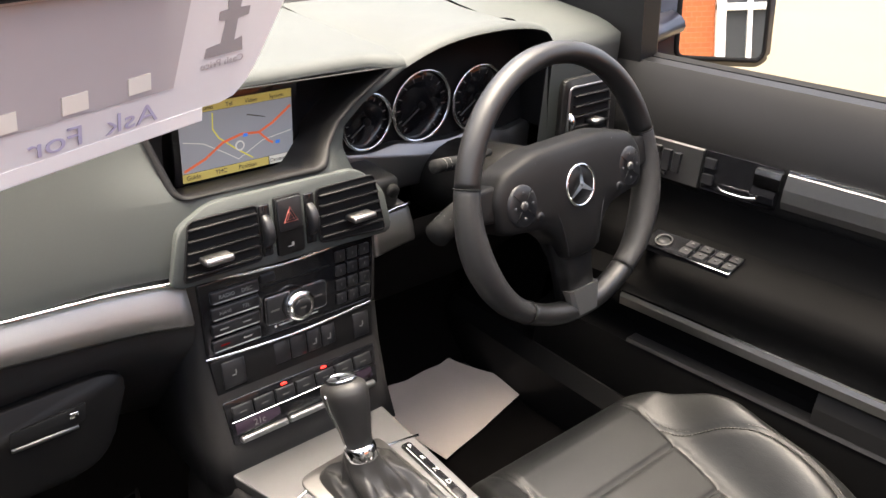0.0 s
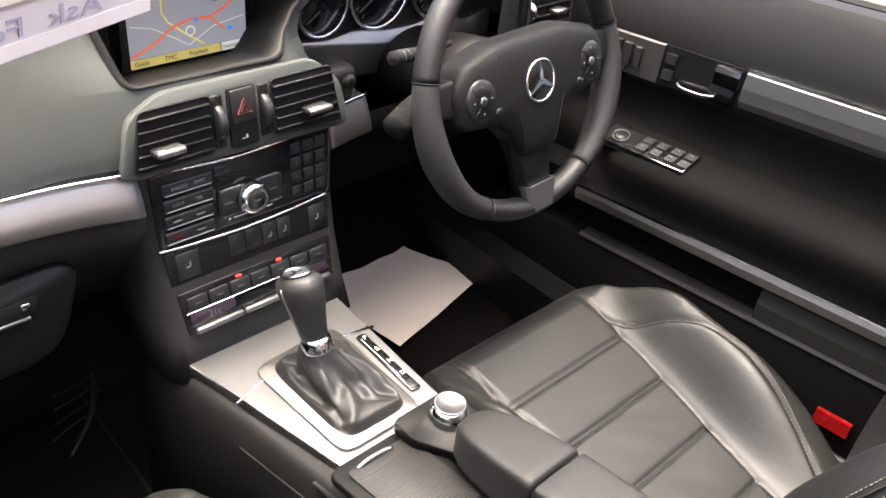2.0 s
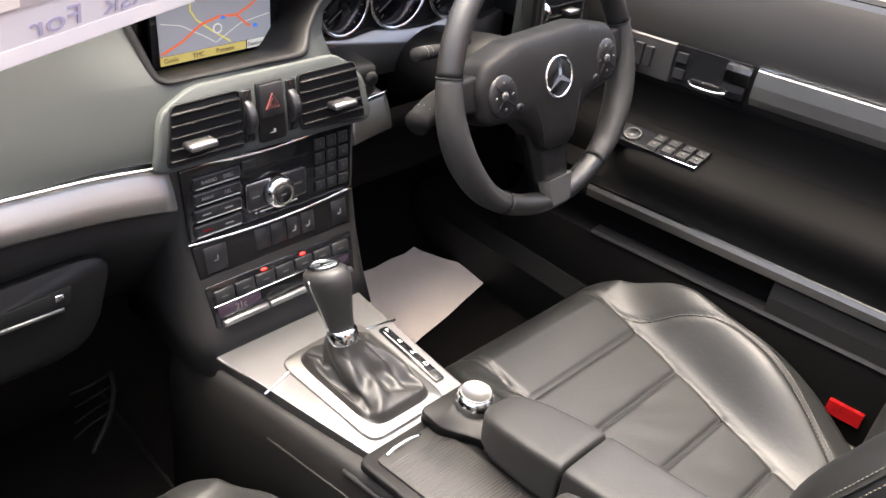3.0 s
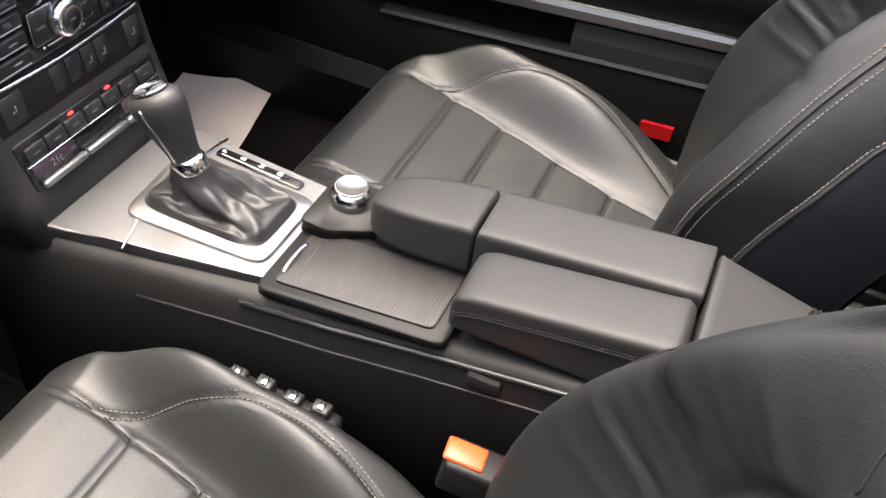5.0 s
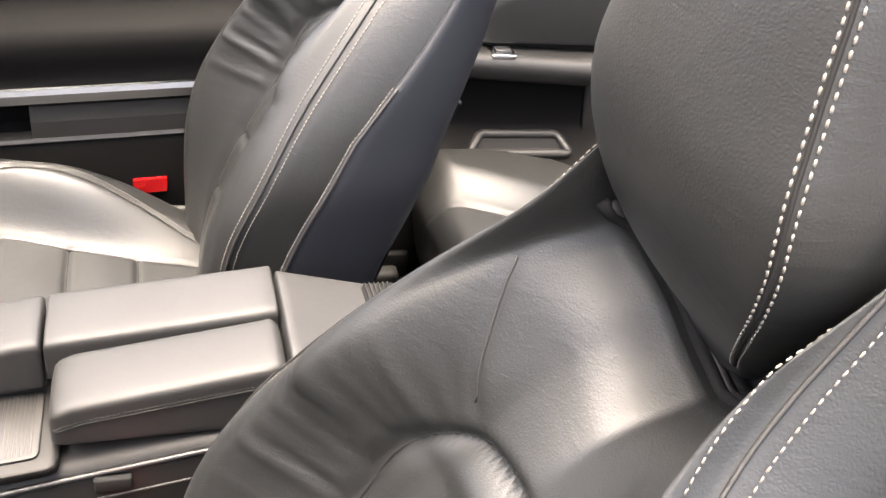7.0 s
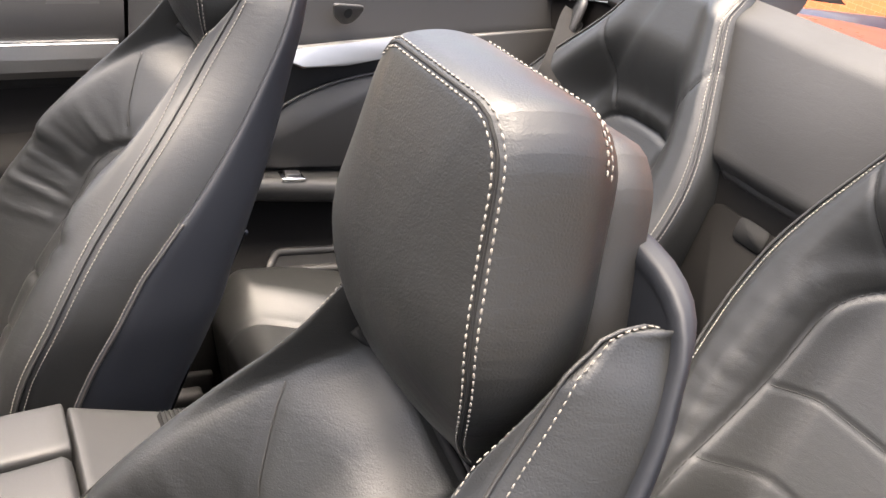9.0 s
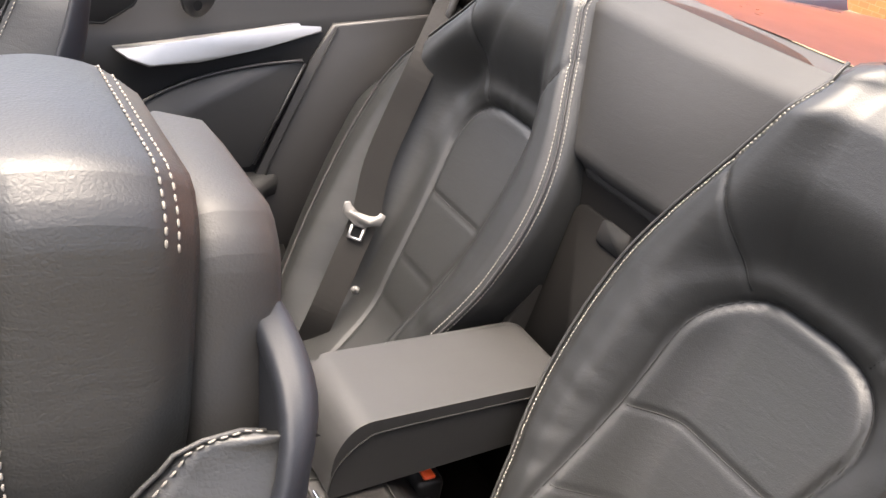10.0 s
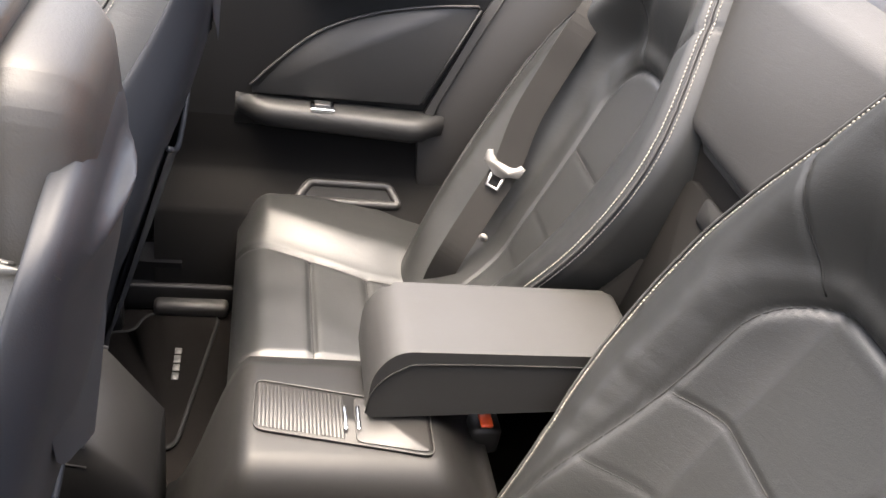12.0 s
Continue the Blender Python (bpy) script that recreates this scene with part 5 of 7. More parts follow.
    part("knob_face", rev([(0.0, 0.0165), (0.0115, 0.0165), (0.0125, 0.0150)], None, 30, mk), BUTTON, kn)
    part("knob_mark", to_geo(rbox(-0.004, 0.004, -0.001, 0.001, 0.0164, 0.0168, 0, m=mk)), GREY_PLASTIC, kn, smooth=False)
    for x in (-0.029, 0.033):
        part("volume_mark", to_geo(rbox(x - 0.006, x + 0.006, 0.0335, 0.0360, 0.0108, 0.0112, 0, m=m1)), GREY_PLASTIC, vb, smooth=False)
    part("fascia_line", to_geo(rbox(-0.022, 0.034, 0.0095, 0.0112, 0.0055, 0.0066, 0.0004, 1, m=m1)), WHITE_MARK, fas, smooth=False)
    part("fascia_dot", to_geo(rbox(-0.0285, -0.0255, 0.0090, 0.0117, 0.0055, 0.0066, 0.0004, 1, m=m1)), WHITE_MARK, fas, smooth=False)
    # keypad
    for r in range(4):
        for c in range(3):
            x0 = 0.063 + 0.0185 * c
            y0 = 0.010 + 0.0195 * r
            b = part("keypad_key", to_geo(rbox(x0, x0 + 0.0155, y0, y0 + 0.0150, 0.005, 0.0085, 0.002, 2, m=m1)), BUTTON, fas)
            part("key_mark", to_geo(rbox(x0 + 0.0068, x0 + 0.0084, y0 + 0.006, y0 + 0.0098, 0.0084, 0.0088, 0, m=m1)), GREY_PLASTIC, b, smooth=False)
    # switch row under the radio
    m2 = frame_at((0, 0.661, 0.600), (1, 0, 0), (0, 0.20, 1))
    row = part("switch_panel", to_geo(prism(rounded([(-0.114, 0), (0.114, 0), (0.118, 0.051), (-0.118, 0.051)], 0.003), 0.005, m2, 0.0015)), PLASTIC, st, "black switch panel")
    for x0, w in ((-0.105, 0.030), (-0.034, 0.022), (-0.010, 0.022), (0.014, 0.020), (0.036, 0.020), (0.085, 0.024)):
        b = part("panel_switch", to_geo(rbox(x0, x0 + w, 0.012 if abs(x0) > 0.08 else 0.018, 0.046, 0.0045, 0.0065, 0.0015, 1, m=m2)), BUTTON, row)
        if x0 in (-0.105, 0.014, 0.036, 0.085):
            part("switch_mark", to_geo(rbox(x0 + w / 2 - 0.003, x0 + w / 2 + 0.002, 0.0262, 0.0276, 0.0064, 0.0069, 0, m=m2)), MARK, b, smooth=False)
            part("switch_mark", to_geo(rbox(x0 + w / 2 + 0.0014, x0 + w / 2 + 0.0028, 0.0276, 0.0335, 0.0064, 0.0069, 0, m=m2)), MARK, b, smooth=False)
    # climate panel
    m3 = frame_at((0, 0.6395, 0.543), (1, 0, 0), (0, 0.32, 1))
    cl = part("climate_panel", to_geo(prism(rounded([(-0.108, 0.0), (0.108, 0.0), (0.112, 0.057), (-0.112, 0.057)], 0.003), 0.005, m3, 0.0015)), GLOSS, st, "gloss black climate panel")
    part("climate_line", to_geo(rbox(-0.106, 0.108, 0.0285, 0.0300, 0.005, 0.0070, 0.0005, 1, m=m3)), CHROME, cl, smooth=False)
    LED = material("red indicator", (0.9, 0.03, 0.02), 0.4, emit=(1.0, 0.02, 0.015), emit_strength=0.55)
    for k in range(7):
        x0 = -0.103 + 0.0298 * k
        b = part("climate_button", to_geo(rbox(x0, x0 + 0.0275, 0.032, 0.049, 0.0045, 0.0085, 0.002, 2, m=m3)), BUTTON, cl)
        part("button_mark", to_geo(rbox(x0 + 0.009, x0 + 0.018, 0.0388, 0.0405, 0.0084, 0.0088, 0, m=m3)), GREY_PLASTIC, b, smooth=False)
        if k in (2, 4):
            part("indicator", to_geo(rbox(x0 + 0.010, x0 + 0.018, 0.0508, 0.0540, 0.0045, 0.0075, 0.001, 1, m=m3)), LED, b, "lit red indicator")
    DISP = material("climate display", (0.03, 0.02, 0.03), 0.15, stain=0.2)
    for x0 in (-0.102, 0.040):
        ds = part("climate_display", to_geo(rbox(x0, x0 + 0.062, 0.012, 0.0275, 0.0045, 0.0060, 0.001, 1, m=m3)), DISP, cl)
        text("display_digits", "21c", 0.0115, m3 @ Matrix.Translation((x0 + 0.024, 0.0155, 0.0063)), GREY_PLASTIC, ds)
    for k in range(3):
        x0 = -0.100 + 0.068 * k
        part("climate_bar", to_geo(rbox(x0, x0 + 0.066, 0.001, 0.0095, 0.004, 0.013, 0.003, 2, m=m3)), ALU, cl, "satin metal climate toggle")
    return st


centre_stack()


def dash_lower(d):
    # passenger-side aluminium strip and the panel below it
    def strip(name, xa, xb, n, lab):
        rings = []
        for i in range(n + 1):
            x = xa + (xb - xa) * i / n
            y = dash_face(x, 0.77) - 0.012 + (0.020 if x > 0 else 0.0)
            zt = 0.757 + 0.012 * sm(-0.1, -0.5, x) - (0.0 if x < 0 else 0.004)
            h = 0.047 - 0.010 * sm(-0.1, -0.45, x)
            rings.append([Vector((x, y + 0.03, zt)), Vector((x, y + 0.008, zt)), Vector((x, y + 0.004, zt - 0.005)), Vector((x, y - 0.006, zt - h * 0.5)), Vector((x, y - 0.012, zt - h + 0.005)), Vector((x, y - 0.009, zt - h)), Vector((x, y + 0.03, zt - h))])
        part(name, loft(rings), ALU if xa < 0 else ALU_DARK, d, lab)
        part("strip_line", tube([r[1] + Vector((0, -0.003, 0.003)) for r in rings], 0.0026, 6), CHROME, d, "bright line over the aluminium strip")
    strip("dash_strip", -0.72, -0.136, 40, "brushed aluminium dash strip")
    strip("dash_strip", 0.136, 0.212, 10, "brushed aluminium dash strip")
    strip("dash_strip", 0.47, 0.66, 10, "brushed aluminium dash strip")

    def lower(xa, xb, n=40):
        rings = []
        for i in range(n + 1):
            x = xa + (xb - xa) * i / n
            y = dash_face(x, 0.77) - 0.006
            ring = []
            for z, dy in ((0.72, 0.0), (0.70, -0.004), (0.68, 0.0), (0.655, 0.012), (0.60, 0.05), (0.53, 0.10), (0.50, 0.16), (0.49, 0.30)):
                ring.append(Vector((x, y + dy + (0.03 if x > 0 else 0), z)))
            rings.append(ring)
        return loft(rings, cap=False, closed=False)
    g = lower(-0.72, -0.130)
    part("dash_lower", (g[0], [tuple(reversed(f)) for f in g[1]]), PLASTIC_BROWN, d, "warm grey lower dash")
    # driver's half darkened through its material; the passenger half stays warm grey
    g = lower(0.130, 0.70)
    part("dash_lower", (g[0], [tuple(reversed(f)) for f in g[1]]), DOOR_MATT, d, "lower dash over the pedals, coloured darker than the passenger half")
    # glove box lid with its handle
    gm = frame_at((-0.70, 0.698, 0.655), (1, 0, 0), (0, 0.04, 1))
    gl = part("glove_box_lid", to_geo(prism(rounded([(0.0, -0.11), (0.46, -0.10), (0.492, 0.004), (0.47, 0.016), (0.0, 0.004)], [0.01, 0.04, 0.02, 0.02, 0.0], 6), 0.012, gm, 0.004, 3)), PLASTIC, d, "dark grey glove box lid")
    hd = part("glove_box_handle", to_geo(prism(rounded([(0.36, -0.036), (0.44, -0.030), (0.444, -0.008), (0.364, -0.014)], 0.004), 0.004, gm @ Matrix.Translation((0, 0, 0.0115)), 0.001)), BLACK, gl, "dark recessed glove box handle")
    part("handle_mark", to_geo(rbox(0.424, 0.434, -0.022, -0.014, 0.015, 0.0165, 0.001, 1, m=gm)), CHROME, hd)
    part("handle_lip", to_geo(rbox(0.362, 0.432, -0.036, -0.031, 0.013, 0.018, 0.001, 1, m=gm)), ALU_DARK, hd)
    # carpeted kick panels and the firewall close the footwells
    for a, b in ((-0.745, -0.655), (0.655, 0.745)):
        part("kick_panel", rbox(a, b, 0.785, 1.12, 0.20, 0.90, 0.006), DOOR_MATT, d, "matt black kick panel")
    part("footwell_back", rbox(-0.72, 0.72, 1.10, 1.16, 0.20, 0.93, 0.01), CARPET, d, "black carpeted end of the footwell")
    slope = loft([[Vector((x, 0.95, 0.20)), Vector((x, 1.14, 0.46)), Vector((x, 1.15, 0.20))] for x in (-0.72, 0.72)])
    part("toe_board", slope, CARPET, d, "sloping black carpet toe board", smooth=False)


dash_lower(dash)


def binnacle(d):
    # hood over the instruments: deep inner wall, rolled lip, top running back
    edge = smooth_line([Vector(p) for p in CLUSTER], 5)
    mid_ = Vector((0.32, 0.0, 0.86))
    inner, lip, outer = [], [], []
    for p in edge:
        q = Vector((p.x - mid_.x, 0, p.z - mid_.z)).normalized()
        inner.append(Vector((p.x - q.x * 0.006, 0.806, p.z - q.z * 0.010)))
        lip.append(Vector((p.x - q.x * 0.003, p.y + 0.004, p.z - q.z * 0.003)))
        outer.append(p)
    part("instrument_well", loft([outer, lip, inner], cap=False, closed=False), PLASTIC, d, "dark inner wall of the instrument hood")
    vs = [p for p in edge if p.x > 0.205 and p.z > 0.90]
    rings = []
    for p in vs:
        rings.append([p, Vector((p.x, p.y + 0.003, p.z + 0.004)), Vector((p.x, p.y + 0.014, p.z + 0.007)), Vector((p.x, p.y + 0.06, p.z * 0.96 + 0.038)), Vector((p.x, 0.90, p.z * 0.5 + 0.477)), Vector((p.x, 1.03, 0.958))])
    g = loft(rings, cap=False, closed=False)
    part("instrument_hood", (g[0], [tuple(reversed(f)) for f in g[1]]), DASH, d, "dark grey hood over the instruments")
    # outboard end of the dash beside the hood
    def endp(u, v):
        x = 0.495 + 0.20 * u
        if v < 0.5:
            z = 0.76 + 0.165 * v / 0.5
            return Vector((x, 0.742 + 0.02 * u - 0.002, z))
        t = (v - 0.5) / 0.5
        return Vector((x, 0.742 + 0.02 * u + 0.29 * t, 0.925 + 0.012 * math.sin(min(1, t * 5) * math.pi / 2) + 0.02 * t))
    part("dash_end", grid(endp, 12, 20), DASH, d)
    # panel behind the dials
    p = [(0.115, 0.745), (0.53, 0.745), (0.53, 0.92), (0.47, 0.965), (0.27, 0.965), (0.115, 0.885)]
    m = frame_at((0, 0.800, 0), (1, 0, 0), (0, 0.0, 1))
    part("dial_panel", prism(rounded(p, 0.02), 0.004, m, 0.001), BLACK, d, "black dial panel", smooth=False)
    low = rounded([(0.130, 0.745), (0.520, 0.735), (0.520, 0.800), (0.465, 0.790), (0.400, 0.806), (0.348, 0.800), (0.292, 0.803), (0.246, 0.812), (0.198, 0.806), (0.135, 0.815)], 0.010, 4)
    part("dial_trim", prism(low, 0.014, frame_at((0, 0.796, 0), (1, 0, 0), (0, 0, 1)), 0.004), ALU_DARK, d, "satin silver trim below the dials")
    for cx, cz, r in ((0.196, 0.850, 0.040), (0.294, 0.857, 0.052), (0.405, 0.852, 0.050)):
        dm = frame_at((cx, 0.794, cz), (1, 0, 0), (0, 0.0, 1))
        dial = part("dial", rev([(0.0, 0.002), (r - 0.003, 0.002), (r, 0.0)], None, 40, dm), GLOSS, d, "round black instrument dial")
        part("dial_ring", tube([dm @ Vector((r * math.cos(2 * math.pi * k / 40), r * math.sin(2 * math.pi * k / 40), 0.004)) for k in range(40)], 0.0030, 6, closed=True), CHROME, dial, "chrome dial ring")
        for k in range(13):
            w = math.radians(230 - 280 * k / 12)
            c, s = math.cos(w), math.sin(w)
            tick = [(r * 0.74 * c - 0.0006 * s, r * 0.74 * s + 0.0006 * c), (r * 0.86 * c - 0.0006 * s, r * 0.86 * s + 0.0006 * c), (r * 0.86 * c + 0.0006 * s, r * 0.86 * s - 0.0006 * c), (r * 0.74 * c + 0.0006 * s, r * 0.74 * s - 0.0006 * c)]
            part("dial_tick", prism(tick, 0.0006, dm @ Matrix.Translation((0, 0, 0.002))), GREY_PLASTIC, dial, smooth=False)
        part("dial_needle", to_geo(rbox(-0.0008, 0.0008, 0.0, r * 0.8, 0.003, 0.0045, 0, m=dm @ pose(0, 0, 0, 0, 0, 125))), GREY_PLASTIC, dial, smooth=False)
        part("dial_hub", rev([(0.0, 0.007), (0.005, 0.007), (0.006, 0.002)], None, 20, dm), BLACK, dial)
    # outer vent by the door
    vm = frame_at((0.515, 0.700, 0.765), (1, 0, 0), (0, 0.10, 1))
    fr = part("side_vent", prism(rounded([(-0.012, -0.022), (0.125, -0.022), (0.125, 0.118), (-0.004, 0.118)], 0.012), 0.010, vm @ Matrix.Translation((0, 0, -0.012)), 0.003), PLASTIC, d, "black louvred side vent")
    part("vent_well", prism(rounded([(0.0, 0.0), (0.103, 0.0), (0.103, 0.106), (0.006, 0.106)], 0.006), 0.002, vm @ Matrix.Translation((0, 0, -0.002)), 0.0), BLACK, fr, smooth=False)
    part("vent_rim", tube([vm @ Vector((x, y, 0.001)) for x, y in rounded([(0.0, 0.0), (0.103, 0.0), (0.103, 0.106), (0.006, 0.106)], 0.008)], 0.002, 6, closed=True), ALU_DARK, fr)
    for k in range(6):
        y = 0.010 + 0.016 * k
        part("vent_slat", to_geo(rbox(0.016, 0.100, y, y + 0.0035, -0.001, 0.007, 0.001, 1, m=vm)), PLASTIC, fr)
    part("vent_tab", to_geo(rbox(0.045, 0.070, 0.046, 0.054, 0.0, 0.022, 0.002, 1, m=vm)), ALU_DARK, fr)
    part("vent_wheel", rev([(0.0, 0.004), (0.016, 0.004), (0.017, 0.0), (0.016, -0.004), (0.0, -0.004)], None, 24, vm @ Matrix.Translation((0.009, 0.052, -0.006)) @ pose(0, 0, 0, 0, 90, 0)), CHROME, fr)
    # ignition and column cover
    part("column_shroud", loft([[Vector((0.36 + rx * math.cos(2 * math.pi * k / 24), y, z + rz * math.sin(2 * math.pi * k / 24))) for k in range(24)] for y, z, rx, rz in ((0.80, 0.735, 0.07, 0.06), (0.68, 0.765, 0.064, 0.056), (0.60, 0.788, 0.055, 0.05))]), PLASTIC, d, "black steering column cover")
    part("ignition", rev([(0.0, 0.006), (0.008, 0.006), (0.010, 0.0)], None, 20, frame_at((0.172, 0.701, 0.788), (1, 0, 0), (0, 0, 1))), BLACK, d)
    part("column_side", rbox(0.128, 0.198, 0.712, 0.80, 0.752, 0.800, 0.012, 3), PLASTIC, d)
    for pts, r in (([(0.31, 0.665, 0.826), (0.25, 0.640, 0.838), (0.205, 0.628, 0.845), (0.170, 0.620, 0.851)], 0.0085),
                   ([(0.32, 0.665, 0.748), (0.262, 0.645, 0.766), (0.222, 0.628, 0.768), (0.178, 0.615, 0.757)], 0.0165)):
        st = part("column_stalk", tube(smooth_line(pts, 5), lambda t, r=r: r * (0.62 + 0.42 * sm(0.2, 0.7, t)), 14), BLACK, d, "black column stalk")
        a, b = Vector(pts[2]), Vector(pts[3])
        for f in (0.25, 0.55):
            part("stalk_mark", tube([a.lerp(b, f), a.lerp(b, f + 0.05)], r * 1.06, 12), GREY_PLASTIC, st)


binnacle(dash)


# ---- steering wheel ----
def steering_wheel():
    w = thing("steering_wheel", "black leather flat-bottomed sports steering wheel", "steering wheel", at=(0, 0, 0))
    m = frame_at((0.338, 0.548, 0.810), (1, 0, 0), (0, 0.300, 1))   # x right, y up the rim, z towards the driver
    m = m @ pose(0, 0, 0, 0, 0, 2)
    R, n = 0.1740, 96

    def rim(a):
        x, y = R * math.cos(a), R * math.sin(a)
        if y < -0.118:
            y = -0.118 - (abs(y) - 0.118) * 0.85
        return Vector((x, y, 0.0))
    def ring(a0, a1, r0, k, grip=0.0):
        rings = []
        for i in range(k + 1):
            a = a0 + (a1 - a0) * i / k
            c = rim(a)
            d = (rim(a + 0.01) - rim(a - 0.01)).normalized()
            o = Vector((d.y, -d.x, 0))
            thick = r0 + grip * (0.5 - 0.5 * math.cos(2 * math.pi * i / k)) ** 0.7
            rings.append([m @ (c + o * thick * 0.95 * math.cos(2 * math.pi * j / 16) + Vector((0, 0, 1)) * thick * 1.12 * math.sin(2 * math.pi * j / 16)) for j in range(16)])
        return rings
    GRIP = material("perforated black leather", (0.014, 0.0135, 0.013), 0.5, grain=0.3, scale=300, bump=0.7, bump_scale=620, stain=0.3, voronoi=True)
    for nd in GRIP.node_tree.nodes:
        if nd.bl_idname == "ShaderNodeBump":
            nd.inputs["Distance"].default_value = 0.0009
    D = math.radians
    for a0, a1, mat, lab in ((14, 166, RIM, "smooth leather rim"), (166, 236, GRIP, "perforated leather grip"), (236, 304, RIM, "smooth leather rim"), (304, 374, GRIP, "perforated leather grip")):
        g = 0.0042 if mat is GRIP else 0.0
        part("rim_section", loft(ring(D(a0), D(a1), 0.0155, int((a1 - a0) / 2.5), g)), mat, w, lab)
    for a in (14, 166, 236, 304):
        c = rim(D(a))
        d = (rim(D(a) + 0.01) - rim(D(a) - 0.01)).normalized()
        o = Vector((d.y, -d.x, 0))
        part("rim_joint", tube([m @ (c + o * 0.0156 * math.cos(2 * math.pi * j / 20) + Vector((0, 0, 0.0180)) * math.sin(2 * math.pi * j / 20)) for j in range(20)], 0.0010, 5, closed=True), BLACK, w)
    # airbag pad
    pad = rounded([(-0.144, 0.022), (-0.126, 0.050), (-0.070, 0.065), (0.070, 0.065), (0.126, 0.050), (0.144, 0.022), (0.139, -0.026), (0.070, -0.036), (0.040, -0.062), (0.030, -0.092), (-0.030, -0.092), (-0.040, -0.062), (-0.070, -0.036), (-0.139, -0.026)], 0.014, 5)
    bm = loft([[m @ Vector((x * k, 0.002 + (y - 0.002) * k, z)) for x, y in pad] for k, z in ((1.0, -0.020), (1.0, 0.006), (0.99, 0.0125), (0.965, 0.0175), (0.92, 0.0210), (0.82, 0.0238), (0.6, 0.0258), (0.3, 0.0266))][::-1])
    p = part("airbag_cover", bm, PLASTIC, w, "black moulded airbag cover", smooth=False)
    p.data.shade_smooth()
    p.data.set_sharp_from_angle(angle=radians(55))
    for sx in (-1, 1):
        crease = smooth_line([m @ Vector((sx * x, y, z)) for x, y, z in ((0.074, 0.052, 0.0226), (0.062, 0.020, 0.0249), (0.046, -0.020, 0.0248), (0.036, -0.052, 0.0236), (0.029, -0.082, 0.0196))], 6)
        part("cover_crease", tube(crease, 0.0011, 6), BUTTON, w)
    # chrome ring and three rays
    bmz = m @ Matrix.Translation((0, 0.006, 0.0268))
    part("badge_ring", tube([bmz @ Vector((0.0265 * math.cos(2 * math.pi * k / 40), 0.0265 * math.sin(2 * math.pi * k / 40), 0)) for k in range(40)], 0.0020, 8, closed=True), CHROME, w, "chrome ring on the hub")
    part("badge_disc", rev([(0.0, 0.0005), (0.026, 0.0005), (0.0265, -0.001)], None, 36, bmz), PLASTIC, w)
    for k in range(3):
        a = math.pi / 2 + k * 2 * math.pi / 3
        ray = [(0.0040 * math.cos(a + 1.3), 0.0040 * math.sin(a + 1.3)), (0.0040 * math.cos(a - 1.3), 0.0040 * math.sin(a - 1.3)), (0.0260 * math.cos(a - 0.03), 0.0260 * math.sin(a - 0.03)), (0.0260 * math.cos(a + 0.03), 0.0260 * math.sin(a + 0.03))]
        part("badge_ray", prism(ray, 0.0025, bmz), CHROME, w, smooth=False)
    # side spokes
    for s in (-1, 1):
        sp = rounded([(s * 0.070, 0.040), (s * 0.165, 0.036), (s * 0.166, -0.004), (s * 0.078, -0.018)], 0.008, 3)
        if s < 0:
            sp = sp[::-1]
        part("side_spoke", prism(sp, 0.020, m @ Matrix.Translation((0, 0, -0.010)), 0.005, 3), PLASTIC, w)
        cx = s * 0.104
        pod = part("button_pod", rev([(0.0, 0.004), (0.024, 0.004), (0.0272, 0.0015), (0.0280, -0.004)], None, 32, m @ Matrix.Translation((cx, 0.006, 0.0222)) @ Matrix.Diagonal((0.92, 1.0, 1, 1))), BUTTON, w, "round control pad on the spoke")
        for a in range(4):
            q = a * math.pi / 2
            part("pod_mark", rev([(0.0, 0.0008), (0.0019, 0.0008), (0.0021, 0.0)], None, 10, m @ Matrix.Translation((cx + 0.0150 * math.cos(q), 0.006 + 0.0165 * math.sin(q), 0.0260))), GREY_PLASTIC, pod)
        part("pod_centre", rev([(0.0, 0.002), (0.0055, 0.002), (0.006, 0.0)], None, 16, m @ Matrix.Translation((cx, 0.006, 0.0257))), GREY_PLASTIC, pod)
        for q in (0.785, 2.356):
            gap = [m @ Vector((cx + k * 0.0225 * math.cos(q), 0.006 + k * 0.0245 * math.sin(q), 0.0264)) for k in (-1, -0.35)]
            part("pod_gap", tube(gap, 0.0007, 5), BLACK, pod)
            gap = [m @ Vector((cx + k * 0.0225 * math.cos(q), 0.006 + k * 0.0245 * math.sin(q), 0.0264)) for k in (0.35, 1)]
            part("pod_gap", tube(gap, 0.0007, 5), BLACK, pod)
        part("small_button", rev([(0.0, 0.003), (0.0055, 0.003), (0.0065, 0.0)], None, 20, m @ Matrix.Translation((s * 0.078, -0.015, 0.0240))), BUTTON, w, "small round button")
    # wide lower spoke with a raised middle and the metal foot
    wedge = loft([[m @ Vector((x, y, z)) for x, z in ((-hw, -0.014), (-hw, 0.000), (-hw + 0.005, 0.005), (-c - 0.006, 0.008), (-c, 0.013), (c, 0.013), (c + 0.006, 0.008), (hw - 0.005, 0.005), (hw, 0.000), (hw, -0.014))]
                  for y, hw, c in ((-0.020, 0.064, 0.030), (-0.036, 0.052, 0.029), (-0.055, 0.043, 0.027), (-0.080, 0.036, 0.024), (-0.110, 0.031, 0.021), (-0.150, 0.029, 0.019))])
    part("lower_spoke", wedge, PLASTIC, w, "wide black lower spoke")
    foot = loft([[m @ Vector((x, y, z)) for x, z in ((-hw, -0.010), (-hw, 0.013), (-hw + 0.004, 0.0175), (hw - 0.004, 0.0175), (hw, 0.013), (hw, -0.010))] for y, hw in ((-0.134, 0.029), (-0.150, 0.026), (-0.170, 0.021))])
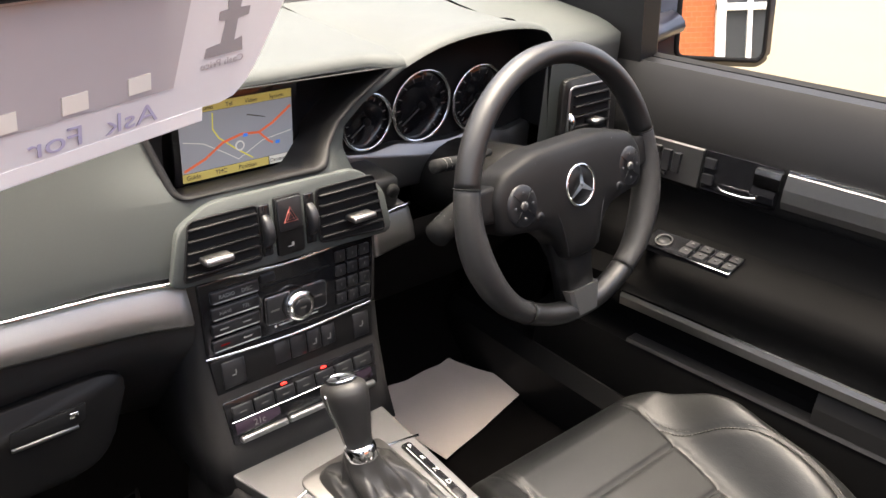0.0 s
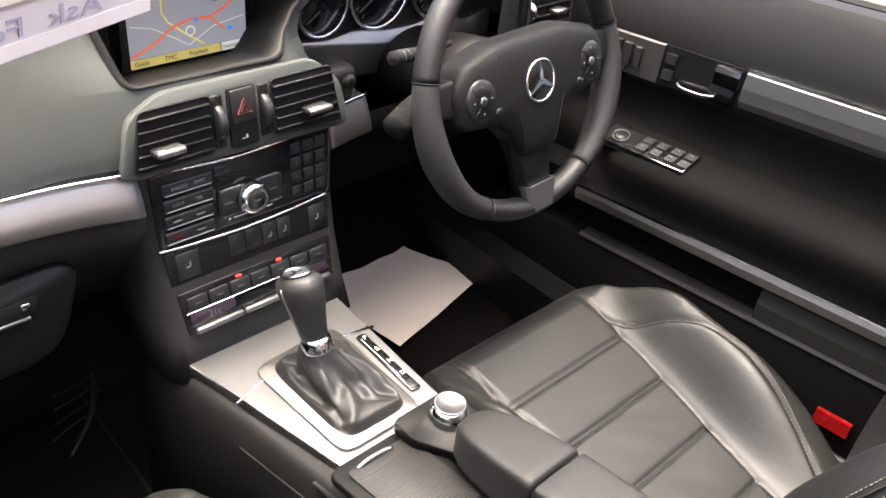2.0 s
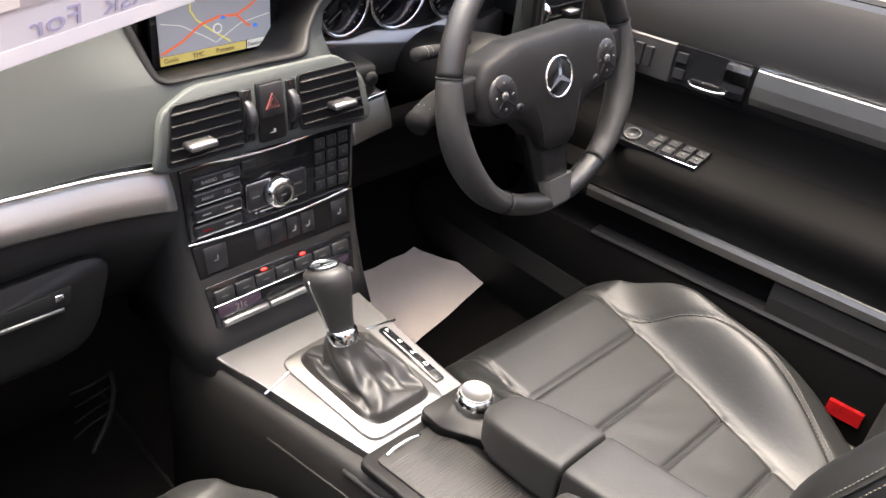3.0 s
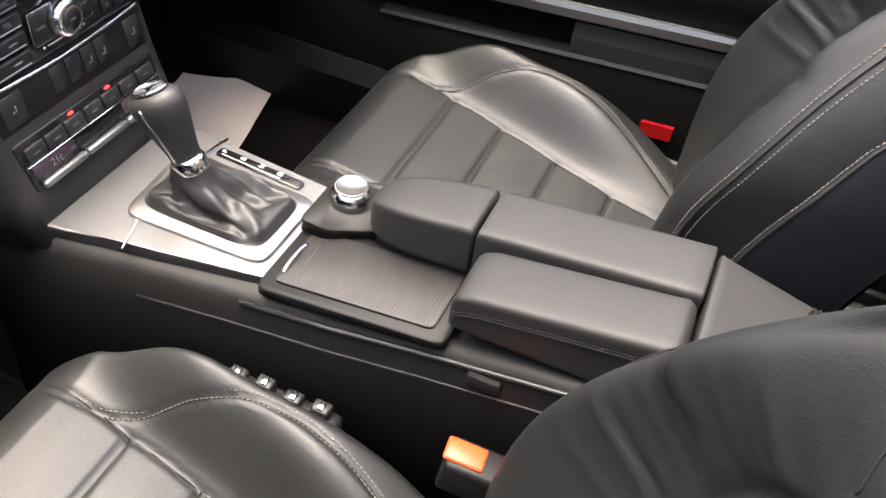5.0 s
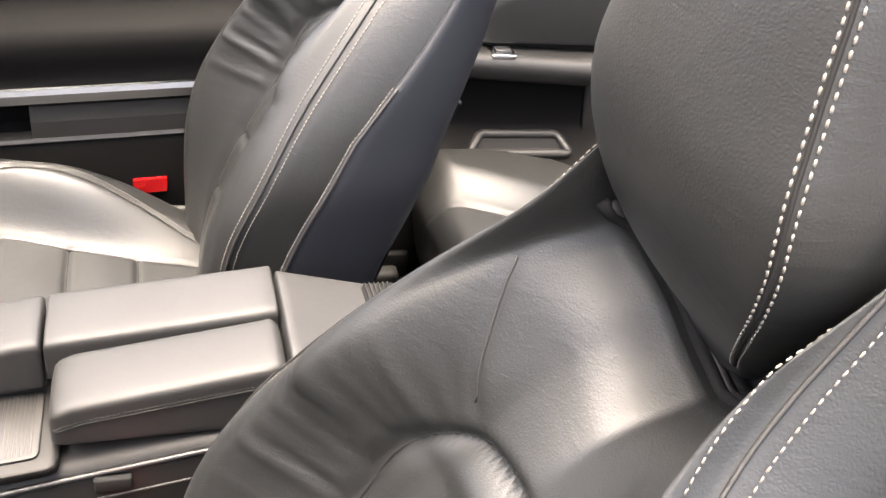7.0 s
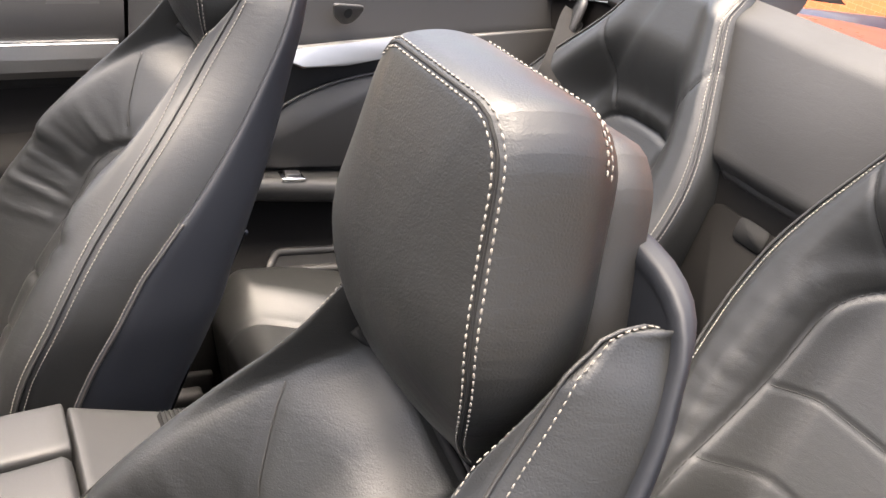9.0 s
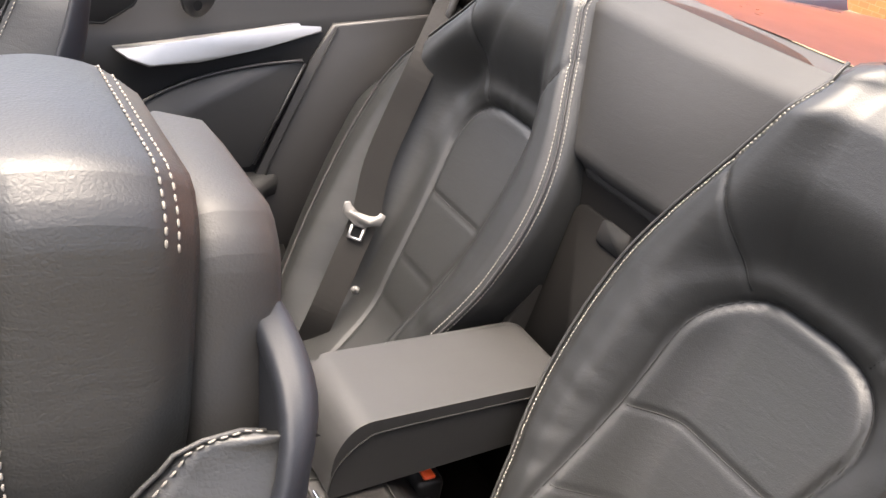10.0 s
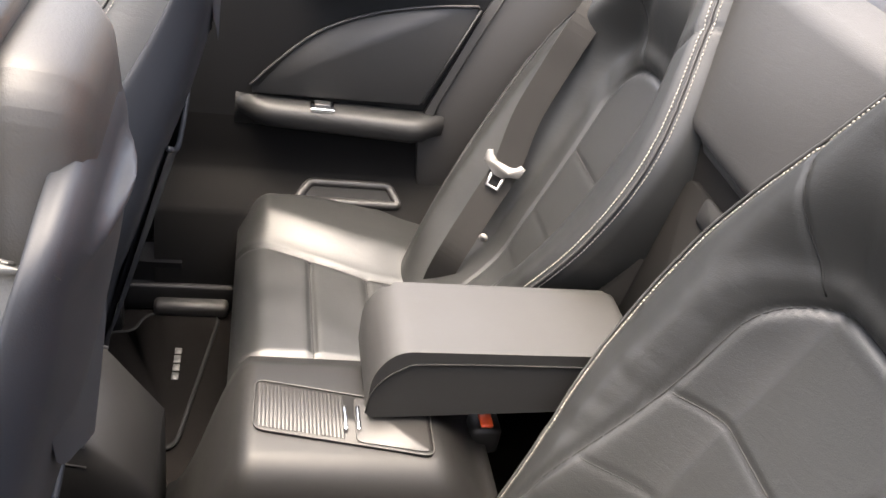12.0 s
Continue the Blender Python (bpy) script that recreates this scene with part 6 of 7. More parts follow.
    part("spoke_foot", foot, ALU, w, "satin aluminium foot of the lower spoke", smooth=False)
    return w


steering_wheel()


# ---- doors ----
DOOR_PROFILE = [(0.76, 0.70), (0.755, 0.90), (0.735, 0.925), (0.708, 0.923), (0.694, 0.906), (0.676, 0.865), (0.664, 0.828), (0.664, 0.820),
                (0.664, 0.765), (0.664, 0.757), (0.672, 0.745), (0.676, 0.715), (0.675, 0.690), (0.664, 0.676), (0.640, 0.672), (0.600, 0.660), (0.589, 0.650),
                (0.586, 0.634), (0.590, 0.606), (0.600, 0.585), (0.602, 0.570), (0.602, 0.542), (0.612, 0.536), (0.644, 0.530), (0.646, 0.490), (0.628, 0.478), (0.606, 0.474), (0.602, 0.455), (0.604, 0.36), (0.62, 0.22)]


def door_shift(y):
    return -0.085 * (y - 0.30)


def door(sx):
    lab = "black door lining with brushed aluminium strips"
    d = thing("door_1" if sx > 0 else "door_2", lab, "car door", kind="structure")
    rings = []
    for k in range(25):
        y = 0.78 - 0.975 * k / 24
        arm = sm(0.62, 0.52, y)
        ring = []
        for i, (x, z) in enumerate(DOOR_PROFILE):
            if 12 < i < 19:
                x = x + (0.664 - x) * 0.5 * (1 - arm)
            ring.append(Vector((sx * x, y, z + door_shift(y) * (1 if z > 0.3 else 0))))
        rings.append(ring)
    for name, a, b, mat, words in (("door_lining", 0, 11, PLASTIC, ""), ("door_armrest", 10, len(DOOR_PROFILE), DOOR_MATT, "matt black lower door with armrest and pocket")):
        g = loft([r[a:b] for r in rings], cap=True, closed=False)
        m_ = b - a
        fs = g[1] + [tuple(range(m_)), tuple(24 * m_ + j for j in range(m_))[::-1]]
        if sx < 0:
            fs = [tuple(reversed(f)) for f in fs]
        ob = part(name, (g[0], fs), mat, d, words, smooth=False)
        ob.data.shade_smooth()
        ob.data.set_sharp_from_angle(angle=radians(38))

    def run(name, y0, y1, prof, mat, lab="", n=16, parent=d):
        rs = []
        for k in range(n + 1):
            y = y0 + (y1 - y0) * k / n
            rs.append([Vector((sx * x, y, z + door_shift(y))) for x, z in prof])
        gg = loft(rs)
        ff = gg[1] if sx > 0 else [tuple(reversed(f)) for f in gg[1]]
        return part(name, (gg[0], ff), mat, parent, lab, smooth=False)
    # upper aluminium strip and the handle area before it
    run("door_strip", 0.405, -0.185, [(0.672, 0.820), (0.658, 0.8195), (0.6555, 0.817), (0.6530, 0.795), (0.6535, 0.776), (0.659, 0.764), (0.672, 0.760)], ALU_DARK, "brushed aluminium door strip")
    run("strip_line", 0.405, -0.185, [(0.664, 0.8240), (0.6570, 0.8235), (0.6565, 0.8208), (0.664, 0.8202)], CHROME)
    run("handle_bezel", 0.54, 0.415, [(0.672, 0.822), (0.660, 0.820), (0.660, 0.757), (0.672, 0.755)], GLOSS, "gloss black handle recess")
    run("seat_switch_panel", 0.66, 0.545, [(0.672, 0.822), (0.658, 0.818), (0.658, 0.757), (0.672, 0.755)], ALU_DARK, "grey metal panel with seat switches")
    for y0, y1, z0, z1 in ((0.650, 0.618, 0.796, 0.810), (0.612, 0.598, 0.770, 0.808), (0.592, 0.580, 0.770, 0.806), (0.652, 0.602, 0.762, 0.772)):
        run("seat_switch", y0, y1, [(0.668, z1), (0.652, z1 - 0.002), (0.652, z0 + 0.002), (0.668, z0)], BUTTON, "", 3)
    for z0 in (0.794, 0.768):
        b = run("memory_button", 0.538, 0.520, [(0.668, z0 + 0.016), (0.656, z0 + 0.015), (0.656, z0), (0.668, z0)], BUTTON, "", 2)
    hl = smooth_line([(sx * 0.656, 0.508, 0.770 + door_shift(0.5)), (sx * 0.648, 0.495, 0.768 + door_shift(0.5)), (sx * 0.646, 0.46, 0.768 + door_shift(0.46)), (sx * 0.647, 0.440, 0.772 + door_shift(0.44))], 6)
    part("door_handle", tube(hl, 0.0022, 8), CHROME, d, "thin chrome door handle")
    run("handle_tab", 0.452, 0.412, [(0.668, 0.818), (0.652, 0.816), (0.650, 0.808), (0.652, 0.790), (0.668, 0.786)], CHROME, "chrome end of the door handle", 3)
    run("handle_pull", 0.452, 0.414, [(0.668, 0.786), (0.650, 0.788), (0.648, 0.778), (0.652, 0.766), (0.668, 0.764)], GLOSS, "", 3)
    # window switches on the armrest
    sw = run("window_switch_pack", 0.585, 0.428, [(0.640, 0.6765), (0.598, 0.6640), (0.598, 0.655), (0.640, 0.664)], GLOSS, "gloss black window switch pack", 4)
    part("switch_rim", tube([(sx * 0.640, 0.428, 0.6770 + door_shift(0.428)), (sx * 0.598, 0.428, 0.6645 + door_shift(0.428)), (sx * 0.598, 0.585, 0.6645 + door_shift(0.585))], 0.0012, 5), CHROME, sw)
    for y0 in (0.520, 0.494, 0.468, 0.444):
        for x0 in (0.603, 0.621):
            zb = 0.664 + 0.30 * (x0 - 0.598)
            b = run("window_switch", y0, y0 - 0.017, [(x0 + 0.014, zb + 0.0085), (x0, zb + 0.0045), (x0, zb), (x0 + 0.014, zb + 0.003)], BUTTON, "", 1, sw)
            part("switch_mark", to_geo(rbox(sx * (x0 + 0.0075) - 0.0022, sx * (x0 + 0.0075) + 0.0022, y0 - 0.0110, y0 - 0.0065, zb + 0.0064 + door_shift(y0 - 0.01), zb + 0.0080 + door_shift(y0 - 0.01), 0)), GREY_PLASTIC, b, smooth=False)
    part("mirror_knob", rev([(0.0, 0.006), (0.010, 0.006), (0.012, 0.0)], (sx * 0.616, 0.556, 0.668 + door_shift(0.556))), BUTTON, sw)
    part("knob_ring", tube([(sx * 0.616 + 0.013 * math.cos(2 * math.pi * k / 24), 0.556 + 0.013 * math.sin(2 * math.pi * k / 24), 0.6735 + 0.0038 * math.cos(2 * math.pi * k / 24) + door_shift(0.556)) for k in range(24)], 0.001, 5, closed=True), GREY_PLASTIC, sw)
    # lower strip
    run("lower_strip", 0.60, -0.10, [(0.606, 0.570), (0.593, 0.569), (0.590, 0.561), (0.593, 0.546), (0.606, 0.543)], ALU_DARK, "narrow aluminium strip on the door")
    run("lower_strip_line", 0.60, -0.10, [(0.602, 0.5735), (0.5922, 0.5725), (0.5922, 0.5693), (0.602, 0.5693)], CHROME)
    run("pocket_end", 0.255, -0.19, [(0.648, 0.536), (0.606, 0.535), (0.603, 0.51), (0.606, 0.482), (0.648, 0.478)], PLASTIC_BROWN, "dark grey end of the door pocket")
    run("pocket_lip", 0.58, -0.19, [(0.628, 0.4830), (0.605, 0.4815), (0.602, 0.4760), (0.628, 0.474)], PLASTIC_BROWN)
    ref = run("door_reflector", 0.115, 0.063, [(0.625, 0.400), (0.596, 0.398), (0.596, 0.374), (0.625, 0.372)], RED, "red reflector low on the door", 2)
    run("rear_reflector", -0.085, -0.160, [(0.700, 0.895), (0.684, 0.893), (0.678, 0.868), (0.700, 0.866)], PLASTIC_BROWN, "small dark oval cover", 3)
    # belt-line moulding outside
    run("belt_moulding", 0.78, -0.195, [(0.770, 0.925), (0.752, 0.930), (0.738, 0.926), (0.738, 0.900), (0.770, 0.900)], BLACK, "black rubber belt-line seal")
    # corner piece towards the windscreen pillar
    tri = [(0.72, 0.875), (1.12, 0.86), (1.12, 1.20), (0.735, 0.995)]
    bm = prism(tri, 0.05, Matrix(((0, 0, sx, sx * 0.705), (1, 0, 0, 0), (0, 1, 0, 0), (0, 0, 0, 1))), 0.006)
    part("pillar_corner", bm, PLASTIC, d, "dark triangular trim by the windscreen pillar", smooth=False)
    return d


door(1)
door(-1)


# ---- sills and carpet sides ----
for sx in (1, -1):
    g = loft([[Vector((sx * 0.60, y, 0.20)), Vector((sx * 0.585, y, 0.31)), Vector((sx * 0.60, y, 0.345)), Vector((sx * 0.66, y, 0.35)), Vector((sx * 0.74, y, 0.35)), Vector((sx * 0.74, y, 0.20))] for y in (1.0, 0.5, 0.0, -0.25)])
    tagged(part("sill", g if sx < 0 else (g[0], [tuple(reversed(f)) for f in g[1]]), PLASTIC, smooth=False), "black door sill trim", "sill", kind="structure")


# ---- rear side trim ----
def side_top(y):
    return 0.945 + 0.06 * sm(-0.2, -1.0, y)


def rear_side(sx):
    d = thing("wall_right" if sx > 0 else "wall_left", "black rear side lining with armrest and bright trim", "side lining", kind="structure")

    def P(x, y, z):
        return Vector((sx * x, y, z))

    def side(g):
        return g if sx > 0 else (g[0], [tuple(reversed(f)) for f in g[1]])
    # upper pad, from the belt line to the bright strip
    rings = []
    for k in range(31):
        y = -0.205 - 0.90 * k / 30
        t = side_top(y)
        s = 0.865 + 0.11 * max(0, -(y + 0.43)) - 0.03 * sm(-0.38, -0.2, y)
        rings.append([P(0.77, y, t - 0.12), P(0.765, y, t), P(0.745, y, t + 0.012), P(0.715, y, t + 0.004), P(0.698, y, t - 0.03), P(0.680, y, s + 0.012), P(0.672, y, s), P(0.668, y, s - 0.05), P(0.675, y, 0.60), P(0.675, y, 0.22)])
    part("side_lining", side(loft(rings, cap=False, closed=False)), PLASTIC, d)
    # bright strip, pointed at its front end
    up = [(-0.430, 0.862), (-0.52, 0.872), (-0.66, 0.892), (-0.782, 0.912)]
    lo = [(-0.782, 0.890), (-0.66, 0.864), (-0.56, 0.846), (-0.48, 0.838), (-0.448, 0.848)]
    o = [(y, z) for y, z in up] + lo
    m = Matrix(((0, 0.7 * sx, -sx, sx * (0.664 - 0.7 * 0.865)), (1, 0, 0, 0), (0, 1, 0, 0), (0, 0, 0, 1)))
    part("side_strip", prism(o, 0.016, m, 0.004), ALU, d, "bright satin trim strip")
    # recessed panel with arched top edge
    arch = smooth_line([(-0.36, 0.655), (-0.40, 0.70), (-0.47, 0.765), (-0.56, 0.808), (-0.66, 0.832), (-0.745, 0.842)], 5)
    o = [(p.x, p.y) for p in arch] + [(-0.752, 0.836), (-0.674, 0.648), (-0.668, 0.642), (-0.365, 0.640)]
    part("side_panel", prism(o, 0.006, Matrix(((0, 0, -sx, sx * 0.667), (1, 0, 0, 0), (0, 1, 0, 0), (0, 0, 0, 1))), 0.002), LEATHER_SMOOTH, d, "black leatherette side panel")
    part("panel_piping", tube([P(0.6595, p[0], p[1]) for p in arch + [Vector((-0.752, 0.836)), Vector((-0.674, 0.648))]], 0.0028, 6), PLASTIC_BROWN, d)
    # pillar cover behind it, split by a thin gap
    o = [(-0.800, 0.905), (-0.765, 0.845), (-0.690, 0.650), (-0.670, 0.60), (-0.70, 0.40), (-1.05, 0.40), (-1.05, 0.935)]
    part("quarter_panel", prism(o, 0.010, Matrix(((0, 0, -sx, sx * 0.672), (1, 0, 0, 0), (0, 1, 0, 0), (0, 0, 0, 1))), 0.004), PLASTIC_BROWN, d, "dark grey quarter panel")
    part("panel_gap", tube([P(0.660, y, z) for y, z in ((-0.805, 0.90), (-0.742, 0.745), (-0.705, 0.65), (-0.690, 0.585))], 0.0018, 5), BLACK, d)
    # armrest
    rs = []
    for k in range(21):
        t = k / 20
        y = -0.335 - 0.385 * t
        e = min(t, 1 - t) * 20
        inn = 0.612 + 0.040 * (1 - sm(0, 3, e)) + 0.02 * (1 - t)
        top = 0.628 - 0.008 * t
        rs.append([P(0.672, y, top + 0.006), P(inn + 0.012, y, top + 0.004), P(inn + 0.003, y, top - 0.002), P(inn, y, top - 0.014), P(inn + 0.006, y, top - 0.034), P(inn + 0.03, y, top - 0.050), P(0.672, y, top - 0.055)])
    ar = part("side_armrest", side(loft(rs)), LEATHER_SMOOTH, d, "padded black side armrest")
    sw = part("window_switch", rbox(sx * 0.645 - 0.016, sx * 0.645 + 0.016, -0.512, -0.468, 0.626, 0.634, 0.002), CHROME, ar, "chrome-edged window switch")
    part("switch_rocker", rbox(sx * 0.645 - 0.010, sx * 0.645 + 0.010, -0.505, -0.475, 0.633, 0.640, 0.003), BUTTON, sw)
    # lower lining with a shallow tray
    rs = []
    for k in range(23):
        y = -0.20 - 0.55 * k / 22
        rs.append([P(0.675, y, 0.585), P(0.672, y, 0.52), P(0.670, y, 0.484), P(0.664, y, 0.474), P(0.650, y, 0.466), P(0.600, y, 0.432), P(0.590, y, 0.42), P(0.585, y, 0.22)])
    part("lower_lining", side(loft(rs, cap=False, closed=False)), DOOR_MATT, d, "dark grey lower lining")
    o = rounded([(-0.455, 0.0), (-0.652, 0.0), (-0.632, 0.040), (-0.480, 0.040)], 0.010, 4)
    tm = frame_at((sx * 0.618, 0, 0.4455), (0, 1, 0), (sx * 0.050, 0, 0.034))
    tray = part("tray_rim", tube([tm @ Vector((y, z, -0.003 * sx)) for y, z in o], 0.0085, 8, closed=True), PLASTIC_BROWN, d, "rim of a shallow side tray")
    part("tray_well", prism(o, 0.003, tm @ Matrix.Translation((0, 0, -0.002 * sx)), 0), BLACK, tray, smooth=False)
    part("tray_step", tube(smooth_line([P(0.618, -0.655, 0.41), P(0.628, -0.675, 0.43), P(0.645, -0.70, 0.445)], 4), 0.012, 8), PLASTIC_BROWN, d)
    # speaker cover and coat hook
    o = [(-0.32, 0.895), (-0.42, 0.893), (-0.462, 0.925), (-0.475, 0.955), (-0.32, 0.955)]
    lean = Matrix(((0, -0.28 * sx, -sx, sx * 0.930), (1, 0, 0, 0), (0, 1, 0, 0), (0, 0, 0, 1)))
    sp = part("speaker_cover", prism(o, 0.004, lean, 0.001), PLASTIC_BROWN, d, "fine mesh speaker cover")
    part("speaker_edge", tube([lean @ Vector((y, z, 0.005)) for y, z in o[:4]], 0.002, 6), BLACK, sp)
    o = rounded([(-0.530, 0.945), (-0.540, 0.918), (-0.560, 0.906), (-0.578, 0.918), (-0.590, 0.945)], 0.008, 4)
    ck = part("coat_hook", prism(o, 0.008, lean @ Matrix.Translation((0, 0, 0.0)), 0.003), PLASTIC_BROWN, d, "flush coat hook")
    part("hook_hole", prism([( -0.560 + 0.007 * math.cos(k / 10 * math.pi), 0.930 + 0.009 * math.sin(k / 10 * math.pi)) for k in range(20)], 0.002, lean @ Matrix.Translation((0, 0, 0.0075)), 0), BLACK, ck, smooth=False)
    return d


rear_side(1)
rear_side(-1)


# ---- rear seat belts ----
def belt(sx):
    b = thing("seat_belt", "grey-black rear seat belt with pale plastic tongue", "seat belt", "rear seat belts")
    def P(x, y, z):
        return Vector((sx * x, y, z))
    def lie(x, z, up=0.008):
        xi, xo = rear_inner(z), rear_outer(z)
        u = (x - xi) / (xo - xi) * 2 - 1
        return P(x, rear_point(max(-1, min(1, u)), (z - 0.37) / (rear_top(u) - 0.37)).y + up, z)
    line = smooth_line([P(0.612, -1.000, 0.978), P(0.578, -0.965, 0.960), P(0.500, -0.893, 0.905), P(0.477, -0.845, 0.808), P(0.460, -0.812, 0.730), P(0.436, -0.790, 0.648), P(0.415, -0.758, 0.588), P(0.390, -0.716, 0.505), P(0.398, -0.700, 0.435), P(0.400, -0.70, 0.395)], 8)
    vs, fs = [], []
    wid = Vector((sx * 0.49, 0.83, 0.26))
    line = [p + Vector((-sx * 0.83, 0.36, 0.43)) * 0.014 * sm(2, 14, i) for i, p in enumerate(line)]
    for i, p in enumerate(line):
        d = (line[min(i + 1, len(line) - 1)] - line[max(i - 1, 0)]).normalized()
        w = (wid - d * wid.dot(d)).normalized()
        nrm = d.cross(w)
        for s, h in ((-1, 0.0008), (1, 0.0008), (1, -0.0008), (-1, -0.0008)):
            vs.append(p + w * 0.0235 * s + nrm * h)
    k = len(line)
    for i in range(k - 1):
        for j in range(4):
            fs.append((i * 4 + j, i * 4 + (j + 1) % 4, i * 4 + 4 + (j + 1) % 4, i * 4 + 4 + j))
    part("webbing", (vs, fs), WEAVE, b, "grey-black belt webbing", smooth=False)
    # retractor outlet
    m = frame_at(P(0.622, -1.000, 0.978), (0.82, -0.50 * sx, 0.0), (-0.1 * sx, -0.15, 0.95))
    fr = rounded([(-0.075, -0.026), (0.055, -0.026), (0.055, 0.030), (-0.062, 0.030)], 0.012, 4)
    part("belt_outlet", tube([m @ Vector((x, y, 0.004)) for x, y in fr], 0.0075, 8, closed=True), PLASTIC_BROWN, b, "grey plastic belt outlet")
    part("outlet_well", prism(fr, 0.003, m @ Matrix.Translation((0, 0, -0.002)), 0), BLACK, b, smooth=False)
    # tongue
    c = P(0.432, -0.782, 0.644)
    tm = frame_at(c + Vector((-sx * 0.014, 0.007, 0.007)), (-0.49, -0.83 * sx, -0.20 * sx), (sx * 0.20, -0.35, 0.87)) @ Matrix.Diagonal((1.0, 0.72, 0.6, 1))
    tg = [(-0.036, 0.030), (-0.028, 0.036), (-0.022, 0.024), (-0.012, 0.016), (0.012, 0.016), (0.022, 0.020), (0.026, 0.034), (0.036, 0.030), (0.034, 0.004), (0.012, -0.004), (0.008, -0.014), (-0.010, -0.014), (-0.014, -0.004), (-0.034, 0.006)]
    part("belt_tongue", prism(tg, 0.012, tm @ Matrix.Translation((0, 0, 0.003)), 0.003), GREY_PLASTIC, b, "pale grey belt tongue")
    part("tongue_blade", tube([tm @ Vector(p) for p in ((-0.011, -0.012, 0.006), (-0.011, -0.042, 0.006), (0.010, -0.042, 0.006), (0.010, -0.012, 0.006))], 0.0032, 8), ALU, b, "steel tongue loop")
    part("belt_stop", rev([(0.0, 0.005), (0.006, 0.004), (0.008, 0.0)], None, 16, frame_at(P(0.358, -0.752, 0.556), (-0.49, -0.83 * sx, 0), (0, -0.2, 1))), GREY_PLASTIC, b, "pale button on the belt")


belt(1)
belt(-1)


# ---- front belt buckle by the passenger seat ----
def front_buckle():
    b = thing("belt_buckle", "black seat belt buckle with orange button", "belt buckle", at=(0, 0, 0))
    m = frame_at((-0.150, 0.117, 0.470), (0.97, 0.10, 0.0), (-0.08, 1.0, 0.12))
    part("buckle_body", rbox(-0.019, 0.019, -0.055, 0.020, -0.035, 0.010, 0.006, 3, m=m), PLASTIC, b)
    part("buckle_button", rbox(-0.013, 0.013, -0.017, 0.023, 0.008, 0.014, 0.003, 2, m=m), ORANGE, b, "orange release button")
    part("buckle_stalk", tube([(-0.150, 0.09, 0.45), (-0.150, 0.06, 0.36), (-0.152, 0.05, 0.26)], 0.012, 8), PLASTIC, b)


front_buckle()


def belt_anchor():
    b = thing("belt_anchor", "grey steel belt anchor rail beside the driver's seat", "belt anchor")
    STEEL = material("dull grey steel", (0.30, 0.295, 0.29), 0.45, 1.0, grain=0.3, scale=200, stain=0.4)
    part("anchor_rail", tube(smooth_line([(0.572, 0.16, 0.345), (0.572, 0.10, 0.362), (0.572, 0.06, 0.366), (0.574, -0.02, 0.366), (0.576, -0.05, 0.34)], 6), 0.006, 10), STEEL, b)
    part("anchor_plate", rbox(0.566, 0.578, -0.03, 0.075, 0.335, 0.380, 0.005, 2), PLASTIC_BROWN, b)
    part("anchor_foot", rbox(0.560, 0.590, -0.03, 0.20, 0.22, 0.345, 0.008, 2), PLASTIC, b)


belt_anchor()


def seat_plug_row():
    d = thing("seat_switch_block", "dark block with four bright switches beside the seat", "switch block")
    part("block_body", rbox(-0.154, -0.130, 0.255, 0.395, 0.39, 0.430, 0.006), PLASTIC, d)
    for k in range(4):
        y = 0.375 - 0.033 * k
        b = part("seat_toggle", rbox(-0.150, -0.134, y - 0.010, y + 0.010, 0.429, 0.442 + 0.004 * (k % 2), 0.003), BUTTON, d)
        part("toggle_glint", rbox(-0.148, -0.138, y - 0.004, y + 0.003, 0.441 + 0.004 * (k % 2), 0.445 + 0.004 * (k % 2), 0.001), CHROME, b, "bright tip")


seat_plug_row()


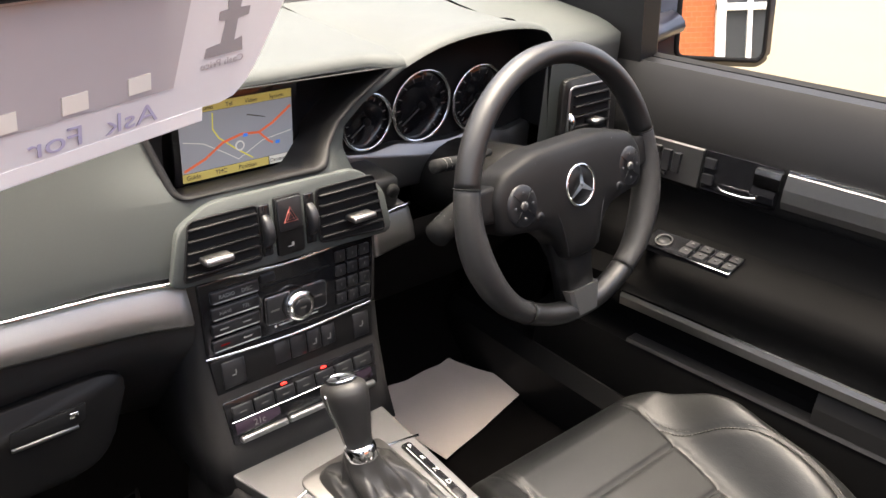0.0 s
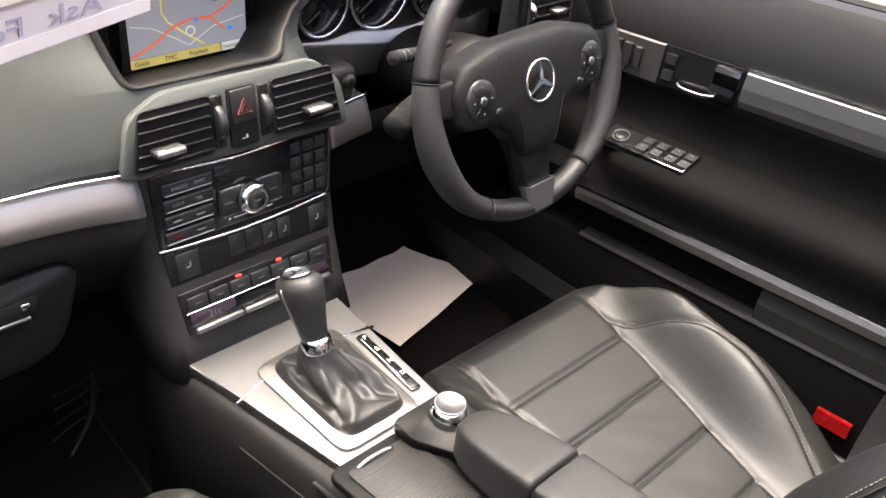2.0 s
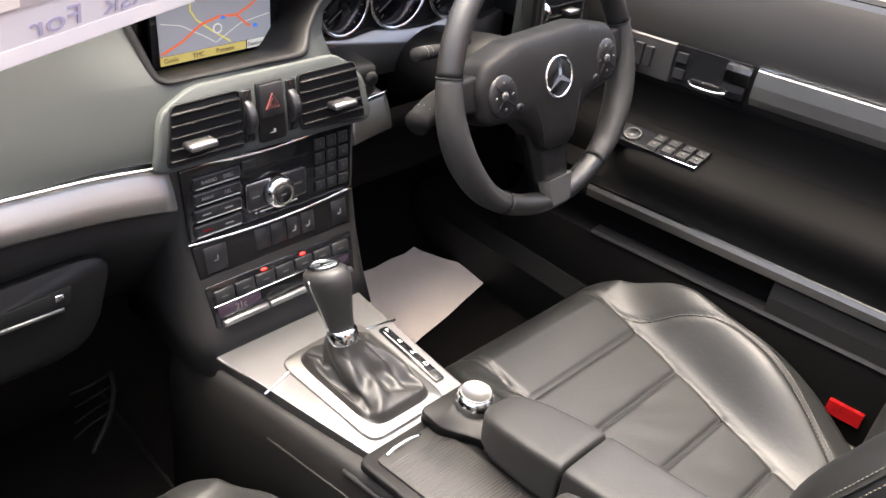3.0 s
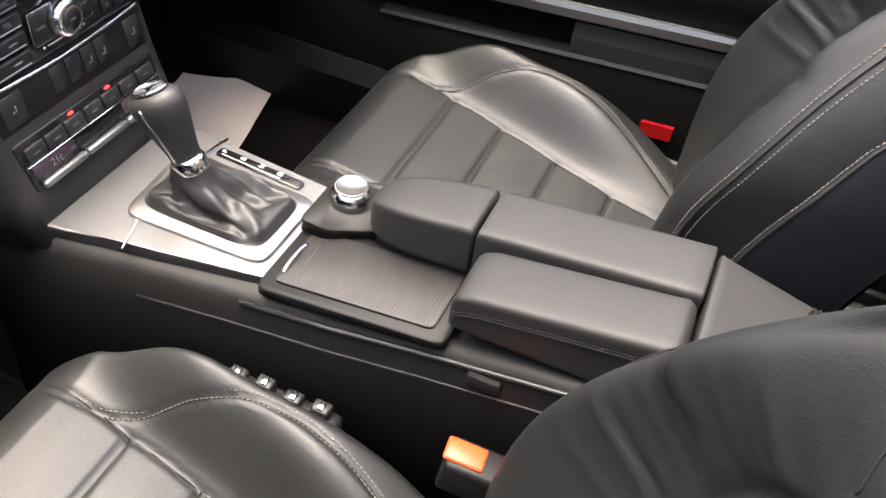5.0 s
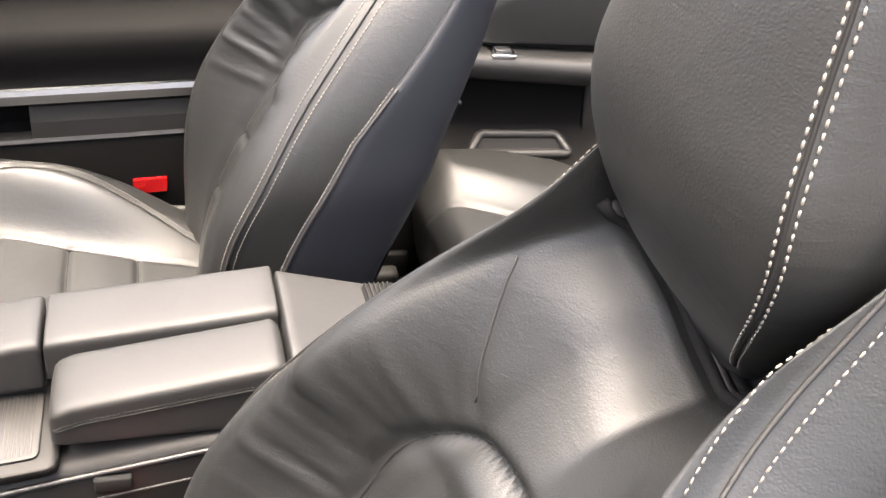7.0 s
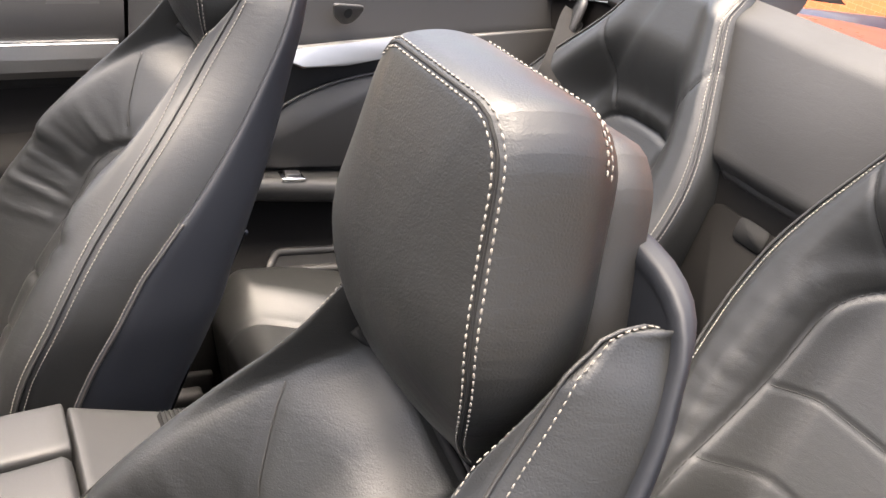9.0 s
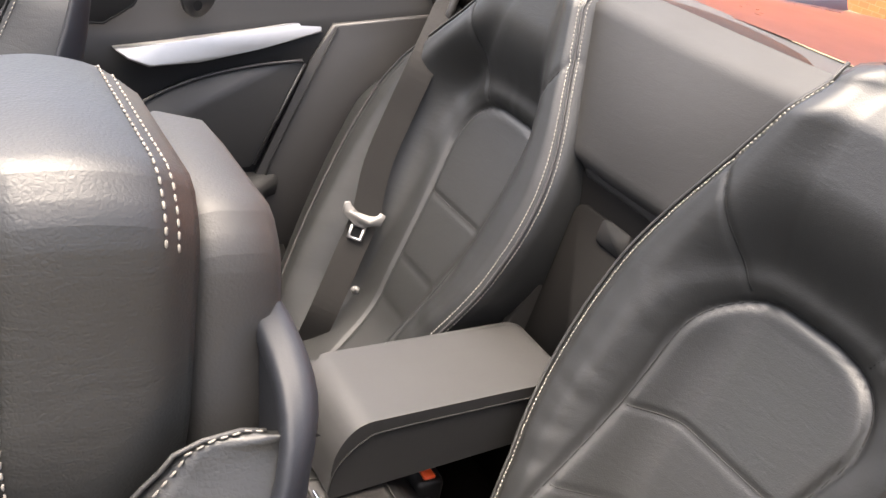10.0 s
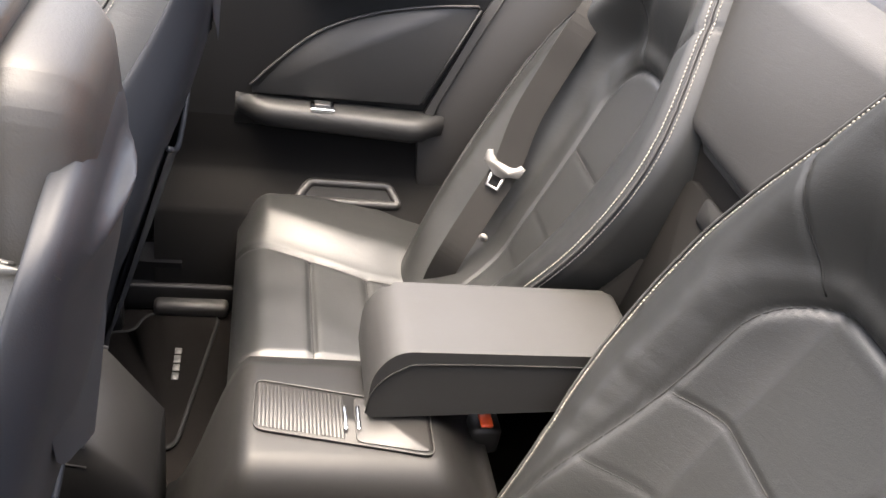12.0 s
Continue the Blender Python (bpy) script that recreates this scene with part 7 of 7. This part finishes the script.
# ---- floor things ----
def mats():
    # paper mat cut in a curve along the pedals
    edge = smooth_line([(0.627, 1.132, 0), (0.590, 1.060, 0), (0.570, 1.010, 0), (0.566, 0.950, 0), (0.583, 0.890, 0), (0.612, 0.840, 0), (0.635, 0.798, 0)], 4)

    def fn(u, v):
        near = Vector((0.33, 0.94, 0)).lerp(Vector((0.356, 0.735, 0)), u)
        far = edge[round(u * (len(edge) - 1))]
        p = near.lerp(far, v)
        z = 0.2135 + 0.0025 * math.sin(9 * u + 5 * v) * math.sin(4 * v) + 0.002 * noise.noise((p.x * 14, p.y * 14, 2.0)) + 0.010 * sm(0.85, 1.0, v) * u
        return Vector((p.x, p.y, z))
    g = grid(fn, 24, 24)
    back = ([p - Vector((0, 0, 0.0008)) for p in g[0]], [tuple(reversed(f)) for f in g[1]])
    tagged(part("paper_mat", join_geo(g, back), PAPER), "creased pale brown paper floor mat in the footwell", "paper mat")
    # carpet mats
    def mat(name, o, lab, at=None):
        t = thing(name, lab, "floor mat", "carpet floor mats")
        part("mat_top", prism(rounded(o, 0.03, 5), 0.008, Matrix.Translation((0, 0, FLOOR_Z + 0.001)), 0.002), CARPET, t)
        part("mat_edge", tube([(x, y, FLOOR_Z + 0.007) for x, y in rounded(o, 0.03, 5)], 0.004, 6, closed=True), BLACK, t, "black bound edge")
        return t
    mat("floor_mat", [(-0.56, 0.50), (-0.15, 0.50), (-0.13, 0.98), (-0.56, 0.98)], "black carpet mat in the passenger footwell")
    r = mat("floor_mat", [(0.21, -0.13), (0.50, -0.13), (0.50, -0.17), (0.56, -0.19), (0.56, -0.325), (0.21, -0.27)], "black carpet mat with silver badge behind the driver's seat")
    for k, (x0, x1) in enumerate(((0.372, 0.390), (0.395, 0.412), (0.416, 0.436), (0.440, 0.456))):
        part("mat_badge", rbox(x0, x1, -0.262, -0.250, FLOOR_Z + 0.009, FLOOR_Z + 0.0115, 0.0008, 1), GREY_PLASTIC, r, "silver bar of the badge")
    # net and cord in the passenger footwell
    net = thing("storage_net", "black elastic storage net on the console side", "net")
    edge = smooth_line([(-0.146, 1.07, 0.30), (-0.115, 1.02, 0.25), (-0.105, 0.97, 0.225), (-0.14, 0.90, 0.217), (-0.20, 0.84, 0.214)], 6)
    part("net_hem", tube(edge, 0.004, 6), PLASTIC_BROWN, net)
    for k in range(9):
        a = edge[2 + 2 * k]
        part("net_cord", tube(smooth_line([a, a + Vector((-0.04, -0.01, 0.002)), a + Vector((-0.07, 0.01 - 0.004 * k, 0.002))], 4), 0.0016, 5), PLASTIC_BROWN, net)
    lint = thing("thread_scrap", "tiny pale scrap of thread on the carpet", "scrap")
    part("thread", tube([(-0.113, 0.965, 0.2025), (-0.108, 0.95, 0.2025), (-0.092, 0.957, 0.2025)], 0.0008, 5), THREAD, lint)
    # seat runner fittings behind the driver's seat
    fit_ = thing("seat_runner", "dark seat runner with bright bolt under the seat", "seat runner")
    part("runner_bar", rbox(0.575, 0.62, -0.36, 0.22, 0.203, 0.262, 0.006), PLASTIC, fit_)
    part("runner_bolt", rev([(0.0, 0.016), (0.010, 0.014), (0.013, 0.0)], (0.60, -0.262, 0.262)), CHROME, fit_, "bright bolt head")
    part("runner_edge", rbox(0.598, 0.645, -0.225, -0.220, 0.29, 0.294, 0.001), CHROME, fit_, "bright metal edge")
    part("runner_cover", rbox(0.55, 0.60, -0.34, -0.20, 0.203, 0.235, 0.010), PLASTIC_BROWN, fit_)


mats()


# ---- price card hanging from the sun visor ----
def price_card():
    c = thing("price_card", "white paper price card seen from behind, printed 'Ask For'", "price card")
    CARD = material("white card", (0.60, 0.575, 0.57), 0.6, grain=0.15, scale=60, stain=0.3, dark=0.88)
    GREYP = material("grey print showing through", (0.40, 0.365, 0.36), 0.7, grain=0.2, scale=40, stain=0.5, stain_scale=9, dark=0.85)
    VIOLET = material("violet print showing through", (0.36, 0.33, 0.44), 0.75, stain=0.2, dark=0.9)
    TAPE = material("clear tape", (0.72, 0.68, 0.60), 0.25, stain=0.2, dark=0.9)
    m = frame_at((-0.58, 0.365, 0.992), (0.90, 0.39, 0.02), (0.02, -0.03, 1.0)) @ pose(0.439, -0.003, 0, 0, 0, -4.2) @ pose(-0.439, 0, 0)
    o = [(0.0, 0.0), (0.439, 0.0), (0.439, 0.012), (0.462, 0.011), (0.482, 0.014), (0.500, 0.024), (0.516, 0.040), (0.553, 0.086), (0.575, 0.125), (0.0, 0.125)]
    part("card_sheet", prism(o, 0.0012, m, 0), CARD, c, smooth=False)
    part("card_pocket", prism([(0.0, 0.001), (0.438, 0.001), (0.438, 0.012), (0.0, 0.012)], 0.0006, m @ Matrix.Translation((0, 0, 0.0014)), 0), material("clear card pocket edge", (0.74, 0.71, 0.69), 0.35, stain=0.2, dark=0.92), c, smooth=False)
    part("grey_panel", prism([(0.0, 0.036), (0.402, 0.036), (0.428, 0.118), (0.0, 0.118)], 0.0005, m @ Matrix.Translation((0, 0, 0.0014)), 0), GREYP, c, "grey printed panel", smooth=False)
    flip = Matrix.Diagonal((-1.75, 1, 1, 1))
    for word, x in (("Ask", 0.383), ("For", 0.307)):
        text("card_word", word, 0.0205, m @ Matrix.Translation((x, 0.0150, 0.0022)) @ flip, VIOLET, c)
    text("card_word", "Cash Price", 0.0085, m @ Matrix.Translation((0.494, 0.044, 0.0018)) @ Matrix.Diagonal((-1.6, 1, 1, 1)), GREYP, c)
    pound = [(0.0, 0.0), (0.052, 0.0), (0.051, 0.012), (0.040, 0.010), (0.045, 0.028), (0.060, 0.030), (0.062, 0.037), (0.048, 0.037), (0.056, 0.058), (0.044, 0.064), (0.028, 0.062), (0.032, 0.037), (0.020, 0.036), (0.019, 0.029), (0.028, 0.028), (0.022, 0.010), (0.003, 0.008)]
    part("card_sign", prism([(0.440 + x, 0.053 + y) for x, y in pound], 0.0005, m @ Matrix.Translation((0, 0, 0.0014)), 0), material("dark grey print", (0.25, 0.225, 0.225), 0.75, stain=0.2), c, smooth=False)
    for x in (0.226, 0.288, 0.352):
        part("tape_piece", to_geo(rbox(x, x + 0.024, 0.034, 0.047, 0.0022, 0.0030, 0, m=m @ pose(0, 0, 0, 0, 0, 1))), TAPE, c, "small piece of clear tape", smooth=False)
    v = thing("sun_visor", "black sun visor folded down", "sun visor")
    part("visor_pad", rbox(-0.02, 0.40, 0.121, 0.30, -0.012, 0.014, 0.008, 3, m=m), PLASTIC, v)


price_card()


# ---- windscreen, pillars, scuttle ----
def windscreen():
    w = thing("window_1", "windscreen with black border and frame", "windscreen", kind="structure")
    GLASS = bpy.data.materials.new("windscreen glass")
    GLASS.use_nodes = True
    b = GLASS.node_tree.nodes["Principled BSDF"]
    b.inputs["Transmission Weight"].default_value = 1.0
    b.inputs["Roughness"].default_value = 0.0
    b.inputs["IOR"].default_value = 1.05
    def fn(u, v):
        x = -0.72 + 1.44 * u
        y = 1.14 - 0.66 * v - 0.10 * (2 * u - 1) ** 2
        return Vector((x * (1 - 0.12 * v), y, 0.955 + 0.40 * v))
    gl = part("pane", grid(fn, 20, 10), GLASS, w, "clear windscreen pane")
    gl.visible_shadow = False
    part("header", rbox(-0.62, 0.62, 0.40, 0.47, 1.345, 1.385, 0.012, 3), PLASTIC, w, "dark windscreen header")
    for sx in (-1, 1):
        part("pillar", tube([(sx * 0.735, 1.06, 0.92), (sx * 0.70, 0.80, 1.12), (sx * 0.63, 0.42, 1.36)], 0.030, 10), PLASTIC, w, "dark windscreen pillar")
    part("scuttle", rbox(-0.74, 0.74, 1.03, 1.20, 0.90, 0.950, 0.01), BLACK, w, "black scuttle strip under the glass")
    wp = thing("wiper", "black windscreen wiper at rest", "wiper")
    part("wiper_arm", tube([(0.55, 1.22, 0.985), (0.2, 1.19, 0.998), (-0.25, 1.20, 0.99)], 0.008, 8), BLACK, wp)
    part("wiper_blade", tube([(0.60, 1.215, 0.975), (0.1, 1.18, 0.985), (-0.35, 1.19, 0.978)], 0.006, 6), BLACK, wp)


windscreen()


# ---- wing mirror ----
def wing_mirror():
    w = thing("wing_mirror", "dark blue wing mirror reflecting orange brick", "wing mirror")
    m = frame_at((0.965, 0.755, 0.906), (0.926, -0.378, 0.0), (0.0556, 0.136, 0.989)) @ Matrix.Diagonal((1.06, 1.06, 1.0, 1.0))
    o = rounded([(-0.128, -0.058), (0.105, -0.072), (0.128, -0.055), (0.122, 0.085), (-0.10, 0.088), (-0.128, 0.06)], 0.026, 6)
    bm = prism(o, 0.075, m @ Matrix.Translation((0, 0, -0.075)), 0.008, 3, 1.0)
    part("mirror_housing", bm, PAINT, w)
    i2 = rounded([(-0.072, -0.050), (0.100, -0.060), (0.112, -0.048), (0.106, 0.075), (-0.075, 0.078)], 0.018, 6)
    part("mirror_rim", tube([m @ Vector((x, y, 0.001)) for x, y in i2], 0.005, 8, closed=True), BLACK, w, "black rim")
    part("mirror_glass", prism(i2, 0.002, m, 0), MIRROR, w, "mirror glass", smooth=False)
    part("mirror_arm", loft([[Vector((x, y + 0.04 * math.cos(2 * math.pi * k / 16), z + 0.022 * math.sin(2 * math.pi * k / 16))) for k in range(16)] for x, y, z in ((0.74, 0.80, 0.895), (0.82, 0.81, 0.900), (0.88, 0.80, 0.915))]), PAINT, w)


wing_mirror()


# ---- body round the cabin ----
def body():
    c = thing("car_body", "midnight blue convertible body with the roof folded", "car body")
    # tonneau behind the rear seats
    rings = []
    for k in range(13):
        y = -0.99 - 0.40 * k / 12
        z = 1.030 + 0.012 * sm(-0.99, -1.1, y)
        rings.append([Vector((x, y, z - 0.05 * sm(0.45, 0.74, abs(x)))) for x in [-0.74 + 1.48 * i / 24 for i in range(25)]])
    part("tonneau", loft(rings, cap=False, closed=False), material("grey tonneau cover", (0.020, 0.022, 0.022), 0.6, grain=0.3, scale=300, stain=0.4), c, "dark grey roof cover behind the seats")
    part("tonneau_edge", tube([(x, -0.985, 1.032) for x in (-0.5, -0.2, 0, 0.2, 0.5)], 0.012, 8), PLASTIC, c, "black edge of the roof cover")
    part("speaker_bulge", loft([[Vector((0.24 + 0.20 * s * math.cos(2 * math.pi * k / 28), -1.24 + 0.095 * s * math.sin(2 * math.pi * k / 28), 1.036 + h)) for k in range(28)] for s, h in ((1.0, 0.0), (0.96, 0.012), (0.7, 0.018), (0.2, 0.02))]), PLASTIC, c, "dark oval cover on the deck")
    rings = []
    for k in range(15):
        y = -1.38 - 0.95 * k / 14
        rings.append([Vector((x, y, 1.046 - 0.05 * (k / 14) ** 2 - 0.07 * (abs(x) / 0.86) ** 3)) for x in [-0.86 + 1.72 * i / 24 for i in range(25)]])
    part("boot_lid", loft(rings, cap=False, closed=False), PAINT, c, "glossy midnight blue boot lid")
    for sx in (1, -1):
        rings = []
        for k in range(33):
            y = 1.9 - 4.2 * k / 32
            z = 0.93 - 0.085 * min(0.6, max(-0.3, y)) + (0.045 if y < -0.3 else 0) * sm(-0.3, -1.0, y)
            rings.append([Vector((sx * x, y, zz)) for x, zz in ((0.75, z - 0.04), (0.772, z - 0.002), (0.80, z - 0.004), (0.86, z - 0.05), (0.89, z - 0.2), (0.89, 0.30), (0.82, 0.20))])
        gg = loft(rings, cap=False, closed=False)
        part("body_side", gg if sx > 0 else (gg[0], [tuple(reversed(f)) for f in gg[1]]), PAINT, c, "glossy midnight blue body side")
    rings = [[Vector((x, 1.2 + 1.0 * k / 8, 0.94 - 0.22 * (k / 8) ** 2 - 0.06 * (abs(x) / 0.8) ** 2)) for x in [-0.8 + 1.6 * i / 16 for i in range(17)]] for k in range(9)]
    gg = loft(rings, cap=False, closed=False)
    part("bonnet", (gg[0], [tuple(reversed(f)) for f in gg[1]]), PAINT, c, "glossy midnight blue bonnet")
    part("rear_bulkhead", rbox(-0.70, 0.70, -1.12, -1.0, 0.20, 1.02, 0.01), CARPET, c)


body()


# ---- brick building behind the car ----
def brick_material():
    m = bpy.data.materials.new("orange brick")
    m.use_nodes = True
    nt = m.node_tree
    b = nt.nodes["Principled BSDF"]
    tc = nt.nodes.new("ShaderNodeTexCoord")
    mp = nt.nodes.new("ShaderNodeMapping")
    mp.inputs["Rotation"].default_value = (radians(90), 0, 0)
    br = nt.nodes.new("ShaderNodeTexBrick")
    br.inputs["Color1"].default_value = (0.36, 0.10, 0.03, 1)
    br.inputs["Color2"].default_value = (0.32, 0.085, 0.027, 1)
    br.inputs["Mortar"].default_value = (0.36, 0.14, 0.07, 1)
    br.inputs["Scale"].default_value = 4.4
    br.inputs["Mortar Size"].default_value = 0.012
    nt.links.new(tc.outputs["Object"], mp.inputs[0])
    nt.links.new(mp.outputs[0], br.inputs["Vector"])
    nt.links.new(br.outputs["Color"], b.inputs["Base Color"])
    b.inputs["Roughness"].default_value = 0.9
    return m


def building():
    h = thing("brick_building", "orange brick building with white window frames", "building")
    BR = brick_material()
    WHITE = material("white window paint", (0.8, 0.79, 0.77), 0.4, stain=0.3, dark=0.9)
    PANE = material("dark window pane", (0.05, 0.055, 0.06), 0.08, stain=0.3)
    part("wall", rbox(-5.0, 9.0, -8.4, -8.0, 0.0, 5.2, 0), BR, h, smooth=False)
    part("roof", rbox(-5.3, 9.3, -8.7, -7.7, 5.2, 5.45, 0.03), WHITE, h, "white fascia board", smooth=False)
    for x in (3.50,):
        w = part("window", rbox(x - 0.26, x + 0.26, -8.0, -7.96, 0.7, 1.9, 0.01), PANE, h, "white-framed window", smooth=False)
        for a, b_, c_, d_ in ((x - 0.34, x - 0.24, 0.62, 1.98), (x + 0.24, x + 0.34, 0.62, 1.98), (x + 0.00, x + 0.05, 0.7, 1.9)):
            part("window_frame", rbox(a, b_, -8.0, -7.90, c_, d_, 0.01), WHITE, w, smooth=False)
        for z0, z1 in ((0.58, 0.72), (1.88, 2.02), (1.36, 1.44)):
            part("window_bar", rbox(x - 0.34, x + 0.34, -8.0, -7.905, z0, z1, 0.01), WHITE, w, smooth=False)



building()
